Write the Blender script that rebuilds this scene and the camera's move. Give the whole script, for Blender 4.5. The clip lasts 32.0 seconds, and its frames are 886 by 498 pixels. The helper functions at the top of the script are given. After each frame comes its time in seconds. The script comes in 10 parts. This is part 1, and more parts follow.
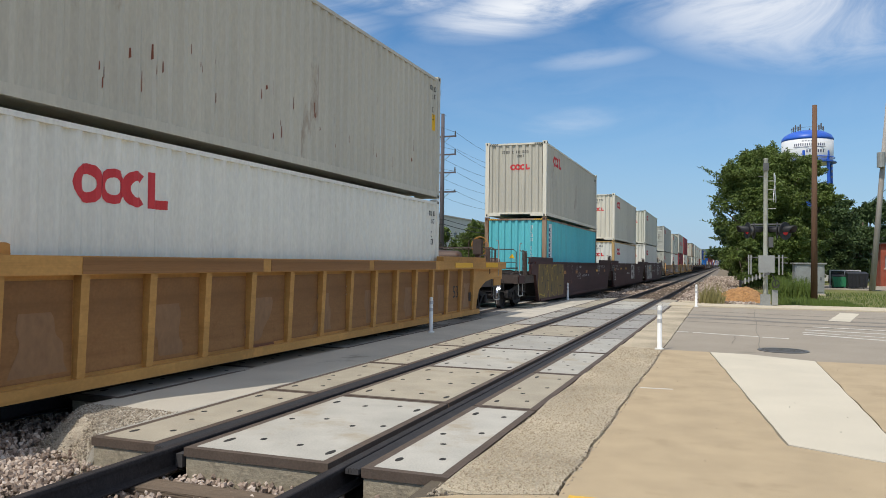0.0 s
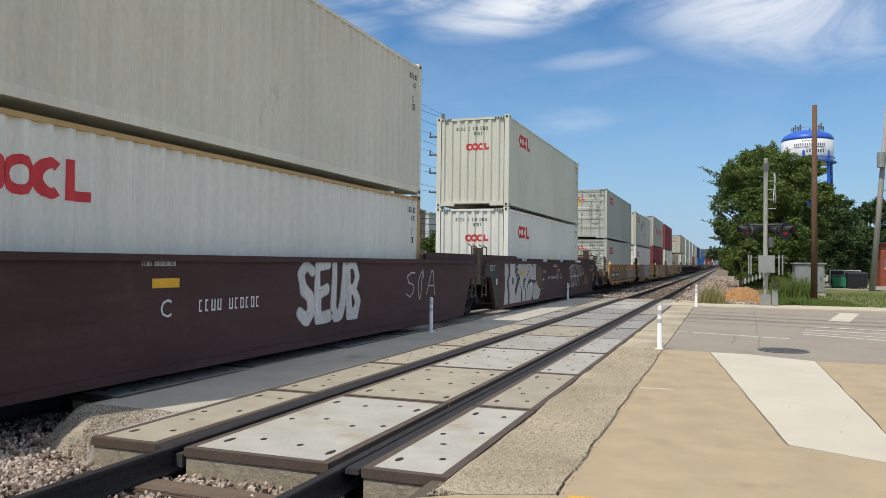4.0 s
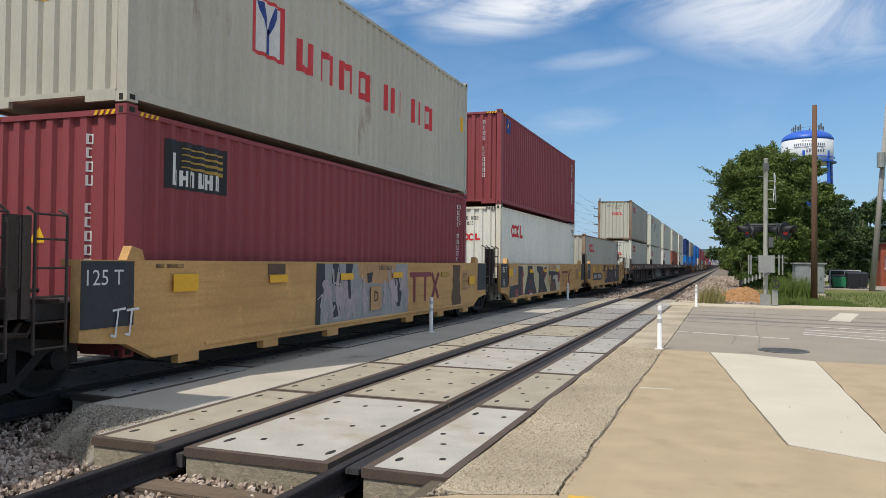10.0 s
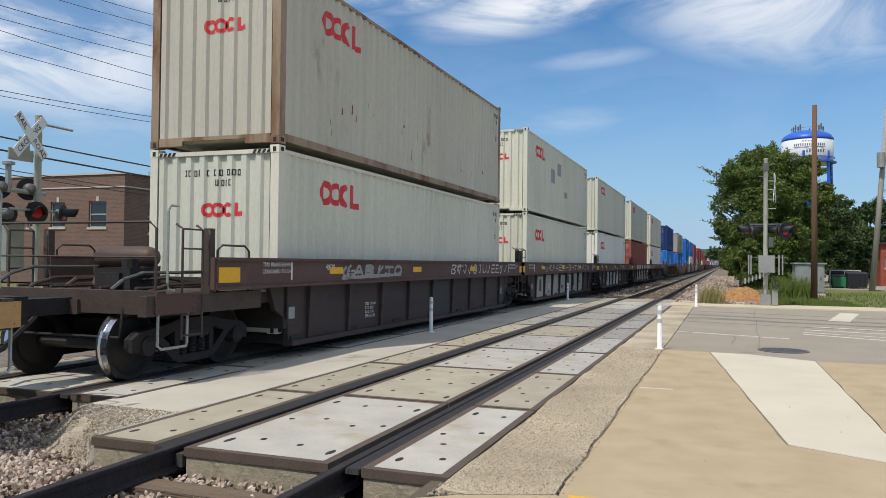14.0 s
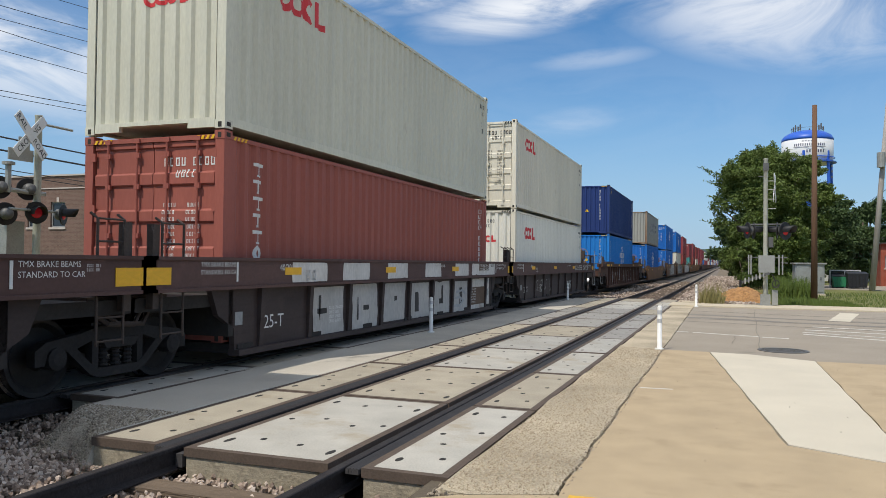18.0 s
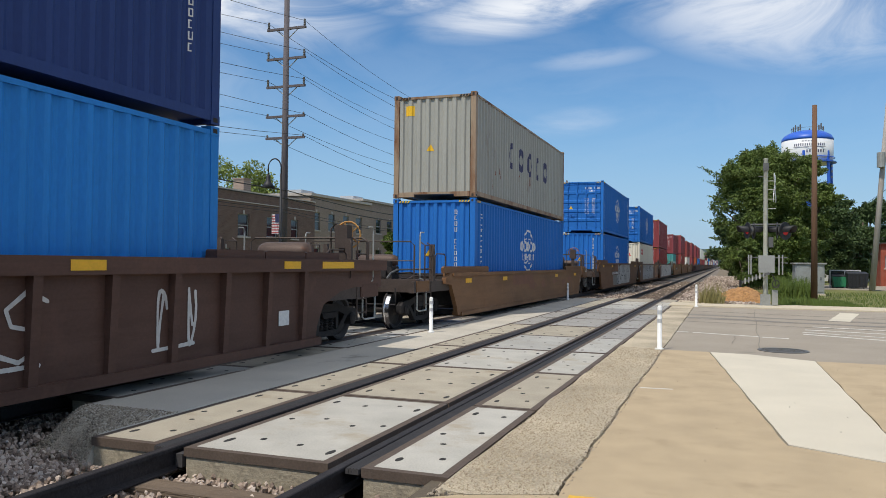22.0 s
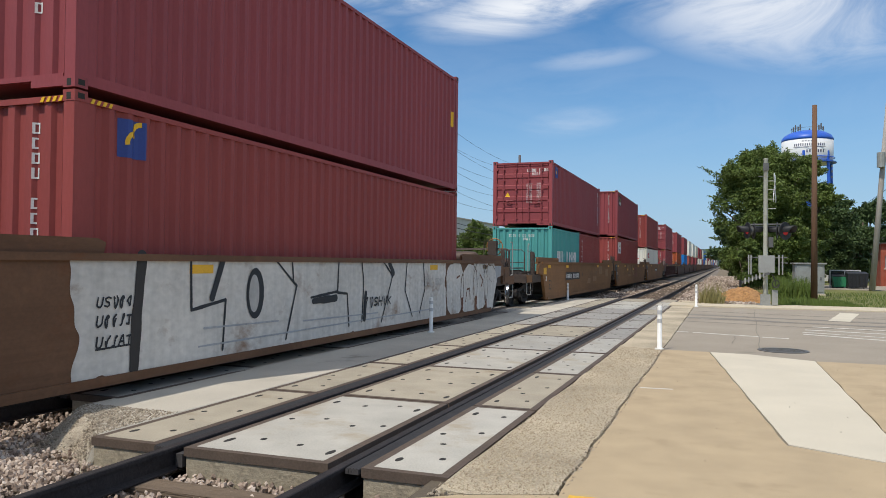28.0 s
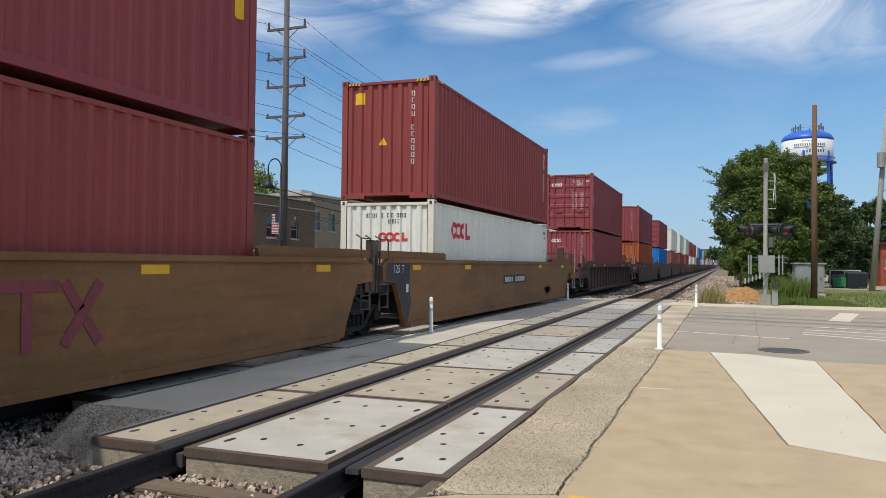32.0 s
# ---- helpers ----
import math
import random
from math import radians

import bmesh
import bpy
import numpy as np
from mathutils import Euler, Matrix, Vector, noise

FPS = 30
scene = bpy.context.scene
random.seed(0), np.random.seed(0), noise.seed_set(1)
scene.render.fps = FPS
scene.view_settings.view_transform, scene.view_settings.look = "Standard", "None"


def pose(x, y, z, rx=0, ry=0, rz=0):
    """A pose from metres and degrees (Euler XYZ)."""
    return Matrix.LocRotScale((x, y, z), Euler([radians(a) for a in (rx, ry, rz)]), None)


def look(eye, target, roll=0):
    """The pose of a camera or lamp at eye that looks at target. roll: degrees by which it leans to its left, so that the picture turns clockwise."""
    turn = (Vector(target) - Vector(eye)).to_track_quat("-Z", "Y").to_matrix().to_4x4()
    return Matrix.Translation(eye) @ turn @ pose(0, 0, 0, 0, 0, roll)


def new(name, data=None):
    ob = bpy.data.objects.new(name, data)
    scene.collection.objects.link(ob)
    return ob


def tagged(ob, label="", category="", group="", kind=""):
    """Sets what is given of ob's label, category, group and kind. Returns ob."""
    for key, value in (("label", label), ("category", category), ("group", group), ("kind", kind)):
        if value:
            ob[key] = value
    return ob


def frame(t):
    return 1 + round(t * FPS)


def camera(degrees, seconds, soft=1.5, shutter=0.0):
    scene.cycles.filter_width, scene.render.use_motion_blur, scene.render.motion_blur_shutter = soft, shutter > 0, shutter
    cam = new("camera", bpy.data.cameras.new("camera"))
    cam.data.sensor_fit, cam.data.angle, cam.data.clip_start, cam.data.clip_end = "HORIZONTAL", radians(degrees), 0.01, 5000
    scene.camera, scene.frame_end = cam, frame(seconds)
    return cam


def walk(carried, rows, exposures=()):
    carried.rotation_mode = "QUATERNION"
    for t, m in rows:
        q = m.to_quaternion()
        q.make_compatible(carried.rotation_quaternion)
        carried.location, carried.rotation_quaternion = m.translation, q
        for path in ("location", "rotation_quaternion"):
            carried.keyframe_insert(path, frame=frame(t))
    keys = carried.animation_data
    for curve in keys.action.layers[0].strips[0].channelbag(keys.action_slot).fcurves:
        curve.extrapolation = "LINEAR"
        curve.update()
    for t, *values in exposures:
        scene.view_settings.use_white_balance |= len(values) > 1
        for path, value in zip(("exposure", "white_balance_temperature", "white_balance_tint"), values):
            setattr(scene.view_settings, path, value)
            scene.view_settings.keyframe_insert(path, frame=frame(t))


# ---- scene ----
from functools import lru_cache

# camera: hand height on the pavement, looking across the crossing along the tracks
cam = camera(60.184, 32.0, soft=0.6)
EYE = Vector((0.0, 0.0, 1.48))
AIM = EYE + Vector((-0.34541565, 0.93829252, 0.01718075))
walk(cam, [(0.0, look(EYE, AIM, 0.6506)), (32.0, look(EYE, AIM, 0.6506))])

# ---- daylight: high summer sun from beyond the train, behind the camera's left shoulder ----
SUN = Vector((-0.25, -0.58, 1.0)).normalized()
world = bpy.data.worlds.new("sky")
scene.world = world
world.use_nodes = True
wn, wl = world.node_tree.nodes, world.node_tree.links
wn.clear()


def wnode(kind, **kw):
    n = wn.new(kind)
    for k, v in kw.items():
        n.inputs[k].default_value = v
    return n


sky = wn.new("ShaderNodeTexSky")
sky.sky_type = "NISHITA"
sky.sun_disc = False
sky.sun_elevation = math.asin(SUN.z)
sky.sun_rotation = math.atan2(SUN.x, SUN.y)
sky.air_density, sky.dust_density, sky.ozone_density = 1.0, 0.0, 3.5
coord = wn.new("ShaderNodeTexCoord")
split = wn.new("ShaderNodeSeparateXYZ")
wl.new(coord.outputs["Generated"], split.inputs[0])


def wmath(op, a, b=None, clamp=False):
    n = wn.new("ShaderNodeMath")
    n.operation, n.use_clamp = op, clamp
    for i, v in enumerate((a, b)):
        if v is None:
            continue
        if isinstance(v, (int, float)):
            n.inputs[i].default_value = v
        else:
            wl.new(v, n.inputs[i])
    return n.outputs[0]


# high thin cloud: wisps drawn out by the wind, in banks set by bearing and height
bearing = wmath("ARCTAN2", split.outputs[0], split.outputs[1])
join = wn.new("ShaderNodeCombineXYZ")
wl.new(bearing, join.inputs[0]), wl.new(split.outputs[2], join.inputs[1])
mapping = wn.new("ShaderNodeMapping")
mapping.inputs["Rotation"].default_value = (0, 0, radians(-9))
mapping.inputs["Scale"].default_value = (3.4, 10.5, 1.0)
mapping.inputs["Location"].default_value = (2.3, 0.8, 0.0)
wl.new(join.outputs[0], mapping.inputs[0])
puff = wnode("ShaderNodeTexNoise", Scale=1.35, Detail=12.0, Roughness=0.60, Distortion=0.9)
wl.new(mapping.outputs[0], puff.inputs["Vector"])
veil = wnode("ShaderNodeTexNoise", Scale=0.35, Detail=3.0, Roughness=0.5)
wl.new(mapping.outputs[0], veil.inputs["Vector"])


def bank(az, el, raz, rel, turn, most=1.0):
    """A soft oval of cloud round a bearing and height."""
    mp = wn.new("ShaderNodeMapping")
    mp.vector_type = "TEXTURE"
    mp.inputs["Location"].default_value = (az, el, 0)
    mp.inputs["Rotation"].default_value = (0, 0, radians(turn))
    mp.inputs["Scale"].default_value = (raz, rel, 1)
    wl.new(join.outputs[0], mp.inputs[0])
    ln = wn.new("ShaderNodeVectorMath")
    ln.operation = "LENGTH"
    wl.new(mp.outputs[0], ln.inputs[0])
    mr = wn.new("ShaderNodeMapRange")
    mr.interpolation_type = "SMOOTHERSTEP"
    for k, v in (("From Min", 0.0), ("From Max", 1.0), ("To Min", most), ("To Max", 0.0)):
        mr.inputs[k].default_value = v
    wl.new(ln.outputs["Value"], mr.inputs["Value"])
    return mr.outputs[0]


# broken cloud overhead, thickened out of view to brighten the fill light in shade
crown = wn.new("ShaderNodeMapRange")
crown.interpolation_type = "SMOOTHSTEP"
for k, v in (("From Min", 0.34), ("From Max", 0.62), ("To Min", 0.06), ("To Max", 1.7)):
    crown.inputs[k].default_value = v
wl.new(split.outputs[2], crown.inputs["Value"])
banks = wmath("MULTIPLY", veil.outputs[0], crown.outputs[0])
for b in ((-0.245, 0.318, 0.20, 0.045, 9), (0.06, 0.295, 0.26, 0.085, -10, 0.8), (-0.19, 0.178, 0.10, 0.030, 8, 0.30), (-0.16, 0.255, 0.12, 0.018, 4, 0.2), (-0.84, 0.23, 0.30, 0.13, -6, 1.0), (-0.70, 0.325, 0.34, 0.07, -8, 1.0), (-0.42, 0.335, 0.16, 0.035, 0, 0.8), (-0.70, 0.16, 0.16, 0.03, 0, 0.4),
          (-1.5, 0.40, 0.45, 0.20, 15), (0.9, 0.35, 0.4, 0.16, -12), (1.9, 0.28, 0.5, 0.14, 8), (-2.4, 0.33, 0.5, 0.16, 5), (2.9, 0.42, 0.5, 0.2, 0)):
    banks = wmath("MAXIMUM", banks, bank(*b))
carve = wn.new("ShaderNodeMapRange")
carve.interpolation_type = "SMOOTHSTEP"
for k, v in (("From Min", 0.32), ("From Max", 0.62), ("To Min", 0.16), ("To Max", 1.0)):
    carve.inputs[k].default_value = v
wl.new(puff.outputs[0], carve.inputs["Value"])
fade = wn.new("ShaderNodeMapRange")
for k, v in (("From Min", 0.06), ("From Max", 0.20), ("To Min", 0.0), ("To Max", 1.0)):
    fade.inputs[k].default_value = v
wl.new(split.outputs[2], fade.inputs["Value"])
cover = wmath("MULTIPLY", wmath("MULTIPLY", wmath("POWER", banks, 0.7), carve.outputs[0]), fade.outputs[0], True)
rich = wnode("ShaderNodeHueSaturation", Saturation=1.28, Value=0.97)
wl.new(sky.outputs[0], rich.inputs["Color"])
mix = wn.new("ShaderNodeMixRGB")
mix.inputs[2].default_value = (7.2, 7.5, 8.0, 1)
wl.new(cover, mix.inputs[0]), wl.new(rich.outputs[0], mix.inputs[1])
# pale blue haze low down
haze = wn.new("ShaderNodeMapRange")
haze.interpolation_type = "SMOOTHSTEP"
for k, v in (("From Min", -0.02), ("From Max", 0.30), ("To Min", 0.85), ("To Max", 0.0)):
    haze.inputs[k].default_value = v
wl.new(split.outputs[2], haze.inputs["Value"])
low = wn.new("ShaderNodeMixRGB")
low.inputs[2].default_value = (2.35, 3.85, 5.85, 1)
wl.new(haze.outputs[0], low.inputs[0]), wl.new(mix.outputs[0], low.inputs[1])
backg = wnode("ShaderNodeBackground", Strength=0.118)
wl.new(low.outputs[0], backg.inputs[0])
wout = wn.new("ShaderNodeOutputWorld")
wl.new(backg.outputs[0], wout.inputs[0])

lamp = bpy.data.lights.new("sun", "SUN")
lamp.energy, lamp.angle, lamp.color = 3.22, radians(0.55), (1.0, 0.945, 0.86)
sun = new("sun", lamp)
sun.matrix_world = look(SUN * 60, (0, 0, 0))
scene.view_settings.exposure = 0.03


# ---- materials ----
def material(name, color, rough=0.7, metal=0.0, var=0.18, scale=3.0, fine=40.0, bump=0.15, dirt=None, dirt_amount=0.0,
             dirt_scale=1.2, stretch=(1, 1, 1), rand=0.0, glass=0.0, emit=0.0, spec=0.4, streak=0.0):
    m = bpy.data.materials.new(name)
    m.use_nodes = True
    nt = m.node_tree
    N, L = nt.nodes, nt.links
    b = N["Principled BSDF"]
    b.inputs["Roughness"].default_value, b.inputs["Metallic"].default_value = rough, metal
    b.inputs["Specular IOR Level"].default_value = spec
    tc = N.new("ShaderNodeTexCoord")
    mp = N.new("ShaderNodeMapping")
    mp.inputs["Scale"].default_value = stretch
    L.new(tc.outputs["Object"], mp.inputs[0])
    n1 = N.new("ShaderNodeTexNoise")
    n1.inputs["Scale"].default_value, n1.inputs["Detail"].default_value = scale, 6.0
    n2 = N.new("ShaderNodeTexNoise")
    n2.inputs["Scale"].default_value, n2.inputs["Detail"].default_value = fine, 4.0
    L.new(mp.outputs[0], n1.inputs["Vector"]), L.new(mp.outputs[0], n2.inputs["Vector"])
    add = N.new("ShaderNodeMath")
    add.operation = "ADD"
    L.new(n1.outputs[0], add.inputs[0]), L.new(n2.outputs[0], add.inputs[1])
    mr = N.new("ShaderNodeMapRange")
    for k, v in (("From Min", 0.6), ("From Max", 1.4), ("To Min", 1 - var), ("To Max", 1 + var)):
        mr.inputs[k].default_value = v
    L.new(add.outputs[0], mr.inputs["Value"])
    value = mr.outputs[0]
    if streak:
        ms = N.new("ShaderNodeMapping")
        ms.inputs["Scale"].default_value = (7.0, 7.0, 0.30)
        L.new(tc.outputs["Object"], ms.inputs[0])
        ns = N.new("ShaderNodeTexNoise")
        ns.inputs["Scale"].default_value, ns.inputs["Detail"].default_value = 1.0, 5.0
        L.new(ms.outputs[0], ns.inputs["Vector"])
        rs = N.new("ShaderNodeMapRange")
        for k, v in (("From Min", 0.34), ("From Max", 0.62), ("To Min", 1 - streak), ("To Max", 1 + 0.35 * streak)):
            rs.inputs[k].default_value = v
        L.new(ns.outputs[0], rs.inputs["Value"])
        mu = N.new("ShaderNodeMath")
        mu.operation = "MULTIPLY"
        L.new(value, mu.inputs[0]), L.new(rs.outputs[0], mu.inputs[1])
        value = mu.outputs[0]
    if rand:
        oi = N.new("ShaderNodeObjectInfo")
        r = N.new("ShaderNodeMapRange")
        r.inputs["To Min"].default_value, r.inputs["To Max"].default_value = 1 - rand, 1 + rand
        L.new(oi.outputs["Random"], r.inputs["Value"])
        mu = N.new("ShaderNodeMath")
        mu.operation = "MULTIPLY"
        L.new(value, mu.inputs[0]), L.new(r.outputs[0], mu.inputs[1])
        value = mu.outputs[0]
    vm = N.new("ShaderNodeVectorMath")
    vm.operation = "SCALE"
    vm.inputs[0].default_value = color
    L.new(value, vm.inputs["Scale"])
    col = vm.outputs[0]
    if dirt:
        n3 = N.new("ShaderNodeTexNoise")
        n3.inputs["Scale"].default_value, n3.inputs["Detail"].default_value, n3.inputs["Roughness"].default_value = dirt_scale, 8.0, 0.65
        L.new(mp.outputs[0], n3.inputs["Vector"])
        mask = N.new("ShaderNodeMapRange")
        for k, v in (("From Min", 0.72 - 0.35 * dirt_amount), ("From Max", 0.82 - 0.25 * dirt_amount), ("To Min", 0.0), ("To Max", min(1.0, 0.5 + dirt_amount))):
            mask.inputs[k].default_value = v
        L.new(n3.outputs[0], mask.inputs["Value"])
        mx = N.new("ShaderNodeMixRGB")
        mx.inputs[2].default_value = (*dirt, 1)
        L.new(mask.outputs[0], mx.inputs[0]), L.new(col, mx.inputs[1])
        col = mx.outputs[0]
    L.new(col, b.inputs["Base Color"])
    if bump:
        bp = N.new("ShaderNodeBump")
        bp.inputs["Strength"].default_value, bp.inputs["Distance"].default_value = bump, 0.02
        L.new(n2.outputs[0], bp.inputs["Height"]), L.new(bp.outputs[0], b.inputs["Normal"])
    if emit:
        b.inputs["Emission Color"].default_value, b.inputs["Emission Strength"].default_value = (*color, 1), emit
    if glass:
        b.inputs["Transmission Weight"].default_value = glass
    return m


RUST = (0.16, 0.06, 0.022)
GRIME = (0.05, 0.042, 0.035)


def paint(name, color, rust=0.15, grime=0.0, rough=0.55):
    """Weathered steel paint with streaks that run down and a few rust blooms."""
    return material(name, color, rough=rough, var=0.11, scale=0.7, fine=22.0, bump=0.03, dirt=RUST if rust >= grime else GRIME,
                    dirt_amount=max(rust, grime), dirt_scale=0.9, stretch=(1.6, 1.3, 0.45), rand=0.05, streak=0.045, spec=0.24)


def wagon_paint(name, color, rust=0.3, patch=0.5):
    """Old wagon paint: broad faded and rusty blotches, scuffs along the side and fine grime."""
    m = material(name, color, rough=0.62, var=0.16, scale=0.9, fine=26.0, bump=0.05, dirt=RUST, dirt_amount=rust, dirt_scale=1.1, stretch=(1.2, 0.8, 1.1), rand=0.04, spec=0.22)
    N, L = m.node_tree.nodes, m.node_tree.links
    b = N["Principled BSDF"]
    old = b.inputs["Base Color"].links[0].from_socket
    tc = N.new("ShaderNodeTexCoord")
    for scale, lo, hi, amount, tone in (((0.9, 0.42, 1.5), 0.42, 0.66, patch, 0.52), ((1.5, 0.30, 9.0), 0.50, 0.72, 0.55, 0.62), ((3.0, 2.4, 2.0), 0.56, 0.70, 0.40, 1.45)):
        mp = N.new("ShaderNodeMapping")
        mp.inputs["Scale"].default_value = scale
        mp.inputs["Location"].default_value = (scale[0], scale[2], tone)
        L.new(tc.outputs["Object"], mp.inputs[0])
        n = N.new("ShaderNodeTexNoise")
        n.inputs["Scale"].default_value, n.inputs["Detail"].default_value, n.inputs["Roughness"].default_value = 1.0, 9.0, 0.66
        L.new(mp.outputs[0], n.inputs["Vector"])
        r = N.new("ShaderNodeMapRange")
        for k, v in (("From Min", lo), ("From Max", hi), ("To Min", 0.0), ("To Max", amount)):
            r.inputs[k].default_value = v
        L.new(n.outputs[0], r.inputs["Value"])
        mx = N.new("ShaderNodeMixRGB")
        mx.inputs[2].default_value = (color[0] * tone, color[1] * tone * 0.94, color[2] * tone * 0.9, 1)
        L.new(r.outputs[0], mx.inputs[0]), L.new(old, mx.inputs[1])
        old = mx.outputs[0]
    L.new(old, b.inputs["Base Color"])
    return m


M = {}
M["concrete_panel"] = material("concrete_panel", (0.465, 0.44, 0.38), 0.8, var=0.22, scale=2.2, fine=70, bump=0.2, dirt=(0.34, 0.275, 0.185), dirt_amount=0.62, dirt_scale=0.9, rand=0.10)
M["concrete_grey"] = material("concrete_grey", (0.385, 0.368, 0.325), 0.75, var=0.26, scale=1.8, fine=70, bump=0.2, dirt=(0.25, 0.22, 0.17), dirt_amount=0.60, dirt_scale=0.9, rand=0.10)
M["concrete_tan"] = material("concrete_tan", (0.375, 0.33, 0.25), 0.85, var=0.24, scale=2.2, fine=70, bump=0.25, dirt=(0.30, 0.24, 0.155), dirt_amount=0.50, dirt_scale=1.3, rand=0.08)
M["concrete_worn"] = material("concrete_worn", (0.30, 0.28, 0.245), 0.62, var=0.25, scale=1.4, fine=70, bump=0.15, dirt=(0.20, 0.19, 0.17), dirt_amount=0.55, dirt_scale=0.8, stretch=(0.5, 1.6, 1), rand=0.12)
M["panel_steel"] = material("panel_steel", (0.112, 0.082, 0.062), 0.75, 0.15, var=0.3, scale=4, fine=50, bump=0.2)
M["panel_side"] = material("panel_side", (0.33, 0.285, 0.205), 0.9, var=0.35, scale=3, fine=40, bump=0.5, dirt=GRIME, dirt_amount=0.5, dirt_scale=3)
M["hole"] = material("hole", (0.03, 0.028, 0.025), 0.9, var=0.3, bump=0)
M["rubber"] = material("rubber", (0.055, 0.05, 0.048), 0.75, var=0.25, scale=6, fine=60, bump=0.1)
M["rail_side"] = material("rail_side", (0.035, 0.030, 0.030), 0.7, 0.3, var=0.4, scale=5, fine=40, bump=0.2, dirt=RUST, dirt_amount=0.1)
M["rail_head"] = material("rail_head", (0.42, 0.42, 0.44), 0.28, 1.0, var=0.15, scale=4, fine=60, bump=0.03)
M["rail_head_dull"] = material("rail_head_dull", (0.24, 0.245, 0.26), 0.33, 0.9, var=0.2, scale=4, fine=60, bump=0.05)
M["tie"] = material("tie", (0.13, 0.095, 0.065), 0.9, var=0.4, scale=3, fine=30, bump=0.6, stretch=(0.3, 3, 3), rand=0.2)
M["ballast"] = material("ballast", (0.20, 0.17, 0.14), 0.9, var=0.5, scale=14, fine=60, bump=0.9, dirt=(0.06, 0.05, 0.045), dirt_amount=0.4, dirt_scale=9)
M["asphalt"] = material("asphalt", (0.32, 0.275, 0.215), 0.92, var=0.16, scale=0.8, fine=120, bump=0.35, dirt=(0.21, 0.185, 0.15), dirt_amount=0.35, dirt_scale=0.55)
M["asphalt_crumb"] = material("asphalt_crumb", (0.42, 0.36, 0.275), 0.95, var=0.55, scale=5, fine=75, bump=1.0, dirt=(0.17, 0.135, 0.095), dirt_amount=0.35, dirt_scale=6)
M["asphalt_mid"] = material("asphalt_mid", (0.50, 0.455, 0.375), 0.92, var=0.22, scale=0.9, fine=130, bump=0.4, dirt=(0.15, 0.14, 0.12), dirt_amount=0.3, dirt_scale=0.8)
M["aggregate"] = material("aggregate", (0.47, 0.395, 0.28), 0.9, var=0.55, scale=0.8, fine=75, bump=1.0, dirt=(0.34, 0.27, 0.18), dirt_amount=0.30, dirt_scale=1.1)
M["walk_tan"] = material("walk_tan", (0.435, 0.335, 0.208), 0.88, var=0.16, scale=2.4, fine=140, bump=0.25, dirt=(0.35, 0.265, 0.16), dirt_amount=0.42, dirt_scale=1.4)
M["walk_new"] = material("walk_new", (0.585, 0.525, 0.41), 0.88, var=0.14, scale=0.9, fine=90, bump=0.1)
M["kerb"] = material("kerb", (0.55, 0.47, 0.34), 0.9, var=0.15, scale=1.5, fine=60, bump=0.2)
M["joint"] = material("joint", (0.11, 0.088, 0.062), 0.95, var=0.3, fine=60)
M["tar"] = material("tar", (0.115, 0.11, 0.105), 0.8, var=0.2, scale=1.0, fine=60, bump=0.15)
M["tyre_dark"] = material("tyre_dark", (0.20, 0.178, 0.148), 0.85, var=0.25, scale=1.4, fine=60, bump=0.15, dirt=(0.31, 0.268, 0.212), dirt_amount=0.55, dirt_scale=2.2, stretch=(0.35, 1.6, 1))
M["asphalt_crack"] = material("asphalt_crack", (0.17, 0.15, 0.125), 0.9, var=0.3, scale=3, fine=60)
M["line_white"] = material("line_white", (0.60, 0.57, 0.51), 0.8, var=0.15, scale=4, fine=50, bump=0.1, dirt=(0.31, 0.275, 0.22), dirt_amount=0.62, dirt_scale=3)
M["line_yellow"] = material("line_yellow", (0.75, 0.44, 0.05), 0.8, var=0.15, fine=50, dirt=(0.35, 0.27, 0.15), dirt_amount=0.3, dirt_scale=5)
M["bollard_white"] = material("bollard_white", (0.78, 0.77, 0.73), 0.5, var=0.08, scale=5, bump=0.02)
M["bollard_band"] = material("bollard_band", (0.55, 0.55, 0.55), 0.35, 0.2, var=0.08)
M["grass"] = material("grass", (0.15, 0.155, 0.045), 0.95, var=0.4, scale=0.6, fine=30, bump=0.6, dirt=(0.22, 0.17, 0.08), dirt_amount=0.3, dirt_scale=0.5)
M["earth"] = material("earth", (0.20, 0.16, 0.11), 0.95, var=0.35, scale=0.8, fine=25, bump=0.6, dirt=(0.12, 0.12, 0.05), dirt_amount=0.35, dirt_scale=0.35)
M["mulch"] = material("mulch", (0.36, 0.19, 0.075), 0.95, var=0.7, scale=8, fine=40, bump=0.9)
M["weed"] = material("weed", (0.30, 0.26, 0.10), 0.9, var=0.3, rand=0.3, bump=0)
M["leaf"] = material("leaf", (0.105, 0.148, 0.030), 0.6, var=0.45, scale=0.9, fine=6, bump=0, spec=0.3)
M["leaf_light"] = material("leaf_light", (0.20, 0.25, 0.055), 0.6, var=0.4, scale=0.9, fine=6, bump=0, spec=0.3)
M["leaf_dark"] = material("leaf_dark", (0.060, 0.095, 0.030), 0.65, var=0.45, scale=0.9, fine=6, bump=0, spec=0.3)
M["bark"] = material("bark", (0.12, 0.09, 0.065), 0.9, var=0.3, scale=3, fine=20, bump=0.7, stretch=(3, 3, 0.5))
M["pole_wood"] = material("pole_wood", (0.155, 0.085, 0.05), 0.9, var=0.3, scale=2, fine=25, bump=0.5, stretch=(4, 4, 0.3))
M["pole_grey"] = material("pole_grey", (0.37, 0.335, 0.295), 0.85, var=0.25, scale=2, fine=25, bump=0.3, stretch=(4, 4, 0.3))
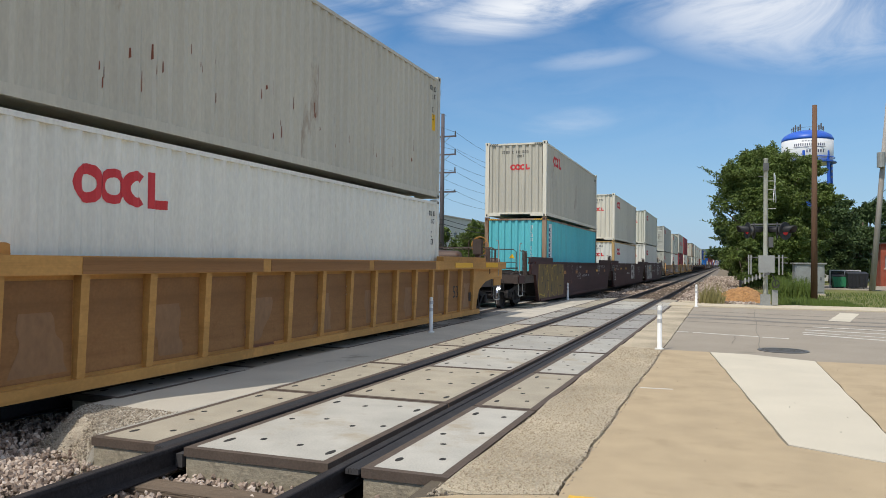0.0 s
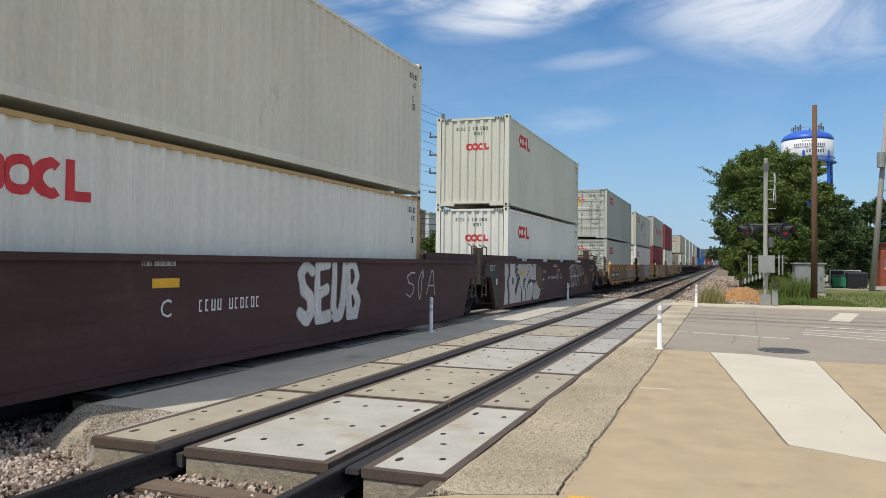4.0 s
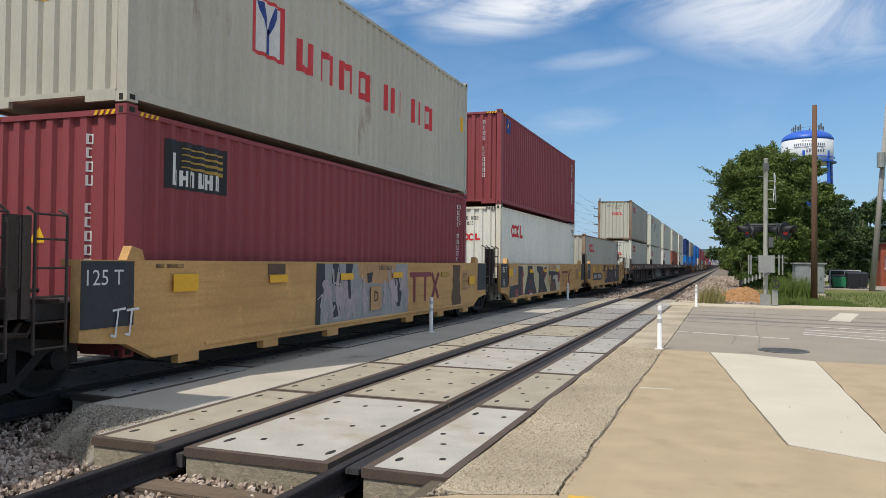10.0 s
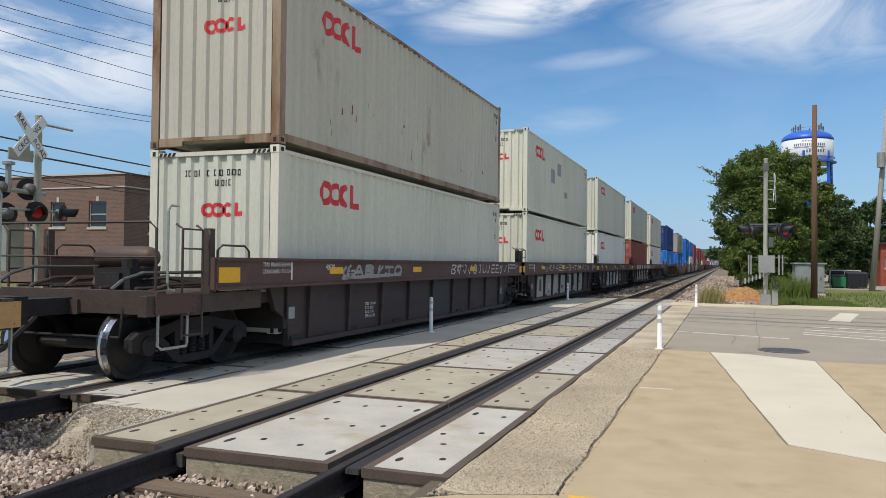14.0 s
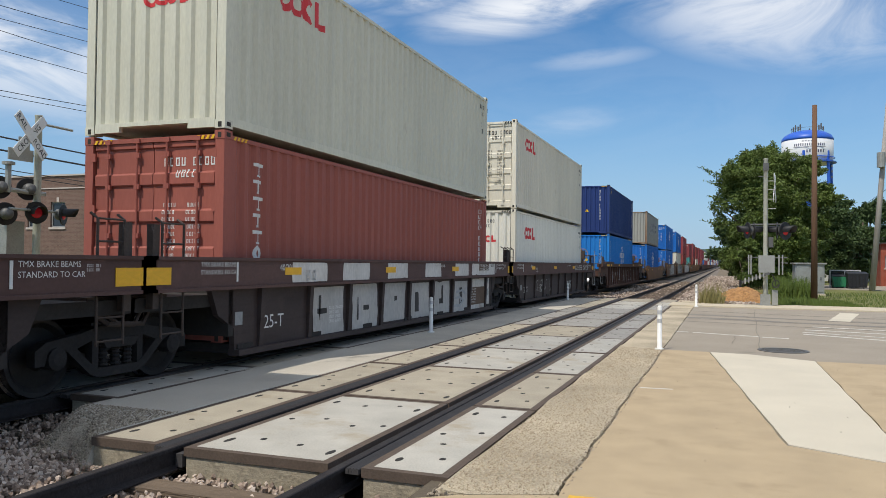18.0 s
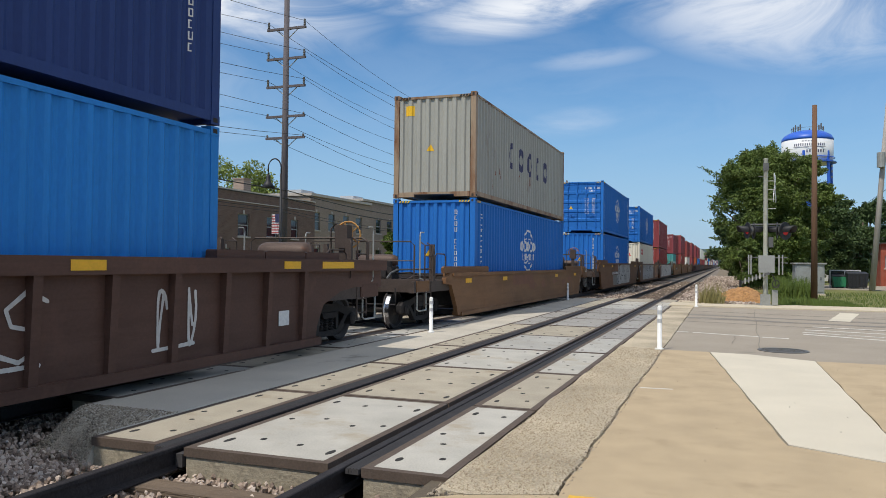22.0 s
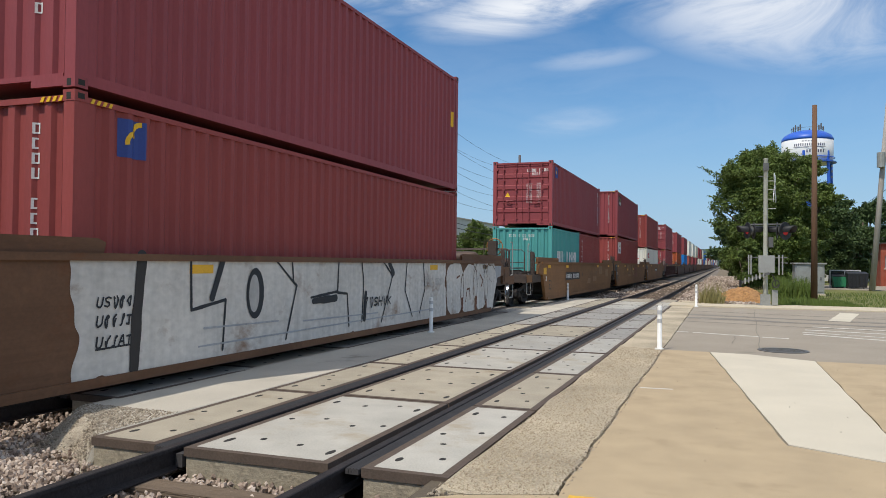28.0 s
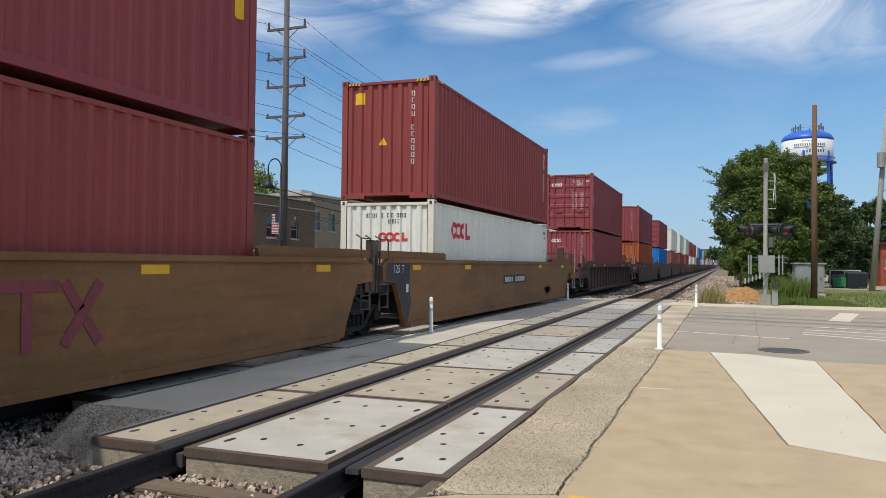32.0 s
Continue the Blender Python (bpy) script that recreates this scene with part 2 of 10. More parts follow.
M["pole_dark"] = material("pole_dark", (0.115, 0.100, 0.105), 0.85, var=0.25, scale=2, fine=25, bump=0.3, stretch=(4, 4, 0.3))
M["galv"] = material("galv", (0.36, 0.36, 0.33), 0.55, 0.5, var=0.2, scale=3, fine=30, bump=0.08)
M["galv_dark"] = material("galv_dark", (0.13, 0.13, 0.125), 0.6, 0.4, var=0.2, scale=3, fine=30, bump=0.08)
M["black"] = material("black", (0.018, 0.018, 0.019), 0.55, var=0.25, scale=3, bump=0.05)
M["signal_red"] = material("signal_red", (0.42, 0.02, 0.03), 0.25, var=0.1, bump=0, emit=0.12)
M["mast_paint"] = material("mast_paint", (0.42, 0.42, 0.35), 0.6, 0.1, var=0.25, scale=3, fine=30, bump=0.08, dirt=(0.16, 0.125, 0.09), dirt_amount=0.5, dirt_scale=1.2, stretch=(2, 2, 0.6))
M["wire"] = material("wire", (0.025, 0.025, 0.025), 0.6, var=0.1, bump=0)
M["bogie"] = material("bogie", (0.022, 0.019, 0.018), 0.8, 0.0, var=0.4, scale=4, fine=25, bump=0.2, dirt=(0.055, 0.042, 0.033), dirt_amount=0.3, dirt_scale=3)
M["wheel"] = material("wheel", (0.030, 0.026, 0.024), 0.6, 0.3, var=0.3, scale=4, fine=25, bump=0.1)
M["tread"] = material("tread", (0.55, 0.55, 0.57), 0.22, 1.0, var=0.1, bump=0.02)
M["under"] = material("under", (0.035, 0.030, 0.027), 0.85, var=0.3, scale=3, fine=20, bump=0.2)
M["steel_bar"] = material("steel_bar", (0.075, 0.055, 0.045), 0.65, 0.3, var=0.3, scale=4, fine=30, bump=0.1)
M["tank_brown"] = material("tank_brown", (0.085, 0.055, 0.042), 0.6, 0.2, var=0.3, scale=4, fine=30, bump=0.1, dirt=RUST, dirt_amount=0.25, dirt_scale=3)
M["reflector"] = material("reflector", (0.80, 0.43, 0.02), 0.45, var=0.1, scale=6, bump=0)
M["decal_white"] = material("decal_white", (0.70, 0.69, 0.66), 0.6, var=0.15, scale=5, bump=0)
M["decal_black"] = material("decal_black", (0.022, 0.022, 0.024), 0.6, var=0.2, scale=5, bump=0)
M["decal_red"] = material("decal_red", (0.62, 0.045, 0.05), 0.55, var=0.1, scale=3, bump=0, dirt=(0.55, 0.30, 0.28), dirt_amount=0.12, dirt_scale=3)
M["decal_yellow"] = material("decal_yellow", (0.80, 0.47, 0.02), 0.55, var=0.1, scale=5, bump=0)
M["decal_blue"] = material("decal_blue", (0.03, 0.06, 0.25), 0.55, var=0.1, scale=5, bump=0)
M["decal_navy"] = material("decal_navy", (0.045, 0.045, 0.11), 0.6, var=0.2, scale=5, bump=0)
M["decal_grey"] = material("decal_grey", (0.30, 0.31, 0.31), 0.6, var=0.2, scale=2, bump=0)
M["decal_gold"] = material("decal_gold", (0.42, 0.27, 0.05), 0.6, var=0.3, scale=3, bump=0)
M["decal_rust"] = material("decal_rust", (0.20, 0.06, 0.03), 0.7, var=0.3, scale=3, bump=0)
for spray, rgb in {"spray_white": (0.60, 0.575, 0.535), "spray_grey": (0.36, 0.37, 0.38), "spray_silver": (0.45, 0.43, 0.40), "spray_black": (0.022, 0.024, 0.028), "spray_slate": (0.035, 0.036, 0.042), "spray_maroon": (0.22, 0.045, 0.055), "spray_blue": (0.10, 0.15, 0.25),
                   "spray_olive": (0.15, 0.10, 0.03), "spray_gold": (0.40, 0.28, 0.035), "spray_lilac": (0.40, 0.325, 0.325), "spray_cream": (0.52, 0.44, 0.27), "spray_orange": (0.33, 0.15, 0.05), "spray_brown": (0.11, 0.062, 0.035), "spray_tan": (0.47, 0.275, 0.120), "buffed_tan": (0.27, 0.142, 0.064),
                   "spray_dark": (0.035, 0.030, 0.028), "spray_rust": (0.17, 0.065, 0.03), "spray_dusty": (0.30, 0.30, 0.28), "spray_stone": (0.20, 0.19, 0.165), "wagon_gold": (0.40, 0.24, 0.05)}.items():
    M[spray] = material(spray, rgb, 0.6, var=0.22, scale=1.6, fine=14, bump=0.02, stretch=(1, 1, 0.6), dirt=tuple(0.45 * c for c in rgb), dirt_amount=0.18, dirt_scale=1.8)
M["spray_weathered"] = material("spray_weathered", (0.60, 0.565, 0.51), 0.6, var=0.2, scale=1.2, fine=14, bump=0.03, dirt=(0.24, 0.13, 0.07), dirt_amount=0.40, dirt_scale=1.6, stretch=(1, 0.6, 0.9), streak=0.10)
M["plate_green"] = material("plate_green", (0.12, 0.19, 0.15), 0.6, var=0.2, scale=3, bump=0)

# container paints
P = {}
P["grey"] = paint("paint_pale_grey", (0.645, 0.635, 0.52), 0.12)
P["grey_stained"] = paint("paint_stained_grey", (0.53, 0.50, 0.41), 0.26)
P["grey_dull"] = paint("paint_dull_grey", (0.35, 0.345, 0.305), 0.26)
P["grey_cool"] = paint("paint_cool_grey", (0.50, 0.497, 0.425), 0.08)
P["white"] = paint("paint_white", (0.785, 0.765, 0.67), 0.08)
P["cream"] = paint("paint_cream", (0.72, 0.675, 0.55), 0.14)
P["teal"] = paint("paint_teal", (0.13, 0.52, 0.55), 0.05)
P["green_teal"] = paint("paint_sea_green", (0.085, 0.325, 0.30), 0.06)
P["maroon"] = paint("paint_maroon", (0.280, 0.062, 0.068), 0.02, 0.05)
P["red_brown"] = paint("paint_red_brown", (0.29, 0.062, 0.054), 0.02, 0.05)
P["oxide"] = paint("paint_oxide_brown", (0.34, 0.105, 0.078), 0.02, 0.05)
P["blue"] = paint("paint_blue", (0.018, 0.15, 0.49), 0.03)
P["sky_blue"] = paint("paint_bright_blue", (0.02, 0.20, 0.56), 0.03)
P["navy"] = paint("paint_navy", (0.022, 0.045, 0.16), 0.02, 0.04)
P["orange"] = paint("paint_orange", (0.42, 0.10, 0.04), 0.05)
# wagon paints
P["tan"] = wagon_paint("wagon_tan", (0.240, 0.119, 0.050), 0.12)
P["panel_brown"] = wagon_paint("wagon_panel_brown", (0.30, 0.148, 0.056), 0.34)
P["umber"] = wagon_paint("wagon_umber", (0.205, 0.106, 0.050), 0.20)
P["rusty_edge"] = paint("paint_rusty_edge", (0.34, 0.25, 0.17), 0.75)
P["ochre_edge"] = paint("paint_ochre_edge", (0.52, 0.34, 0.14), 0.30)
P["gold"] = wagon_paint("wagon_gold_paint", (0.54, 0.285, 0.085), 0.30)
P["yellow"] = wagon_paint("wagon_yellow", (0.57, 0.332, 0.126), 0.06, 0.3)
P["rust_tan"] = wagon_paint("wagon_rust_tan", (0.165, 0.085, 0.046), 0.42)
P["brown"] = wagon_paint("wagon_brown", (0.07, 0.042, 0.036), 0.05)
P["dark"] = wagon_paint("wagon_dark_brown", (0.112, 0.064, 0.056), 0.08)
P["red"] = wagon_paint("wagon_oxide_red", (0.078, 0.039, 0.036), 0.06)
P["dark_wall"] = wagon_paint("wagon_dark_wall", (0.062, 0.046, 0.043), 0.04)
P["ribbed"] = wagon_paint("wagon_ribbed_brown", (0.112, 0.060, 0.044), 0.24)


# ---- mesh helpers ----
def box(bm, x0, x1, y0, y1, z0, z1):
    v = [bm.verts.new(p) for p in ((x0, y0, z0), (x1, y0, z0), (x1, y1, z0), (x0, y1, z0), (x0, y0, z1), (x1, y0, z1), (x1, y1, z1), (x0, y1, z1))]
    for f in ((3, 2, 1, 0), (4, 5, 6, 7), (0, 1, 5, 4), (1, 2, 6, 5), (2, 3, 7, 6), (3, 0, 4, 7)):
        bm.faces.new([v[i] for i in f])
    return v


def prism(bm, pts, axis, a, b):
    """Polygon pts in the plane across axis ('x': (y, z), 'y': (x, z), 'z': (x, y)), extruded from a to b."""
    def at(p, c):
        return {"x": (c, p[0], p[1]), "y": (p[0], c, p[1]), "z": (p[0], p[1], c)}[axis]
    lo, hi = [bm.verts.new(at(p, a)) for p in pts], [bm.verts.new(at(p, b)) for p in pts]
    n = len(pts)
    bm.faces.new(lo), bm.faces.new(hi)
    for i in range(n):
        bm.faces.new((lo[i], lo[(i + 1) % n], hi[(i + 1) % n], hi[i]))


def tube(bm, pts, r, seg=6, r2=None):
    """A round bar along pts, tapering from r to r2."""
    pts = [Vector(p) for p in pts]
    r2 = r if r2 is None else r2
    rings = []
    for i, p in enumerate(pts):
        d = (pts[min(i + 1, len(pts) - 1)] - pts[max(i - 1, 0)]).normalized()
        side = d.cross(Vector((0, 0, 1)) if abs(d.z) < 0.9 else Vector((1, 0, 0))).normalized()
        up = side.cross(d)
        rr = r + (r2 - r) * i / max(1, len(pts) - 1)
        rings.append([bm.verts.new(p + side * math.cos(2 * math.pi * k / seg) * rr + up * math.sin(2 * math.pi * k / seg) * rr) for k in range(seg)])
    for a, b in zip(rings, rings[1:]):
        for k in range(seg):
            bm.faces.new((a[k], a[(k + 1) % seg], b[(k + 1) % seg], b[k]))
    bm.faces.new(rings[0][::-1]), bm.faces.new(rings[-1])


def lathe(bm, profile, axis="z", seg=16, centre=(0, 0, 0)):
    """profile: (radius, along) pairs, turned round the axis."""
    rings = []
    for r, a in profile:
        ring = []
        for k in range(seg):
            c, s = math.cos(2 * math.pi * k / seg) * r, math.sin(2 * math.pi * k / seg) * r
            p = {"z": (c, s, a), "x": (a, c, s), "y": (s, a, c)}[axis]
            ring.append(bm.verts.new((p[0] + centre[0], p[1] + centre[1], p[2] + centre[2])))
        rings.append(ring)
    for a, b in zip(rings, rings[1:]):
        for k in range(seg):
            bm.faces.new((a[k], a[(k + 1) % seg], b[(k + 1) % seg], b[k]))
    bm.faces.new(rings[0][::-1]), bm.faces.new(rings[-1])


def finish(bm, name, mats=(), smooth=False):
    me = bpy.data.meshes.new(name)
    bmesh.ops.recalc_face_normals(bm, faces=bm.faces)
    if smooth:
        for f in bm.faces:
            f.smooth = True
    bm.to_mesh(me)
    bm.free()
    for m in mats:
        me.materials.append(m)
    return me


def mesh_of(name, build, mats, smooth=False):
    bm = bmesh.new()
    build(bm)
    return finish(bm, name, mats, smooth)


def part_mesh(name, me, parent, mat=None, label="", at=None):
    """One object on a shared mesh under a thing or part; mat replaces the first slot for this object alone."""
    ob = new(name, me)
    ob.parent = parent
    if at is not None:
        ob.matrix_basis = at
    if mat is not None:
        ob.material_slots[0].link = "OBJECT"
        ob.material_slots[0].material = mat
    if label:
        ob["label"] = label
    return ob


def part(name, bm, mat, parent, label="", at=None, smooth=False):
    return part_mesh(name, finish(bm, name, (mat,), smooth), parent, None, label, at)


def thing(name, m, label, category, group="", kind=""):
    ob = new(name)
    ob.empty_display_size = 0.3
    ob.matrix_basis = m
    return tagged(ob, label, category, group, kind)


def solid(name, bm, mat, label, category="", kind="structure", smooth=False):
    return tagged(new(name, finish(bm, name, (mat,) if not isinstance(mat, tuple) else mat, smooth)), label, category, "", kind)


FONT_SIZES = {}


def letters(text, height):
    """The outline of a word as a flat mesh in the y-z plane, its left foot at the origin."""
    cu = bpy.data.curves.new("word", "FONT")
    cu.body, cu.size = text, height * 1.38
    cu.resolution_u = 2
    ob = bpy.data.objects.new("word", cu)
    me = bpy.data.meshes.new_from_object(ob)
    bpy.data.objects.remove(ob)
    bm = bmesh.new()
    bm.from_mesh(me)
    bpy.data.meshes.remove(me)
    for v in bm.verts:
        v.co = (0, v.co.x, v.co.y)
    return bm


# ---- plan: x across the tracks, y along them away from the camera, z = 0 at the rail heads and the crossing ----
NEAR, FAR = -3.352, -7.60
HALF = 0.7525


def ground():
    xs = [-3000, -900, -300, -120, -60, -30, -18, -11.6, -10.2, -9.4, -5.9, -5.0, -1.7, -1.2, 1.6, 6, 14, 30, 70, 200, 900, 3000]
    ys = [-1500, -300, -60, -12, 2, 4.4, 5.2, 33.3, 34.2, 40, 60, 100, 200, 500, 1200, 4500]
    bm = bmesh.new()
    grid = []
    for y in ys:
        row = []
        for x in xs:
            bed = -11.0 < x < -1.6
            z = -0.34 if bed else -0.09
            if bed and 5.0 < y < 33.5:
                z = -0.36
            row.append(bm.verts.new((x, y, z)))
        grid.append(row)
    for j in range(len(ys) - 1):
        for i in range(len(xs) - 1):
            f = bm.faces.new((grid[j][i], grid[j][i + 1], grid[j + 1][i + 1], grid[j + 1][i]))
            x, y = (xs[i] + xs[i + 1]) / 2, (ys[j] + ys[j + 1]) / 2
            f.material_index = 1 if -11.7 < x < -1.1 else (2 if (-1.3 < x < 1.7 and y > 30) else 0)
    return solid("ground", bm, (M["grass"], M["ballast"], M["earth"]), "mown dry grass with stone track bed through it", "ground")


ground()


def slab(name, pts, top, thick, mat, label, wobble=0.0, category="pavement", step=0.35):
    """A cast slab with the outline pts, its edges worn by wobble metres."""
    out = []
    for i, p in enumerate(pts):
        q = pts[(i + 1) % len(pts)]
        n = max(1, int(math.dist(p, q) / step)) if wobble else 1
        for k in range(n):
            x, y = p[0] + (q[0] - p[0]) * k / n, p[1] + (q[1] - p[1]) * k / n
            if k and wobble:
                x += noise.noise((x * 2.1, y * 2.1, 0.3)) * wobble
                y += noise.noise((x * 2.1, y * 2.1, 7.3)) * wobble
            out.append((x, y))
    bm = bmesh.new()
    prism(bm, out, "z", top - thick, top)
    return solid(name, bm, mat, label, category)


# pavement by the camera, widened out of view to bounce light at the train
slab("pavement_bed", [(-1.9, -60), (60, -60), (60, 13.9), (-1.9, 13.9)], -0.035, 0.05, M["joint"], "dark soil showing in the pavement joints")
slab("pavement_near", [(-0.985, 4.86), (-0.985, 13.86), (-0.235, 13.84), (0.492, 6.93), (1.37, 6.5), (60, 6.5), (60, -60), (-1.84, -60), (-1.84, 4.45), (-1.6, 4.62), (-1.0, 4.86)], 0.0, 0.09, M["walk_tan"], "worn tan concrete pavement with cracked edges", 0.03)
slab("pavement_new", [(-0.215, 13.80), (0.508, 6.96), (1.355, 6.53), (1.34, 13.2), (0.4, 13.75)], 0.002, 0.09, M["walk_new"], "newer pale concrete pavement slab", 0.012)
slab("pavement_side", [(1.368, 6.53), (60, 6.53), (60, 13.2), (1.353, 13.2)], 0.0, 0.09, M["walk_tan"], "worn tan concrete pavement beside the road", 0.03)
slab("pavement_strip", [(-1.758, 4.72), (-1.55, 4.68), (-1.015, 4.90), (-1.01, 13.9), (-1.02, 33.4), (-1.758, 33.4)], -0.004, 0.10, M["aggregate"], "exposed-aggregate strip beside the crossing panels", 0.03)
slab("painted_edge", [(-0.92, 4.55), (-0.62, 4.55), (-0.62, 4.90), (-0.92, 4.88)], 0.005, 0.01, M["line_yellow"], "worn yellow paint patch on the pavement", 0.0, "road marking")

# the road over the crossing
slab("road", [(-1.0, 13.92), (0.4, 13.85), (1.34, 13.25), (90, 13.25), (90, 29.2), (-1.0, 29.0)], -0.012, 0.10, M["asphalt"], "sun-bleached grey asphalt road", 0.03)
slab("road_west", [(-90, 14.0), (-9.12, 14.0), (-9.12, 29.0), (-90, 29.0)], -0.012, 0.10, M["asphalt"], "sun-bleached grey asphalt road beyond the tracks")
slab("pavement_far", [(-1.9, 29.0), (-0.9, 28.7), (90, 28.9), (90, 31.0), (2.4, 31.1), (-0.9, 30.6), (-1.9, 31.2)], 0.03, 0.15, M["kerb"], "pale concrete pavement with a low kerb", 0.02)
for k, (y, w, dark) in enumerate(((24.05, 0.62, 1), (22.55, 0.75, 1), (21.3, 0.10, 1), (26.1, 0.12, 1))):
    edge = [(-1.0 + 0.7 * q, y - 0.30 * (0.7 * q) + 0.035 * (0.7 * q) ** 1.35 + 0.05 * noise.noise((q * 0.7, y, 1))) for q in range(20)]
    slab("tyre_track", edge + [(x, b + w * (0.7 + 0.5 * noise.noise((x, y, 4)))) for x, b in reversed(edge)], -0.008, 0.004, M["tyre_dark"], "dark band worn by tyres along the road", 0.0, "road patch")
for x0, y0, x1, y1, w in ((-1.0, 17.82, -0.72, 17.78, 0.10), (-0.65, 17.77, 0.68, 17.31, 0.11), (0.75, 17.25, 1.25, 17.14, 0.10)):
    slab("stop_line", [(x0, y0), (x1, y1), (x1, y1 + w), (x0, y0 + w)], -0.007, 0.004, M["line_white"], "worn white line painted on asphalt", 0.01, "road marking", 0.2)
for x0, y0, x1, y1, w in ((1.62, 18.40, 9.0, 14.3, 0.15), (1.66, 18.95, 9.0, 15.9, 0.11), (1.78, 19.66, 9.0, 17.9, 0.15), (2.05, 20.72, 4.2, 20.2, 0.14)):
    slab("crossing_bar", [(x0, y0), (x1, y1), (x1, y1 + w), (x0, y0 + w)], -0.006, 0.004, M["line_white"], "worn white crosswalk bar on asphalt", 0.02, "road marking", 0.2)
slab("kerb_ramp", [(2.68, 23.3), (3.20, 23.2), (4.02, 27.3), (3.48, 27.4)], -0.004, 0.02, M["walk_new"], "pale concrete kerb ramp", 0.02)


def crack(x0, y0, x1, y1, w=0.007, z=-0.0065):
    n = 40
    bm = bmesh.new()
    left, right = [], []
    for k in range(n + 1):
        f = k / n
        x = x0 + (x1 - x0) * f + noise.noise((f * 3, x0, y0)) * 0.05 + noise.noise((f * 23, x0, y0)) * 0.012
        y = y0 + (y1 - y0) * f
        half = w * (0.6 + 0.6 * abs(noise.noise((f * 17, y0, 2))))
        left.append(bm.verts.new((x - half, y, z))), right.append(bm.verts.new((x + half, y, z)))
    for k in range(n):
        bm.faces.new((left[k], right[k], right[k + 1], left[k + 1]))
    return solid("crack", bm, M["asphalt_crack"], "dark crack in the asphalt", "crack")


crack(0.63, 14.9, 0.72, 19.5)
crack(0.72, 19.5, 0.95, 27.6)
crack(0.15, 15.6, 0.22, 17.2, 0.007)


def drain():
    t = thing("storm_drain", pose(0.98, 14.72, -0.012), "round cast-iron storm drain grate in the road", "drain")
    bm = bmesh.new()
    lathe(bm, [(0.42, -0.05), (0.42, 0.012), (0.36, 0.012), (0.36, -0.05)], seg=28)
    part("rim", bm, M["galv_dark"], t)
    bm = bmesh.new()
    lathe(bm, [(0.355, -0.06), (0.355, -0.03)], seg=28)
    part("well", bm, M["hole"], t)
    for k in range(-3, 4):
        bm = bmesh.new()
        half = math.sqrt(0.355 ** 2 - (k * 0.095) ** 2)
        box(bm, -half, half, k * 0.095 - 0.022, k * 0.095 + 0.022, -0.03, 0.008)
        part("bar", bm, M["galv_dark"], t)


drain()


def strip_height(x, y):
    lean = (x + 6.09) / 1.15
    drop = max(0.0, 6.02 - 0.90 * lean + 0.06 * math.sin(x * 9) - y) / (0.72 - 0.46 * lean)
    return -0.006 - 0.38 * (1 - math.exp(-1.9 * drop ** 1.7))


def mid_strip():
    """Asphalt between the two tracks, its near end rounded off and running down to the stones."""
    bm = bmesh.new()
    nx = 26
    xs = [-6.09 + k * 1.15 / nx for k in range(nx + 1)]
    ys = [4.0 + 0.045 * k for k in range(60)] + [7.2, 9, 12, 18, 25, 33.4, 34.0, 34.6, 35.2]
    rows = []
    for y in ys:
        row = []
        for i, x in enumerate(xs):
            lean = (x + 6.09) / 1.15
            z = strip_height(x, y) + 0.008 * noise.noise((x * 1.3, y * 1.3, 2))
            drop = -0.006 - strip_height(x, y)
            if drop > 0.012:
                z += 0.03 * noise.noise((x * 3.5, y * 3.5, 2)) + 0.016 * noise.noise((x * 11, y * 11, 5)) + 0.008 * noise.noise((x * 27, y * 27, 8))
            if y > 33.4:
                z -= 0.12 * (y - 33.4)
            row.append(bm.verts.new((x, y, z)))
        rows.append(row)
    low = [[bm.verts.new((v.co.x, v.co.y, -0.45)) for v in r] for r in rows]
    for a, b in zip(rows, rows[1:]):
        for i in range(nx):
            f = bm.faces.new((a[i], a[i + 1], b[i + 1], b[i]))
            f.material_index = 1 if min(a[i].co.z, b[i].co.z) < -0.035 and a[i].co.y < 8 else 0
    for (a, b), (c, d) in zip(zip(rows, rows[1:]), zip(low, low[1:])):
        bm.faces.new((a[0], b[0], d[0], c[0])), bm.faces.new((a[-1], c[-1], d[-1], b[-1]))
    return solid("crossing_asphalt", bm, (M["asphalt_mid"], M["asphalt_crumb"]), "grey asphalt between the tracks, crumbling at its end", "road", smooth=True)


mid_strip()


# ---- tracks ----
def rail_profile(x):
    return [(x - 0.070, -0.18), (x + 0.070, -0.18), (x + 0.070, -0.168), (x + 0.012, -0.150), (x + 0.010, -0.042), (x + 0.036, -0.034), (x + 0.036, -0.008),
            (x + 0.030, -0.002), (x - 0.030, -0.002), (x - 0.036, -0.008), (x - 0.036, -0.034), (x - 0.010, -0.042), (x - 0.012, -0.150), (x - 0.070, -0.168)]


def rail(track, x, head):
    bm = bmesh.new()
    prism(bm, rail_profile(0.0), "y", -80.0, 1300.0)
    bm.normal_update()
    for f in bm.faces:
        if f.normal.z > 0.5 and f.calc_center_median().z > -0.02:
            f.material_index = 1
    me = finish(bm, "rail", (M["rail_side"], M[head]))
    return part_mesh("rail", me, track, None, "", pose(x, 0, 0))


tie_mesh = mesh_of("tie", lambda bm: box(bm, -1.28, 1.28, -0.115, 0.115, -0.36, -0.185), (M["tie"],))


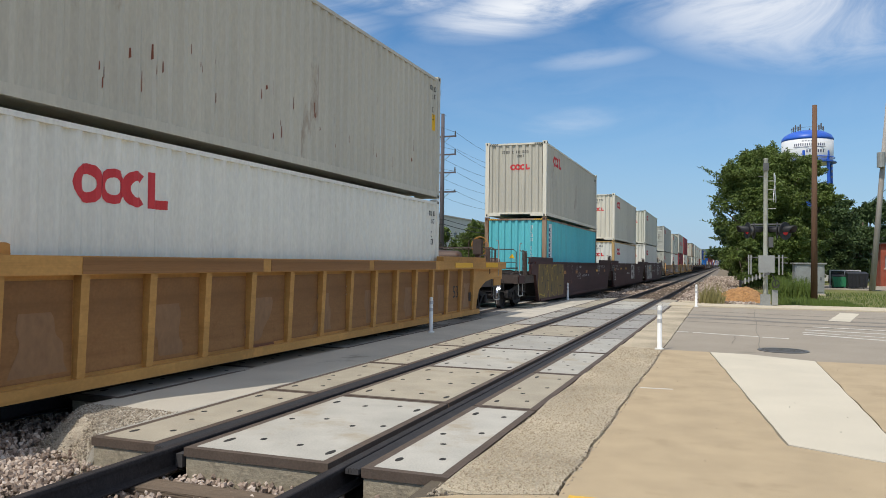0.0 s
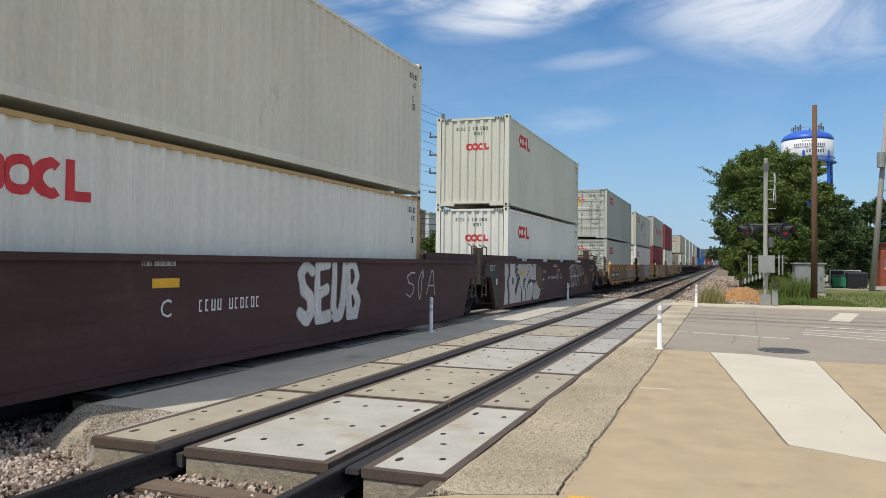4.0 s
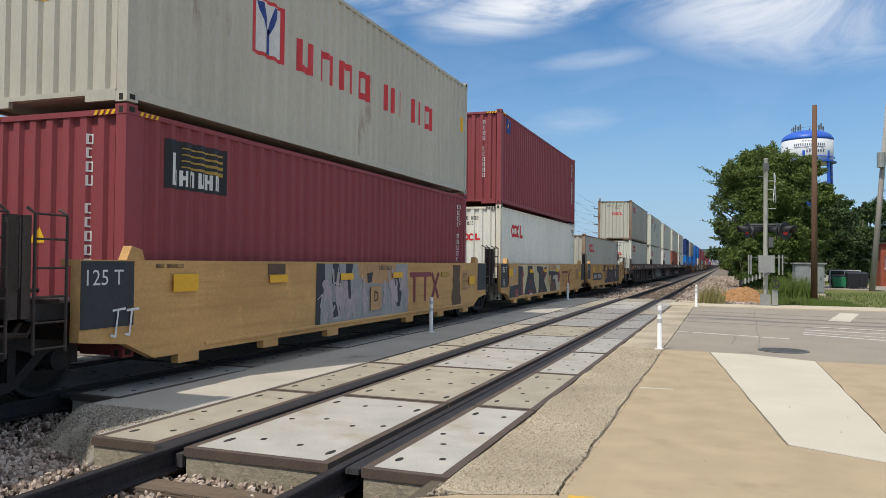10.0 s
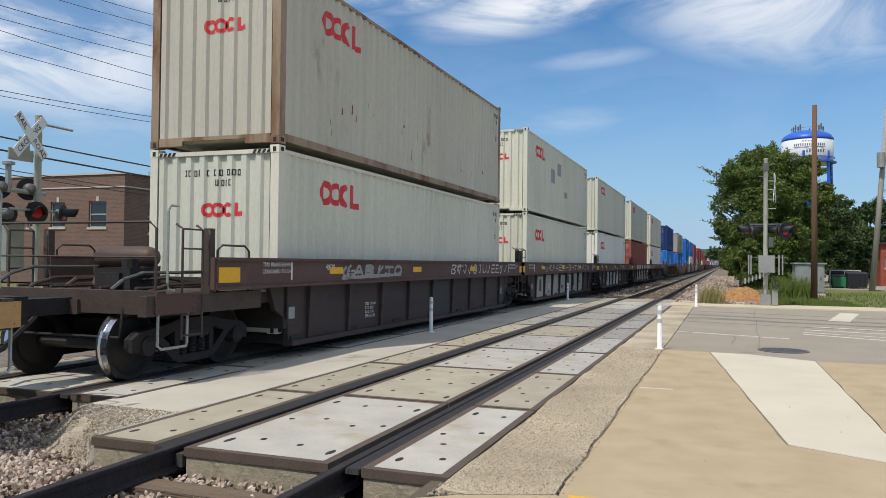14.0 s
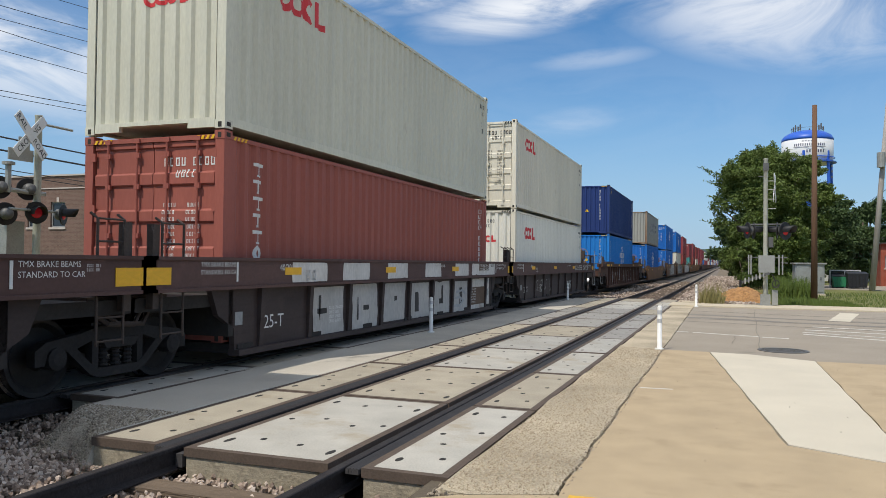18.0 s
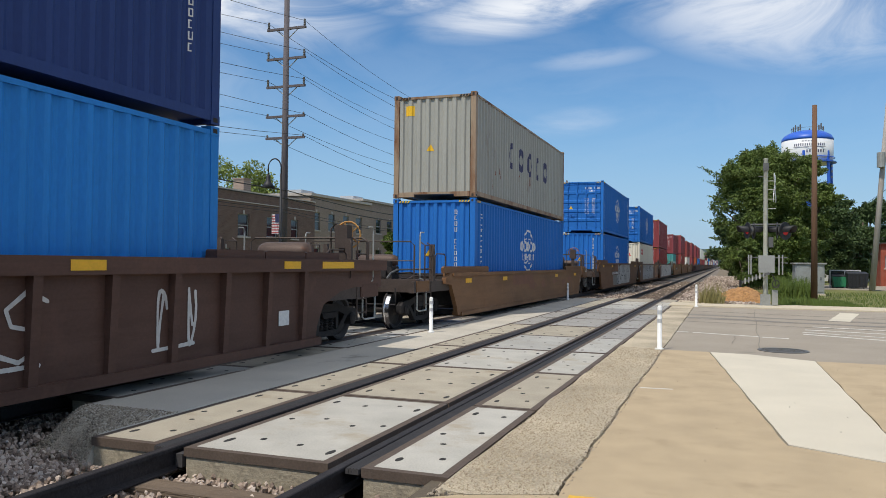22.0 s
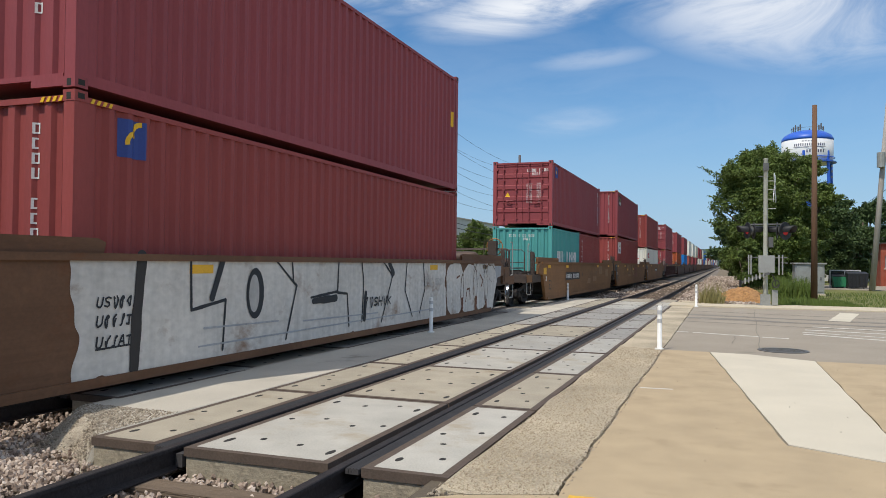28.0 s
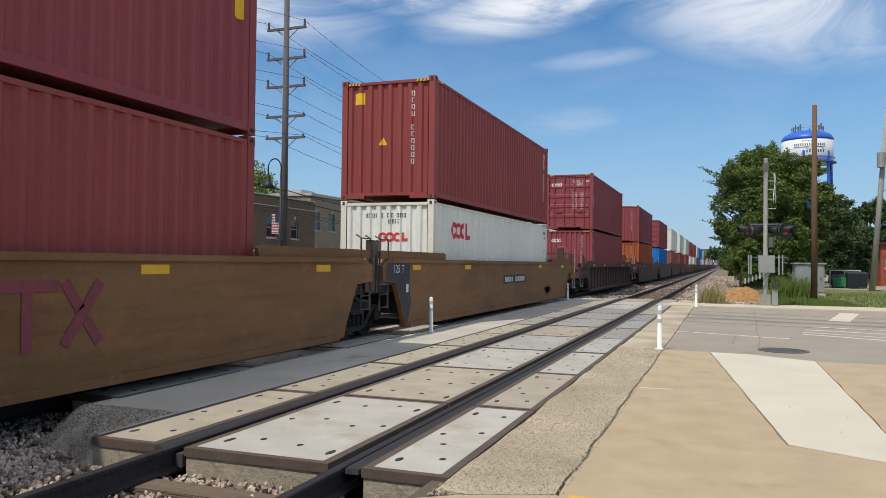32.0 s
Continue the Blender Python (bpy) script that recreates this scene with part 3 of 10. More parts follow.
def track(name, centre, head):
    t = thing(name, pose(centre, 0, 0), "steel rails spiked to wooden ties on stone ballast", "railway track", kind="structure")
    rail(t, -HALF, head), rail(t, HALF, head)
    ys = [4.6 - 0.52 * k for k in range(14)] + [34.0 + 0.52 * k for k in range(90)]
    for y in ys:
        part_mesh("tie", tie_mesh, t, None, "", pose(random.uniform(-0.04, 0.04), y, random.uniform(-0.01, 0.005), 0, 0, random.uniform(-0.8, 0.8)))
    return t


track_near, track_far = track("track_near", NEAR, "rail_head_dull"), track("track_far", FAR, "rail_head")


def panel_mesh(w, long, holes):
    """A precast crossing panel: concrete in a rusty steel angle frame, with lag holes."""
    def build(bm):
        box(bm, 0.072, w - 0.072, 0.065, long - 0.065, -0.30, 0.0)
        n = len(bm.faces)
        for x0, x1, y0, y1 in ((0, 0.072, 0, long), (w - 0.072, w, 0, long), (0.072, w - 0.072, 0, 0.065), (0.072, w - 0.072, long - 0.065, long)):
            box(bm, x0, x1, y0, y1, -0.07, -0.001)
        box(bm, 0.014, w - 0.014, 0.014, long - 0.014, -0.30, -0.071)
        bm.faces.ensure_lookup_table()
        for f in bm.faces[n:n + 24]:
            f.material_index = 1
        for f in bm.faces[n + 24:]:
            f.material_index = 2
        k = len(bm.faces)
        for hx, hy, l in holes:
            pts = [(hx + math.cos(a) * 0.027, hy + math.sin(a) * l * 0.5) for a in (2 * math.pi * q / 10 for q in range(10))]
            prism(bm, pts, "z", -0.02, 0.0016)
        bm.faces.ensure_lookup_table()
        for f in bm.faces[k:]:
            f.material_index = 3
    return mesh_of("crossing_panel", build, (M["concrete_panel"], M["panel_steel"], M["panel_side"], M["hole"]))


LONG = 2.59
gauge_holes = [(x, y, l) for x, y, l in ((0.18, 0.35, 0.16), (0.42, 0.48, 0.07), (0.80, 0.42, 0.07), (1.14, 0.30, 0.15), (0.20, 1.28, 0.07), (0.50, 1.40, 0.06), (0.86, 1.22, 0.07), (1.12, 1.32, 0.07),
                                           (0.18, 2.2, 0.15), (0.55, 2.12, 0.07), (0.88, 2.25, 0.06), (1.12, 2.12, 0.15))]
field_holes = [(0.16, 0.32, 0.12), (0.46, 0.45, 0.07), (0.17, 1.25, 0.07), (0.47, 1.4, 0.07), (0.30, 0.9, 0.05), (0.16, 2.2, 0.14), (0.46, 2.15, 0.07)]
gauge_panel = panel_mesh(1.28, LONG, gauge_holes)
field_panel = panel_mesh(0.665, LONG, field_holes)


def crossing(name, centre, y0):
    t = thing(name, pose(centre, y0, 0), "concrete level crossing panels in rusty steel frames round the rails", "level crossing", kind="structure")
    n = int(round((33.5 - y0) / 2.62))
    for k in range(n):
        y = k * 2.625
        for x, me in ((-0.64, gauge_panel), (0.91, field_panel), (-1.575, field_panel)):
            road = 15.2 < y + y0 < 27.5
            kind = "concrete_worn" if road and (k + (x > 0)) % 4 else ("concrete_tan" if (k * 2 + int(x * 3)) % 3 == 1 or x < -1 else "concrete_grey" if k in (1, 3) or road else "concrete_panel")
            part_mesh("panel", me, t, M[kind], "", pose(x, y + random.uniform(-0.008, 0.008), random.uniform(-0.006, 0.0)))
    end = n * 2.625
    for x0, x1 in ((0.80, 0.905), (-0.905, -0.80)):
        bm = bmesh.new()
        for k in range(4):
            a = x0 + (x1 - x0) * k / 4
            prism(bm, [(a, -0.05), (a + 0.024, -0.05), (a + 0.024, -0.014), (a + 0.012, -0.002), (a, -0.014)], "y", -0.03, end)
        part("rubber_seal", bm, M["rubber"], t)
    for x0, x1 in ((0.645, 0.708), (-0.708, -0.645)):
        bm = bmesh.new()
        box(bm, x0, x1, -0.01, end, -0.16, -0.055)
        part("flangeway_filler", bm, M["rubber"], t)
    return t


crossing("crossing_near", NEAR, 4.98)
crossing("crossing_far", FAR, 6.45)


def stones(name, areas, label, seed, mat="stone"):
    """Loose crushed stone: small irregular lumps, joined."""
    rng = random.Random(seed)
    verts, faces = [], []
    base = [(1, 0, 0), (-1, 0, 0), (0, 1, 0), (0, -1, 0), (0, 0, 1), (0, 0, -1), (0.6, 0.6, 0.5), (-0.6, 0.6, 0.5), (0.6, -0.6, 0.5), (-0.6, -0.6, 0.5)]
    tri = [(0, 6, 8), (4, 8, 6), (4, 6, 7), (4, 7, 9), (4, 9, 8), (2, 6, 0), (2, 7, 6), (1, 7, 2), (1, 9, 7), (3, 9, 1), (3, 8, 9), (0, 8, 3), (5, 2, 0), (5, 1, 2), (5, 3, 1), (5, 0, 3)]
    for x0, x1, y0, y1, z0, n, size in areas:
        for _ in range(n):
            x, y, s = rng.uniform(x0, x1), rng.uniform(y0, y1), size * rng.uniform(0.55, 1.35)
            z = (z0(x, y) if callable(z0) else z0) + rng.uniform(-0.6, 1.0) * size
            turn = Euler((rng.uniform(0, 6), rng.uniform(0, 6), rng.uniform(0, 6))).to_matrix()
            k = len(verts)
            for b in base:
                v = turn @ Vector((b[0] * s, b[1] * s * rng.uniform(0.6, 1), b[2] * s * rng.uniform(0.5, 0.9))) * rng.uniform(0.8, 1.15)
                verts.append((x + v.x, y + v.y, z + v.z))
            faces.extend((a + k, b + k, c + k) for a, b, c in tri)
    me = bpy.data.meshes.new(name)
    me.from_pydata(verts, [], faces)
    me.materials.append(M[mat])
    return tagged(new(name, me), label, "ballast", "", "stuff")


def stone_material(name, low, mid, high):
    m = material(name, (0.27, 0.225, 0.185), 0.9, var=0.3, scale=5, fine=60, bump=0.3)
    N, L = m.node_tree.nodes, m.node_tree.links
    g = N.new("ShaderNodeNewGeometry")
    r = N.new("ShaderNodeValToRGB")
    r.color_ramp.elements[0].color, r.color_ramp.elements[1].color = (*low, 1), (*high, 1)
    e = r.color_ramp.elements.new(0.5)
    e.color = (*mid, 1)
    L.new(g.outputs["Random Per Island"], r.inputs[0])
    b = N["Principled BSDF"]
    L.new(r.outputs[0], b.inputs["Base Color"])
    return m


M["stone"] = stone_material("stone", (0.17, 0.125, 0.095), (0.38, 0.29, 0.225), (0.62, 0.52, 0.43))
M["grit"] = stone_material("grit", (0.19, 0.155, 0.115), (0.36, 0.30, 0.225), (0.50, 0.43, 0.33))
stones("ballast_near", [(-4.9, -1.6, 2.4, 5.0, -0.235, 3900, 0.029), (-9.5, -4.9, 2.4, 5.2, -0.24, 5200, 0.029), (-9.5, -6.0, 5.2, 6.5, -0.24, 1500, 0.029), (-6.1, -4.9, 3.6, 4.9, -0.24, 1300, 0.028)], "crushed grey and brown track stone", 3)
stones("asphalt_crumbs", [(-6.1, -4.96, 4.75, 6.1, strip_height, 8500, 0.008), (-6.1, -4.96, 4.8, 5.7, strip_height, 900, 0.014)], "loose grit on the crumbling end of the asphalt", 6, "grit")
stones("pavement_grit", [(-1.02, -0.96, 4.9, 13.8, -0.006, 700, 0.010), (-1.8, -1.0, 4.62, 4.90, -0.02, 300, 0.012)], "grit along the worn pavement edge", 7, "grit")
stones("pavement_specks", [(-0.95, 3.5, 4.2, 7.5, 0.0, 40, 0.0045), (-0.95, 3.0, 7.5, 13.5, 0.0, 60, 0.006), (0.62, 1.35, 14.3, 15.1, -0.010, 70, 0.011)], "dark crumbs and dead leaves scattered on the pavement", 12, "joint")
M["pebble"] = stone_material("pebble", (0.31, 0.24, 0.16), (0.43, 0.35, 0.24), (0.54, 0.46, 0.33))
stones("aggregate_pebbles", [(-1.75, -1.03, 4.75, 7.0, -0.008, 6500, 0.0075), (-1.75, -1.03, 7.0, 10.0, -0.008, 4500, 0.0085), (-1.75, -1.03, 10.0, 14.0, -0.008, 3500, 0.010)], "pale and brown pebbles showing in the aggregate strip", 8, "pebble")
slab("paint_dash", [(-0.94, 9.44), (-0.57, 9.47), (-0.57, 9.51), (-0.94, 9.48)], 0.004, 0.004, M["line_white"], "short worn white paint dash on the pavement", 0.0, "road marking")
stones("ballast_far", [(-9.6, -1.3, 33.6, 48, -0.26, 5200, 0.055), (-9.6, -1.0, 48, 80, -0.28, 4000, 0.08), (-2.0, 1.2, 31.2, 46, -0.08, 2600, 0.05), (-1.8, 1.5, 38, 60, -0.08, 2400, 0.055), (-1.8, 1.6, 60, 110, -0.08, 1500, 0.09)], "crushed grey track stone beyond the crossing", 4)


def bollard(x, y, h):
    t = thing("bollard", pose(x, y, -0.01), "white flexible marker post with grey reflective bands", "bollard", "marker posts at the crossing")
    bm = bmesh.new()
    lathe(bm, [(0.075, 0), (0.075, 0.025), (0.041, 0.03), (0.039, h - 0.03), (0.026, h), (0.0, h)], seg=14)
    part("post", bm, M["bollard_white"], t, smooth=True)
    for z in (h - 0.15, h - 0.30):
        bm = bmesh.new()
        lathe(bm, [(0.038, z), (0.043, z + 0.002), (0.043, z + 0.07), (0.038, z + 0.072)], seg=14)
        part("band", bm, M["bollard_band"], t)


for b in ((-1.06, 13.92, 0.77), (-5.81, 15.1, 0.75), (-6.02, 31.2, 0.70), (-0.93, 28.66, 0.80)):
    bollard(*b)


# ---- containers ----
HW = 1.219
STD, HIGH = 2.591, 2.896
PITCH, DEPTH = 0.278, 0.042


def breaks(length):
    """Corrugation corners along a side: (y, depth) from one post to the other."""
    a, b = -length / 2 + 0.20, length / 2 - 0.20
    n = int((b - a) / PITCH)
    start = -n * PITCH / 2
    out = [(-length / 2 + 0.16, 0.0)]
    for k in range(n):
        y = start + k * PITCH
        out += [(y + 0.036, 0.0), (y + 0.104, DEPTH), (y + 0.174, DEPTH), (y + 0.242, 0.0)]
    out.append((length / 2 - 0.16, 0.0))
    return out


def depth_at(y, bs):
    for (a, da), (b, db) in zip(bs, bs[1:]):
        if a <= y <= b:
            return da + (db - da) * (y - a) / max(1e-6, b - a)
    return 0.0


@lru_cache(None)
def side_mesh(length, height):
    def build(bm):
        bs = breaks(length)
        rows = [[bm.verts.new((HW - 0.014 - d, y, z)) for y, d in bs] for z in (0.15, height - 0.11)]
        for i in range(len(bs) - 1):
            bm.faces.new((rows[0][i], rows[0][i + 1], rows[1][i + 1], rows[1][i]))
        bs = [(y, max(d - 0.001, 0)) for y, d in bs]
    return mesh_of("side_panel", build, (P["grey"],))


def end_profile():
    """Corrugation of a blind end: (x, depth)."""
    n, a = 8, HW - 0.17
    p = 2 * a / n
    prof = []
    for k in range(n):
        x = -a + k * p
        prof += [(x, 0.0), (x + p * 0.36, 0.0), (x + p * 0.50, 0.045), (x + p * 0.86, 0.045)]
    return prof + [(a, 0.0)]


def door_front(height):
    """Pressed bands of a door leaf: (z, depth)."""
    z0, z1 = 0.16, height - 0.125
    out = [(z0, 0.028), (z0 + 0.07, 0.028), (z0 + 0.085, 0.055)]
    for k in range(1, 5):
        z = z0 + (z1 - z0) * k / 5
        out += [(z - 0.10, 0.055), (z - 0.07, 0.026), (z + 0.07, 0.026), (z + 0.10, 0.055)]
    return out + [(z1 - 0.085, 0.055), (z1 - 0.07, 0.028), (z1, 0.028)]


@lru_cache(None)
def end_mesh(height):
    def build(bm):
        prof = end_profile()
        rows = [[bm.verts.new((x, 0.02 + d, z)) for x, d in prof] for z in (0.15, height - 0.11)]
        for i in range(len(prof) - 1):
            bm.faces.new((rows[0][i], rows[0][i + 1], rows[1][i + 1], rows[1][i]))
    return mesh_of("end_panel", build, (P["grey"],))


@lru_cache(None)
def frame_mesh(length, height):
    def build(bm):
        h = length / 2
        for sx in (-1, 1):
            for y0, y1 in ((-h, -h + 0.165), (h - 0.165, h)):
                box(bm, sx * (HW - 0.15), sx * (HW - 0.004), y0 + 0.004, y1, 0.118, height - 0.118)
            box(bm, sx * (HW - 0.06), sx * (HW - 0.008), -h + 0.165, h - 0.165, height - 0.115, height - 0.055)
            box(bm, sx * (HW - 0.06), sx * (HW - 0.006), -h + 0.165, h - 0.165, 0.045, 0.165)
        for y0, y1 in ((-h + 0.006, -h + 0.07), (h - 0.07, h - 0.006)):
            box(bm, -HW + 0.17, HW - 0.17, y0, y1, height - 0.12, height - 0.055)
            box(bm, -HW + 0.17, HW - 0.17, y0, y1, 0.095, 0.155)
            for sx in (-1, 1):
                box(bm, sx * (HW - 0.17), sx * (HW - 0.62), y0, y1, 0.02, 0.095)
    return mesh_of("frame", build, (P["grey"],))


@lru_cache(None)
def roof_mesh(length, height):
    def build(bm):
        h = length / 2
        n = int((length - 0.5) / 0.21)
        ys = [-h + 0.04] + [-h + 0.2 + k * 0.21 for k in range(n)] + [h - 0.04]
        lo = [bm.verts.new((-HW + 0.05, y, height - 0.075 + (0.02 if i % 2 else 0))) for i, y in enumerate(ys)]
        hi = [bm.verts.new((HW - 0.05, y, height - 0.075 + (0.02 if i % 2 else 0))) for i, y in enumerate(ys)]
        for i in range(len(ys) - 1):
            bm.faces.new((lo[i], hi[i], hi[i + 1], lo[i + 1]))
        box(bm, -HW + 0.05, HW - 0.05, -h + 0.06, h - 0.06, 0.09, 0.13)
    return mesh_of("roof", build, (P["grey"],))


def casting_build(bm):
    box(bm, -0.081, 0.081, -0.089, 0.089, -0.059, 0.059)
    k = len(bm.faces)
    for pts, axis, a, b in (([(-0.03, -0.045), (0.03, -0.045), (0.03, 0.03), (-0.03, 0.03)], "y", -0.0905, -0.06), ([(-0.045, -0.03), (0.045, -0.03), (0.045, 0.03), (-0.045, 0.03)], "x", 0.06, 0.0825)):
        prism(bm, pts, axis, a, b)
    bm.faces.ensure_lookup_table()
    for f in bm.faces[k:]:
        f.material_index = 1


casting_mesh = mesh_of("corner_casting", casting_build, (P["grey"], M["hole"]))


@lru_cache(None)
def door_mesh(height):
    """One door leaf: a sheet with pressed bands across it, hung on four hinges."""
    w = HW - 0.175

    def build(bm):
        z0, z1 = 0.16, height - 0.125
        front = [(d, z) for z, d in door_front(height)]
        prism(bm, [(0.085, z0)] + front + [(0.085, z1)], "x", 0.006, w)
    return mesh_of("door", build, (P["grey"],))


hinge_mesh = mesh_of("hinge", lambda bm: box(bm, -0.02, 0.05, 0.0, 0.027, -0.06, 0.06), (P["grey"],))


@lru_cache(None)
def rod_mesh(height):
    def build(bm):
        tube(bm, [(0, 0, 0.10), (0, 0, height - 0.07)], 0.018, 7)
        for z in (0.3, 0.75, 1.45, height - 0.75, height - 0.3):
            box(bm, -0.045, 0.045, -0.012, 0.028, z - 0.035, z + 0.035)
        box(bm, -0.05, 0.05, -0.02, 0.03, 0.09, 0.15), box(bm, -0.05, 0.05, -0.02, 0.03, height - 0.13, height - 0.07)
    return mesh_of("lock_rod", build, (P["grey"],))


handle_mesh = mesh_of("handle", lambda bm: (tube(bm, [(-0.02, -0.03, 0), (0.3, -0.035, -0.015), (0.42, -0.03, -0.02)], 0.014, 6), box(bm, 0.32, 0.40, -0.035, 0.0, -0.06, 0.04)), (M["galv"],))


@lru_cache(None)
def stripe_mesh(height):
    """Slanting warning dashes along the header of a high container, at both corners and on the side rail."""
    def build(bm):
        z0, z1 = height - 0.116, height - 0.060
        for side in (-1, 1):
            for k in range(4):
                x = side * (HW - 0.20) + (-side) * k * 0.085
                prism(bm, [(x - 0.022, z0), (x + 0.02, z0), (x + 0.05, z1), (x + 0.008, z1)], "y", -0.004, 0.006)
    return mesh_of("warning_stripes", build, (M["decal_black"], ))


@lru_cache(None)
def side_stripe_mesh(length, height):
    def build(bm):
        z0, z1 = height - 0.112, height - 0.060
        for k in range(4):
            y = -length / 2 + 0.24 + k * 0.085
            prism(bm, [(y - 0.022, z0), (y + 0.02, z0), (y + 0.05, z1), (y + 0.008, z1)], "x", HW - 0.012, HW - 0.002)
    return mesh_of("warning_stripes", build, (M["decal_yellow"], ))


# ---- marks on containers: flat shapes pressed into the corrugation ----
def wrap(bm, length, lift=0.004):
    bs = breaks(length)
    lo, hi = min(v.co.y for v in bm.verts), max(v.co.y for v in bm.verts)
    for y, _ in bs:
        if lo < y < hi:
            bmesh.ops.bisect_plane(bm, geom=bm.verts[:] + bm.edges[:] + bm.faces[:], dist=1e-5, plane_co=(0, y, 0), plane_no=(0, 1, 0))
    for v in bm.verts:
        v.co.x = HW - 0.014 - depth_at(v.co.y, bs) + lift


def ring(bm, cy, cz, r0, r1, a0=0.0, a1=360.0, seg=20, flat=1.0):
    n = max(3, int(seg * (a1 - a0) / 360))
    va = [bm.verts.new((0, cy + math.cos(radians(a0 + (a1 - a0) * k / n)) * r0, cz + math.sin(radians(a0 + (a1 - a0) * k / n)) * r0 * flat)) for k in range(n + 1)]
    vb = [bm.verts.new((0, cy + math.cos(radians(a0 + (a1 - a0) * k / n)) * r1, cz + math.sin(radians(a0 + (a1 - a0) * k / n)) * r1 * flat)) for k in range(n + 1)]
    for k in range(n):
        bm.faces.new((va[k], vb[k], vb[k + 1], va[k + 1]))


def rect(bm, y0, y1, z0, z1):
    bm.faces.new([bm.verts.new((0, y, z)) for y, z in ((y0, z0), (y1, z0), (y1, z1), (y0, z1))])


def dashes(bm, y, z, n, size, vertical=True, seed=0, gap=()):
    """An unreadable number: small broken bars in a column or row."""
    rng = random.Random(seed)
    for k in range(n):
        if k in gap:
            continue
        a, b = (y, z - k * size * 1.35) if vertical else (y + k * size * 0.82, z)
        w = size * 0.55
        kind = rng.randrange(3)
        t = size * 0.16
        rect(bm, a, a + t, b - size, b)
        if kind != 1:
            rect(bm, a + w - t, a + w, b - size, b)
        if kind != 2:
            rect(bm, a + t, a + w - t, b - t, b)
        rect(bm, a + t, a + w - t, b - size, b - size + t)


def shape(kind, length, height):
    """The outline of one kind of mark, in the y-z plane of a container's side."""
    bm = bmesh.new()
    f = -length / 2
    if kind in ("rings", "rings_low", "rings_high"):
        z = {"rings": height * 0.745, "rings_low": height * 0.60, "rings_high": height * 0.79}[kind]
        for k in range(3):
            ring(bm, f + 1.52 + 0.36 * k, z, 0.10, 0.215 if k != 1 else 0.20, 50 if k == 2 else 0, 310 if k == 2 else 360, 16)
        y = f + 2.42
        rect(bm, y, y + 0.12, z - 0.21, z + 0.22), rect(bm, y + 0.12, y + 0.33, z - 0.21, z - 0.10)
    elif kind == "id":
        dashes(bm, length / 2 - 0.60, height - 0.28, 8, 0.11, False, 3, (4,))
        dashes(bm, length / 2 - 0.42, height - 0.46, 2, 0.10, False, 5)
        dashes(bm, length / 2 - 0.40, height - 0.75, 2, 0.13, True, 7)
    elif kind == "id_column":
        dashes(bm, length / 2 - 0.62, height - 0.30, 12, 0.11, True, 9, (4,))
        dashes(bm, length / 2 - 0.40, height - 0.30, 4, 0.10, True, 8)
    elif kind == "id_column_front":
        dashes(bm, f + 0.42, height - 0.35, 10, 0.11, True, 11, (4,))
    elif kind == "tall_word":
        # a brand in one row of slim upright blocks
        for k in range(8):
            y = f + 3.72 + k * 0.72 + (0.45 if k > 3 else 0)
            w, z0, z1, t = 0.46, height * 0.43, height * 0.61, 0.12
            rect(bm, y, y + t, z0, z1)
            if k not in (5,):
                rect(bm, y + w - t, y + w, z0, z1)
            if k in (1, 2, 3, 7):
                rect(bm, y + t, y + w - t, z1 - t if k != 0 else z0, z1)
            if k in (0, 3, 7):
                rect(bm, y + t, y + w - t, z0, z0 + t)
    elif kind == "big_word":
        for k in range(5):
            y, zc = f + 3.55 + k * 1.21, height * 0.56
            ring(bm, y + 0.3, zc, 0.17, 0.31, 50 if k in (0, 3) else 0, 310 if k in (0, 3) else 360, 18, 1.35)
    elif kind == "globe":
        cy, cz = f + 6.15, height * 0.53
        for a0, a1 in ((25, 155), (205, 335)):
            ring(bm, cy, cz + 0.02, 0.66, 0.73, a0, a1, 28)
            for w in (-0.30, 0.02):
                ring(bm, cy + w + (0.14 if w > 0 else 0.0), cz + (0.10 if a0 < 90 else -0.10), 0.30, 0.345, a0 + (40 if w < 0 else 10), a1 - (10 if w < 0 else 40), 14)
        for k in range(5):
            ring(bm, cy - 0.84 + 0.42 * k, cz + 0.16, 0.10, 0.19, seg=16)
        for k in range(8):
            y = cy - 0.86 + 0.225 * k
            rect(bm, y, y + 0.055, cz - 0.31, cz - 0.09), rect(bm, y + 0.11, y + 0.16, cz - 0.31, cz - 0.09)
            rect(bm, y + 0.055, y + 0.11, cz - 0.23 + 0.05 * (k % 3), cz - 0.18 + 0.05 * (k % 3))
    elif kind == "glyph_column":
        for k in range(6):
            y, z = f + 0.55, height - 0.40 - k * 0.30
            rect(bm, y, y + 0.20, z - 0.04, z), rect(bm, y + 0.08, y + 0.12, z - 0.20, z - 0.04)
            rect(bm, y, y + 0.08, z - 0.20, z - 0.17), rect(bm, y + 0.12, y + 0.21, z - 0.13 - 0.02 * (k % 3), z - 0.10 - 0.02 * (k % 3))
            if k % 2:
                rect(bm, y + 0.16, y + 0.19, z - 0.21, z - 0.13)
    elif kind == "slab_column":
        for k in range(6):
            y, z = f + 0.74, height - 0.36 - k * 0.245
            w = 0.26 if k % 2 == 0 else 0.22
            if k < 5:
                rect(bm, y + w / 2 - 0.035, y + w / 2 + 0.035, z - 0.19, z - 0.03)
                rect(bm, y, y + w, z - 0.05, z), rect(bm, y + 0.06, y + w - 0.06, z - 0.20, z - 0.17)
            else:
                ring(bm, y + 0.12, z - 0.09, 0.05, 0.12)
    elif kind == "slab_row":
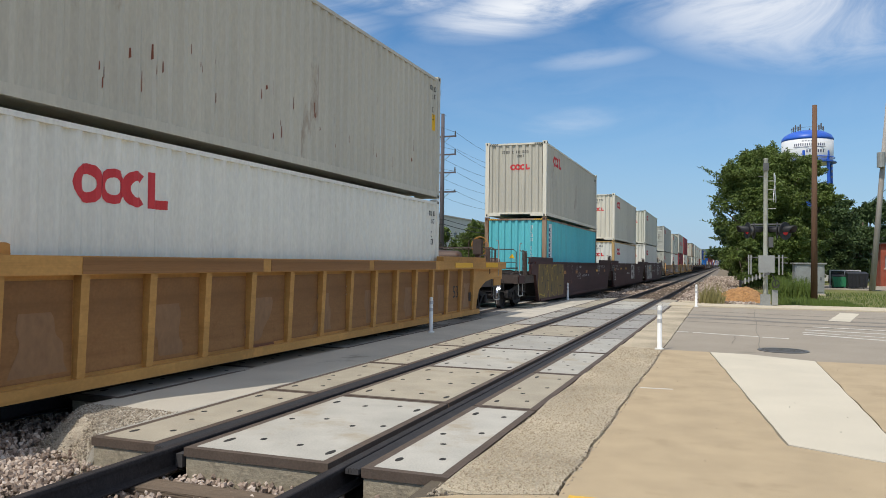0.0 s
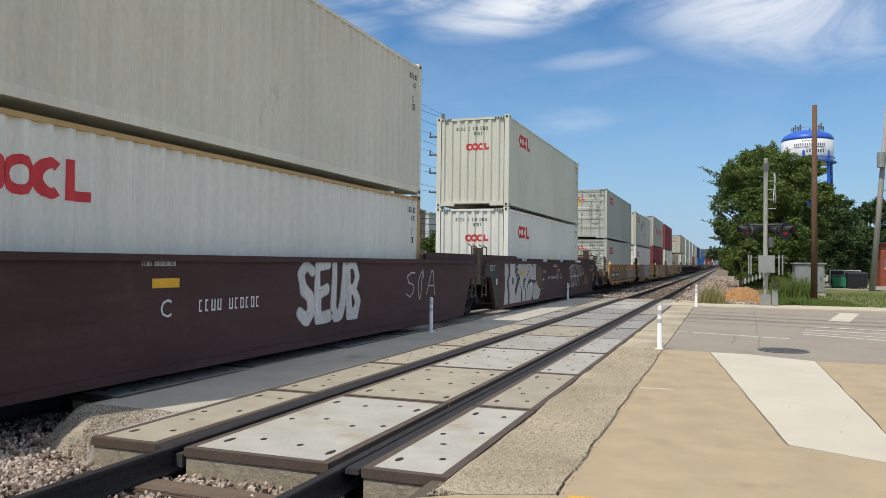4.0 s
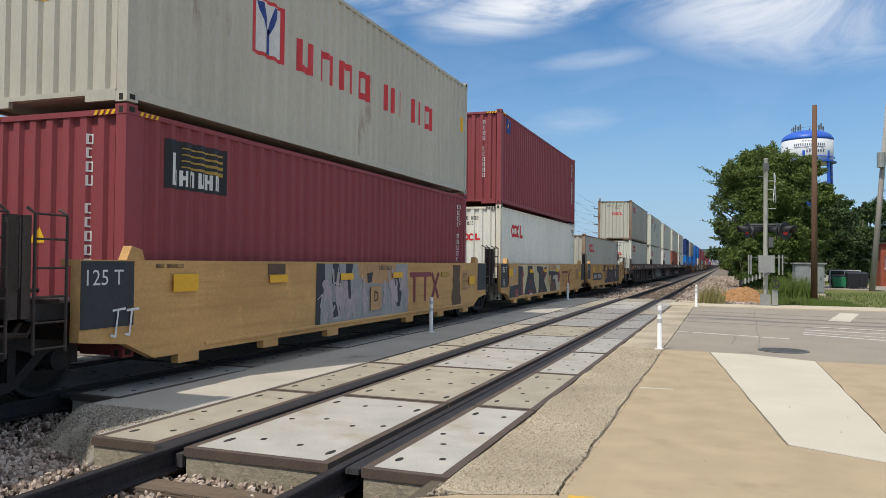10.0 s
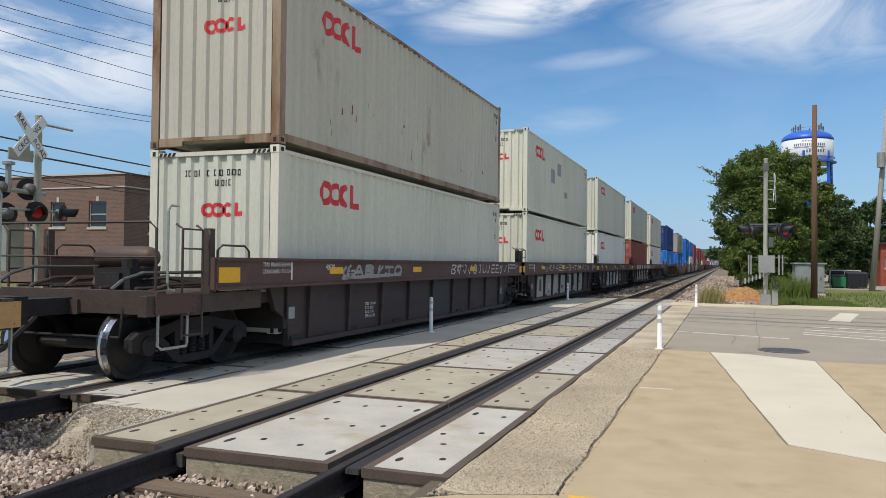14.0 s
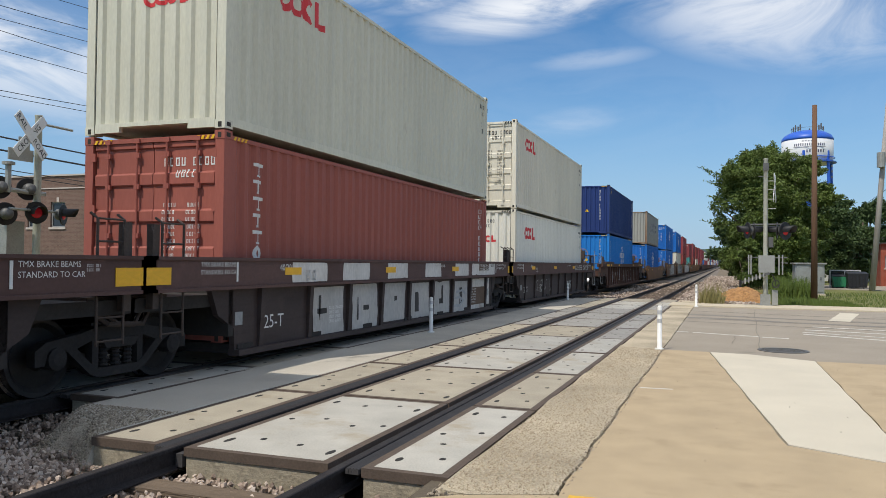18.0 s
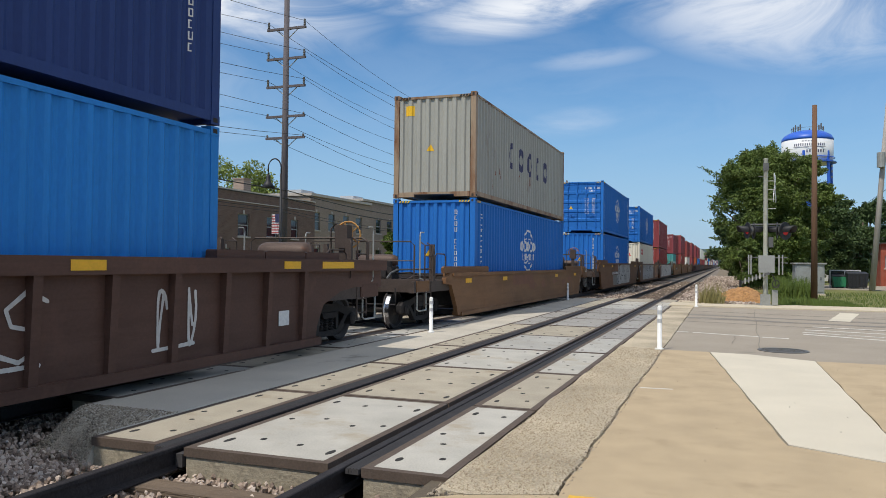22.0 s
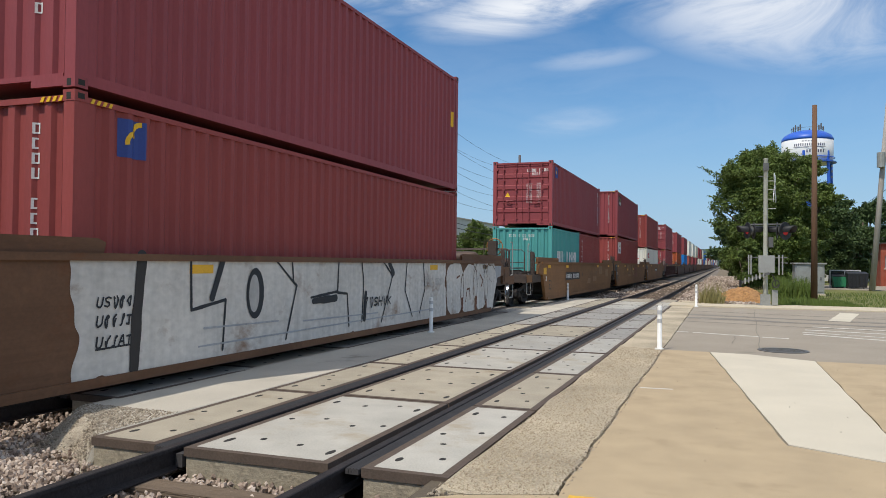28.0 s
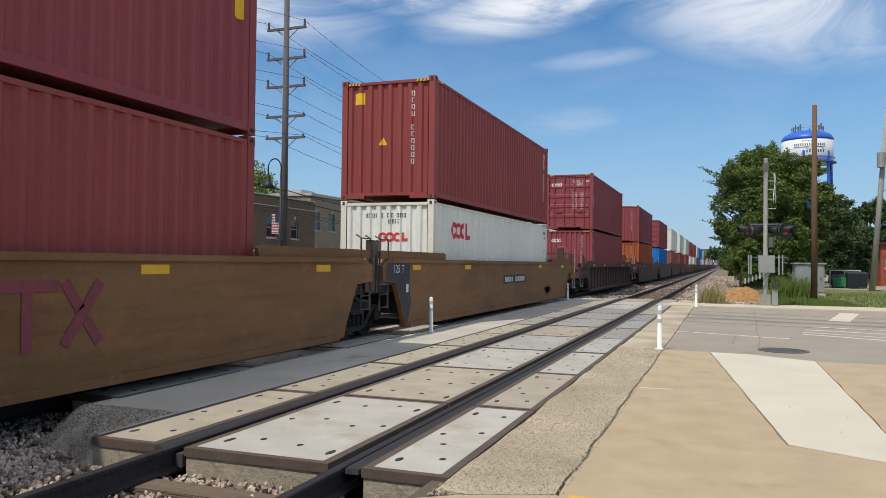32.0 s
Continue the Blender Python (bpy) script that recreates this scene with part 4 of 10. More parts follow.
        for k in range(14):
            if k == 5:
                continue
            y, z0, z1 = f + 1.25 + k * 0.30, height * 0.42, height * 0.63
            rect(bm, y, y + 0.09, z0, z1)
            if k % 3 != 1:
                rect(bm, y + 0.14, y + 0.22, z0, z1)
            rect(bm, y + 0.09, y + 0.14, z0 + 0.2 + 0.1 * (k % 2), z0 + 0.3 + 0.1 * (k % 2))
    elif kind == "badge":
        rect(bm, f + 0.70, f + 1.90, height * 0.63, height * 0.88)
    elif kind == "badge_black":
        rect(bm, f + 0.70, f + 1.90, height * 0.69, height * 0.90)
    elif kind == "badge_rays":
        for k in range(4):
            z = height * (0.875 - 0.027 * k)
            bm.faces.new([bm.verts.new((0, y, q)) for y, q in ((f + 1.0, z - 0.02), (f + 1.84, z - 0.03 - 0.01 * k), (f + 1.84, z - 0.005), (f + 1.0, z - 0.005))])
    elif kind in ("badge_word", "badge_word_white"):
        for k in range(6):
            y, z0 = f + 0.80 + k * 0.17, height * (0.655 if kind == "badge_word" else 0.705)
            hh = 0.40 if k == 0 else 0.20
            rect(bm, y, y + 0.05, z0, z0 + hh), rect(bm, y + 0.08, y + 0.12, z0, z0 + 0.2), rect(bm, y + 0.05, y + 0.08, z0 + 0.08 * (k % 3), z0 + 0.05 + 0.08 * (k % 3))
    elif kind == "small_badge":
        rect(bm, f + 0.66, f + 1.08, height - 0.62, height - 0.18)
    elif kind == "small_wave":
        ring(bm, f + 0.90, height - 0.45, 0.09, 0.15, 80, 190), ring(bm, f + 1.02, height - 0.34, 0.10, 0.16, 90, 200)
    elif kind == "flag":
        rect(bm, f + 2.45, f + 3.30, height * 0.42, height * 0.72)
    elif kind == "flag_inner":
        rect(bm, f + 2.53, f + 3.22, height * 0.44, height * 0.70)
    elif kind == "flag_fork":
        y, z = f + 2.87, height * 0.44
        rect(bm, y - 0.06, y + 0.06, z, z + 0.38)
        for s in (-1, 1):
            bm.faces.new([bm.verts.new((0, y + s * a, z + b)) for a, b in ((0.0, 0.30), (0.06, 0.30), (0.27, 0.74), (0.14, 0.74))])
    elif kind == "tall_label":
        rect(bm, f + 0.55, f + 1.10, height * 0.40, height * 0.92)
    elif kind == "tall_label_word":
        for k in range(6):
            z = height * 0.84 - k * 0.20
            ring(bm, f + 0.83, z, 0.07, 0.14, 0 if k % 2 else 30, 360 if k % 2 else 330, 12, 0.6)
    elif kind == "vertical_mark":
        for k in range(3):
            z = height - 0.55 - k * 0.42
            ring(bm, f + 0.95, z, 0.09, 0.15, 30 + 60 * k, 330, 12), rect(bm, f + 1.02, f + 1.08, z - 0.16, z + 0.16)
    elif kind == "caution":
        rect(bm, length / 2 - 0.52, length / 2 - 0.30, height * 0.55, height * 0.68)
    elif kind == "patches":
        rng = random.Random(5)
        for y, z, w, h in ((3.9, 0.48, 0.75, 0.55), (5.2, 0.62, 0.7, 0.5), (6.6, 0.34, 0.6, 0.26)):
            rect(bm, f + y, f + y + w, height * z, height * z + h)
    elif kind == "rust_runs":
        rng = random.Random(8)
        for k in range(34):
            y, z, h = f + rng.uniform(1.5, length - 1.2), height * rng.uniform(0.08, 0.40), rng.uniform(0.05, 0.26)
            w = rng.uniform(0.012, 0.035)
            bm.faces.new([bm.verts.new((0, a, b)) for a, b in ((y, z), (y + w, z + 0.02), (y + w * 0.8, z + h), (y + w * 0.2, z + h * 0.95))])
    elif kind == "smudge":
        ring(bm, f + 8.6, height * 0.46, 0.10, 0.15, 20, 330, 16, 2.0), ring(bm, f + 8.62, height * 0.44, 0.0, 0.07, 0, 360, 9, 2.4)
        for k, (y, z, w, h) in enumerate(((-0.10, -0.50, 0.05, 0.22), (0.02, -0.42, 0.06, 0.14), (0.13, -0.12, 0.05, 0.3), (-0.02, 0.31, 0.2, 0.06))):
            rect(bm, f + 8.6 + y, f + 8.6 + y + w, height * 0.46 + z, height * 0.46 + z + h)
    return bm


SHAPE_MAT = {"rings": "decal_red", "rings_low": "decal_red", "rings_high": "decal_red", "id": "decal_black", "tall_word": "decal_red", "big_word": "decal_navy", "badge": "decal_white", "badge_rays": "decal_gold",
             "badge_word": "decal_navy", "badge_black": "decal_black", "small_badge": "decal_blue", "small_wave": "decal_yellow", "flag": "decal_red", "flag_inner": "decal_white", "flag_fork": "decal_blue", "tall_label": "decal_white",
             "tall_label_word": "decal_navy", "caution": "decal_yellow", "patches": "decal_grey", "rust_runs": "decal_rust", "smudge": "decal_grey"}
LIFT = {"badge_rays": 0.008, "badge_word": 0.008, "badge_word_white": 0.008, "small_wave": 0.008, "flag_inner": 0.007, "flag_fork": 0.010, "tall_label_word": 0.008}
PART_NAME = {"id": "id_marks", "id_column": "id_marks", "id_column_front": "id_marks", "caution": "caution_label", "patches": "paint_patches", "rust_runs": "rust_marks", "smudge": "smudge"}


@lru_cache(None)
def mark_mesh(kind, length, height, matname):
    bm = shape(kind, length, height)
    wrap(bm, length, LIFT.get(kind, 0.004))
    return finish(bm, "mark", (M[matname],))


@lru_cache(None)
def end_mark_mesh(kind, height, door):
    """Marks on the end that faces the camera: a brand, a number, labels."""
    bm = bmesh.new()
    if kind == "rings":
        cx = -0.72 if door else -0.10
        for k in range(3):
            ring(bm, cx + 0.0 + 0.19 * k, height * (0.80 if door else 0.66), 0.055, 0.115, 0 if k < 2 else 45, 360 if k < 2 else 315, 14)
        zc = height * (0.80 if door else 0.66)
        rect(bm, cx + 0.49, cx + 0.55, zc - 0.10, zc + 0.11), rect(bm, cx + 0.55, cx + 0.66, zc - 0.10, zc - 0.03)
    elif kind == "number":
        if door:
            dashes(bm, 0.18, height * 0.88, 9, 0.12, False, 4, (4,)), dashes(bm, 0.40, height * 0.82, 4, 0.11, False, 6)
            for k in range(9):
                dashes(bm, 0.17, height * (0.66 - 0.035 * k), 5, 0.055, False, k), dashes(bm, 0.58, height * (0.66 - 0.035 * k), 5, 0.055, False, k + 3)
        else:
            dashes(bm, -0.55, height * 0.88, 13, 0.10, False, 4, (4, 6, 9)), dashes(bm, 0.05, height * 0.825, 4, 0.10, False, 6)
    elif kind == "column":
        dashes(bm, 0.62, height - 0.32, 11, 0.12, True, 4, (4,))
    elif kind == "triangle":
        z = height * 0.45
        x = -0.62 if door else -0.12
        bm.faces.new([bm.verts.new((0, x + a, z + b)) for a, b in ((-0.11, 0), (0.11, 0), (0, 0.19))])
    elif kind == "square":
        x, z = (-0.62, height * 0.66) if door else (-0.88, height * 0.80)
        rect(bm, x, x + 0.26, z, z + 0.28)
    elif kind == "word":
        for k in range(3):
            ring(bm, -0.86 + 0.18 * k, height * 0.80, 0.04, 0.085, 30 * k, 320, 10), rect(bm, -0.80 + 0.18 * k, -0.765 + 0.18 * k, height * 0.80 - 0.09, height * 0.80 + 0.12)
    for v in bm.verts:
        v.co = (v.co.y, 0.0, v.co.z)
    if door:
        prof = door_front(height)
        along_z = True
    else:
        prof = [(x, 0.02 + q) for x, q in end_profile()]
        along_z = False
    for c, _ in prof:
        at, no = ((0, 0, c), (0, 0, 1)) if along_z else ((c, 0, 0), (1, 0, 0))
        bmesh.ops.bisect_plane(bm, geom=bm.verts[:] + bm.edges[:] + bm.faces[:], dist=1e-5, plane_co=at, plane_no=no)
    for v in bm.verts:
        c = v.co.z if along_z else v.co.x
        v.co.y = np.interp(c, [p[0] for p in prof], [p[1] for p in prof]) - 0.005
    return finish(bm, "end_mark", (M[{"rings": "decal_red", "number": "decal_black", "column": "decal_white", "triangle": "decal_yellow", "square": "decal_yellow", "word": "decal_white"}[kind]],))


COLOUR_WORDS = {"grey_cool": "cool grey", "grey_dull": "dull stained grey", "grey": "pale grey", "grey_stained": "rust-stained pale grey", "white": "white", "cream": "cream", "teal": "bright teal", "green_teal": "faded sea-green", "maroon": "maroon", "red_brown": "red-brown",
                "oxide": "oxide brown", "blue": "blue", "sky_blue": "bright blue", "navy": "navy blue", "orange": "faded orange"}
DARK = {"teal", "green_teal", "maroon", "red_brown", "oxide", "blue", "sky_blue", "navy", "orange"}
movers = []


def container(u, z, colour, height, end="blind", marks=(), end_marks=(), length=12.192, near=True, edge=None, below=""):
    """A shipping container whose front end stands at u along the train."""
    feet = "forty-foot" if length > 7 else "twenty-foot"
    words = "%s corrugated %s container with %s" % (COLOUR_WORDS[colour], feet, "double doors" if end == "doors" else "ribbed end")
    t = thing("shipping_container", pose(FAR, u + length / 2, z), words + below, "shipping container", "containers on the train")
    paintm = P[colour]
    part_mesh("side_panel", side_mesh(length, height), t, paintm)
    part_mesh("side_panel", side_mesh(length, height), t, paintm, "", pose(0, 0, 0, 0, 0, 180))
    part_mesh("roof", roof_mesh(length, height), t, paintm)
    part_mesh("frame", frame_mesh(length, height), t, P[edge] if edge else paintm, "rust-streaked corner posts" if edge else "")
    part_mesh("end_panel", end_mesh(height), t, paintm, "", pose(0, length / 2, 0, 0, 0, 180))
    if end == "blind":
        part_mesh("end_panel", end_mesh(height), t, paintm, "", pose(0, -length / 2, 0))
    else:
        for turn in (0, 1):
            d = part_mesh("door", door_mesh(height), t, paintm, "", pose(0, -length / 2, 0) if not turn else pose(0, -length / 2, 0) @ Matrix.Diagonal((-1, 1, 1, 1)))
            if near:
                for k in range(4):
                    part_mesh("hinge", hinge_mesh, d, paintm, "", pose(HW - 0.175, 0, 0.34 + (height - 0.645) * k / 3))
                for k, x in enumerate((0.26, 0.78)):
                    part_mesh("lock_rod", rod_mesh(height), d, paintm, "", pose(x, 0.0, 0))
                    part_mesh("handle", handle_mesh, d, paintm, "", pose(x, -0.004, 1.02 - 0.1 * k) @ Matrix.Diagonal((1 if k == 0 else -0.8, 1, 1, 1)))
    if near:
        for sx in (-1, 1):
            for sy in (-1, 1):
                for zz in (0.059, height - 0.059):
                    part_mesh("corner_casting", casting_mesh, t, P[edge] if edge else paintm, "", pose(sx * (HW - 0.079), sy * (length / 2 - 0.087), zz) @ Matrix.Diagonal((sx, -sy, 1, 1)))
        if height == HIGH:
            part_mesh("warning_stripes", stripe_mesh(height), t, M["decal_yellow"] if colour in DARK else None, "", pose(0, -length / 2, 0))
            if colour in DARK:
                part_mesh("warning_stripes", side_stripe_mesh(length, height), t)
    for k in marks:
        mat = SHAPE_MAT.get(k, "decal_white")
        if k == "id" and colour in DARK:
            mat = "decal_white"
        part_mesh(PART_NAME.get(k, "brand_mark"), mark_mesh(k, length, height, mat), t)
    for k in end_marks:
        mat = M["decal_white"] if (k == "number" and colour in DARK) else None
        part_mesh({"triangle": "warning_label", "square": "caution_label", "number": "id_marks", "column": "id_marks"}.get(k, "brand_mark"), end_mark_mesh(k, height, end == "doors"), t, mat, "", pose(0, -length / 2, 0))
    movers.append(t)
    return t


# ---- well wagons ----
BOGIE_R = 0.42


def wheelset_build(bm):
    tube(bm, [(-0.95, 0, 0), (0.95, 0, 0)], 0.075, 10)
    for s in (-1, 1):
        prof = [(0.10, 0.66), (0.30, 0.70), (0.36, 0.675), (0.445, 0.675), (0.445, 0.705), (BOGIE_R, 0.72), (BOGIE_R - 0.004, 0.81), (0.37, 0.81), (0.32, 0.765), (0.14, 0.80), (0.10, 0.84)]
        n = len(bm.faces)
        lathe(bm, [(r, s * a) for r, a in prof], "x", 28)
    for f in bm.faces:
        c = f.calc_center_median()
        r = math.hypot(c.y, c.z)
        if 0.40 < r and 0.70 < abs(c.x) < 0.82:
            f.material_index = 1
    for s in (-1, 1):
        for k in range(3):
            a = k * 2.094
            box(bm, s * 0.855 - 0.015, s * 0.855 + 0.015, math.cos(a) * 0.07 - 0.018, math.cos(a) * 0.07 + 0.018, math.sin(a) * 0.07 - 0.018, math.sin(a) * 0.07 + 0.018)


wheelset_mesh = mesh_of("wheelset", wheelset_build, (M["wheel"], M["tread"]))


def side_frame_build(bm):
    x0, x1 = 0.93, 1.05
    arch = [(-1.15, 0.52), (-1.02, 0.60), (-0.55, 0.66), (-0.30, 0.72), (0.30, 0.72), (0.55, 0.66), (1.02, 0.60), (1.15, 0.52), (1.15, 0.36), (1.03, 0.36), (0.98, 0.50), (0.78, 0.50), (0.70, 0.47),
            (0.40, 0.57), (-0.40, 0.57), (-0.70, 0.47), (-0.78, 0.50), (-0.98, 0.50), (-1.03, 0.36), (-1.15, 0.36)]
    prism(bm, arch, "x", x0, x1)
    prism(bm, [(-0.74, 0.48), (-0.42, 0.20), (-0.30, 0.15), (0.30, 0.15), (0.42, 0.20), (0.74, 0.48), (0.62, 0.51), (0.40, 0.31), (0.30, 0.25), (-0.30, 0.25), (-0.40, 0.31), (-0.62, 0.51)], "x", x0 + 0.004, x1 - 0.004)
    for s in (-1, 1):
        prism(bm, [(s * 0.30, 0.24), (s * 0.39, 0.28), (s * 0.39, 0.58), (s * 0.30, 0.58)], "x", x0 + 0.01, x1 - 0.01)
        lathe(bm, [(0.11, 0.90), (0.12, 0.92), (0.12, 1.08), (0.07, 1.10)], "x", 14, (0, s * 0.89, 0.42))
    for k in range(3):
        lathe(bm, [(0.062 if j % 2 else 0.044, 0.25 + j * 0.022) for j in range(15)], "z", 9, (0.99, -0.185 + k * 0.185, 0))
    prism(bm, [(-0.28, 0.57), (0.28, 0.57), (0.22, 0.47), (-0.22, 0.47)], "x", x0 - 0.05, x1 + 0.03)


side_frame_mesh = mesh_of("side_frame", side_frame_build, (M["bogie"],))
bolster_mesh = mesh_of("bolster", lambda bm: (box(bm, -0.95, 0.95, -0.2, 0.2, 0.42, 0.66), lathe(bm, [(0.3, 0.66), (0.3, 0.82)], "z", 14), [tube(bm, [(-0.75, y, 0.36), (0.75, y, 0.36)], 0.06, 6) for y in (-0.40, 0.40)]), (M["bogie"],))
rollers = []
slant_ended = set()


def bogie(wagon, y, roll=True):
    b = part_mesh("bogie", bolster_mesh, wagon, None, "black cast-steel bogie", pose(0, y, 0))
    part_mesh("side_frame", side_frame_mesh, b), part_mesh("side_frame", side_frame_mesh, b, None, "", pose(0, 0, 0, 0, 0, 180))
    for s in (-1, 1):
        w = part_mesh("wheelset", wheelset_mesh, b, None, "", pose(0, s * 0.89, BOGIE_R))
        if roll:
            rollers.append((w, s * 0.89))


WELLS = {  # half length of top chord, half length of the well's foot, half bogie distance, top, foot, kind
    "smooth": (8.95, 8.25, 9.75, 1.53, 0.17), "low": (8.6, 8.1, 9.55, 1.22, 0.19), "ribbed": (8.75, 8.5, 9.50, 1.50, 0.16), "short": (7.0, 5.9, 7.72, 1.46, 0.36), "dark": (7.97, 6.05, 7.78, 1.50, 0.20)}


@lru_cache(None)
def wall_pieces(kind):
    """The side of a well: its wall, the chord along the top and the rail or foot along the bottom."""
    a, b, g, top, foot = WELLS[kind]
    if kind in ("smooth", "low"):
        rise = 1.09 if kind == "smooth" else 0.96
        half = [(a + 0.55, rise + 0.02), (a + 0.55, top - 0.12), (a + 0.2, top), (-a - 0.2, top), (-a - 0.55, top - 0.12), (-a - 0.55, rise + 0.02), (-b - 0.64, rise - 0.02), (-b - 0.25, 0.42), (-b - 0.15, foot), (b + 0.15, foot), (b + 0.25, 0.42), (b + 0.64, rise - 0.02)]
        make = (("side_wall", lambda bm: prism(bm, half, "x", 1.40, 1.50)), ("top_chord", lambda bm: box(bm, 1.25, 1.54, -a - 0.08, a + 0.08, top - 0.075, top + 0.004)),
                ("bottom_rail", lambda bm: box(bm, 1.28, 1.53, -b + 0.06, b - 0.06, foot - 0.03, foot + 0.07)))
    elif kind == "ribbed":
        half = [(a + 2.1, 1.0), (a + 2.1, top), (-a - 2.1, top), (-a - 2.1, 1.0), (-a - 1.0, 1.02), (-a - 0.45, 0.96), (-b - 0.12, 0.76), (-b + 0.08, 0.45), (-b + 0.15, foot), (b - 0.15, foot), (b - 0.08, 0.45), (b + 0.12, 0.76), (a + 0.45, 0.96), (a + 1.0, 1.02)]
        make = (("side_wall", lambda bm: prism(bm, half, "x", 1.36, 1.44)), ("top_chord", lambda bm: box(bm, 1.25, 1.56, -a - 2.1, a + 2.1, top - 0.19, top + 0.002)),
                ("bottom_rail", lambda bm: box(bm, 1.30, 1.53, -b + 0.1, b - 0.1, foot - 0.02, foot + 0.10)))
    elif kind == "short":
        half = [(a, 0.62), (a, top), (-a, top), (-a, 0.62), (-b - 0.45, 0.55), (-b, foot - 0.01), (b, foot - 0.01), (b + 0.45, 0.55)]
        make = [("side_wall", lambda bm: prism(bm, half, "x", 1.38, 1.50)), ("top_chord", lambda bm: box(bm, 1.24, 1.496, -a + 0.004, a - 0.004, top - 0.06, top + 0.003)),
                ("bottom_rail", lambda bm: prism(bm, [(1.50, 0.40), (1.520, 0.41), (1.520, 0.44), (1.50, 0.46)], "y", -b + 0.9, b - 0.9))]
        make += [("foot", lambda bm, y=y: box(bm, 1.39, 1.495, y - 0.19, y + 0.19, foot - 0.12, foot + 0.05)) for y in (-5.3, -3.5, -1.65, 1.65, 3.5, 5.3)]
    else:
        make = (("side_sill", lambda bm: prism(bm, [(1.28, 1.10), (1.34, 1.09), (1.55, 1.09), (1.55, 1.13), (1.52, 1.13), (1.52, top - 0.03), (1.55, top - 0.03), (1.55, top + 0.01), (1.26, top + 0.01), (1.28, top - 0.03)], "y", -a, a)),
                ("side_wall", lambda bm: prism(bm, [(b + 0.5, 1.09), (-b - 0.5, 1.09), (-b - 0.35, 0.75), (-b, 0.55), (-b + 0.02, foot), (b - 0.02, foot), (b, 0.55), (b + 0.35, 0.75)], "x", 1.30, 1.38)),
                ("bottom_rail", lambda bm: box(bm, 1.28, 1.46, -b + 0.02, b - 0.02, foot - 0.02, foot + 0.06)))
    return [(name, mesh_of(name, build, (P["tan"],))) for name, build in make]


@lru_cache(None)
def rib_mesh(kind):
    a, b, g, top, foot = WELLS[kind]

    def build(bm):
        if kind == "ribbed":
            prism(bm, [(1.44, foot + 0.10), (1.50, foot + 0.10), (1.545, top - 0.19), (1.44, top - 0.19)], "y", -0.055, 0.055)
        else:
            prism(bm, [(1.38, foot + 0.06), (1.42, foot + 0.06), (1.46, 1.09), (1.38, 1.09)], "y", -0.05, 0.05)
    return mesh_of("rib", build, (P["tan"],))


@lru_cache(None)
def floor_mesh(kind):
    a, b, g, top, foot = WELLS[kind]

    def build(bm):
        n = 7
        for k in range(n):
            y = -b + 0.25 + k * (2 * b - 0.5) / (n - 1)
            box(bm, -1.40, 1.40, y - 0.18, y + 0.18, foot, foot + 0.13)
        box(bm, -0.3, 0.3, -b, b, foot + 0.01, foot + 0.10)
        for s in (-1, 1):
            box(bm, -1.38, 1.38, s * (b + 0.02), s * (b + 0.12), foot + 0.25, 1.20)
            box(bm, -1.30, 1.30, s * (b + 0.12), s * (g + 0.1), 0.86, 1.02)
    return mesh_of("floor", build, (M["under"],))


@lru_cache(None)
def deck_mesh(kind):
    """End platform over a bogie with its cross sill, brackets and brake pipes."""
    a, b, g, top, foot = WELLS[kind]

    def build(bm):
        box(bm, -1.30, 1.30, g - 0.9, g + 1.15, 0.98, 1.06)
        box(bm, -0.25, 0.25, b, g + 1.2, 0.80, 0.98)
        box(bm, -1.42, 1.42, g + 1.02, g + 1.16, 0.82, 1.10)
        for x in (-0.95, -0.4, 0.4, 0.95):
            tube(bm, [(x, b + 0.2, 1.12), (x, g + 1.0, 1.12)], 0.022, 6)
        tube(bm, [(0.6, b + 0.3, 1.20), (0.6, g + 0.4, 1.20), (0.62, g + 0.9, 0.9)], 0.03, 6)
    return mesh_of("end_deck", build, (M["steel_bar"],))


def ladder_build(bm):
    for y in (-0.19, 0.19):
        tube(bm, [(0, y, -0.55), (0, y, 0.80), (-0.10, y, 0.86)], 0.016, 6)
    for z in (-0.50, -0.25, 0.0, 0.28, 0.56, 0.80):
        tube(bm, [(0, -0.19, z), (0, 0.19, z)], 0.012, 5)


ladder_mesh = mesh_of("ladder", ladder_build, (M["steel_bar"],))
rail_mesh = mesh_of("handrail", lambda bm: tube(bm, [(0, -0.35, 0), (0, -0.35, 0.55), (0, -0.25, 0.62), (0, 0.25, 0.62), (0, 0.35, 0.55), (0, 0.35, 0)], 0.016, 6), (M["steel_bar"],))
tank_mesh = mesh_of("air_tank", lambda bm: lathe(bm, [(0.0, -0.5), (0.13, -0.47), (0.17, -0.38), (0.172, -0.2), (0.172, 0.2), (0.17, 0.38), (0.13, 0.47), (0.0, 0.5)], "x", 16), (M["tank_brown"],), True)
wheel_mesh = mesh_of("brake_wheel", lambda bm: (tube(bm, [(math.cos(k * 0.3142) * 0.26, 0, math.sin(k * 0.3142) * 0.26) for k in range(21)], 0.018, 5), [tube(bm, [(0, 0, 0), (math.cos(k * 1.2566) * 0.26, 0, math.sin(k * 1.2566) * 0.26)], 0.013, 5) for k in range(5)],
                                               box(bm, -0.12, 0.12, 0.05, 0.22, -0.16, 0.16)), (M["steel_bar"],))
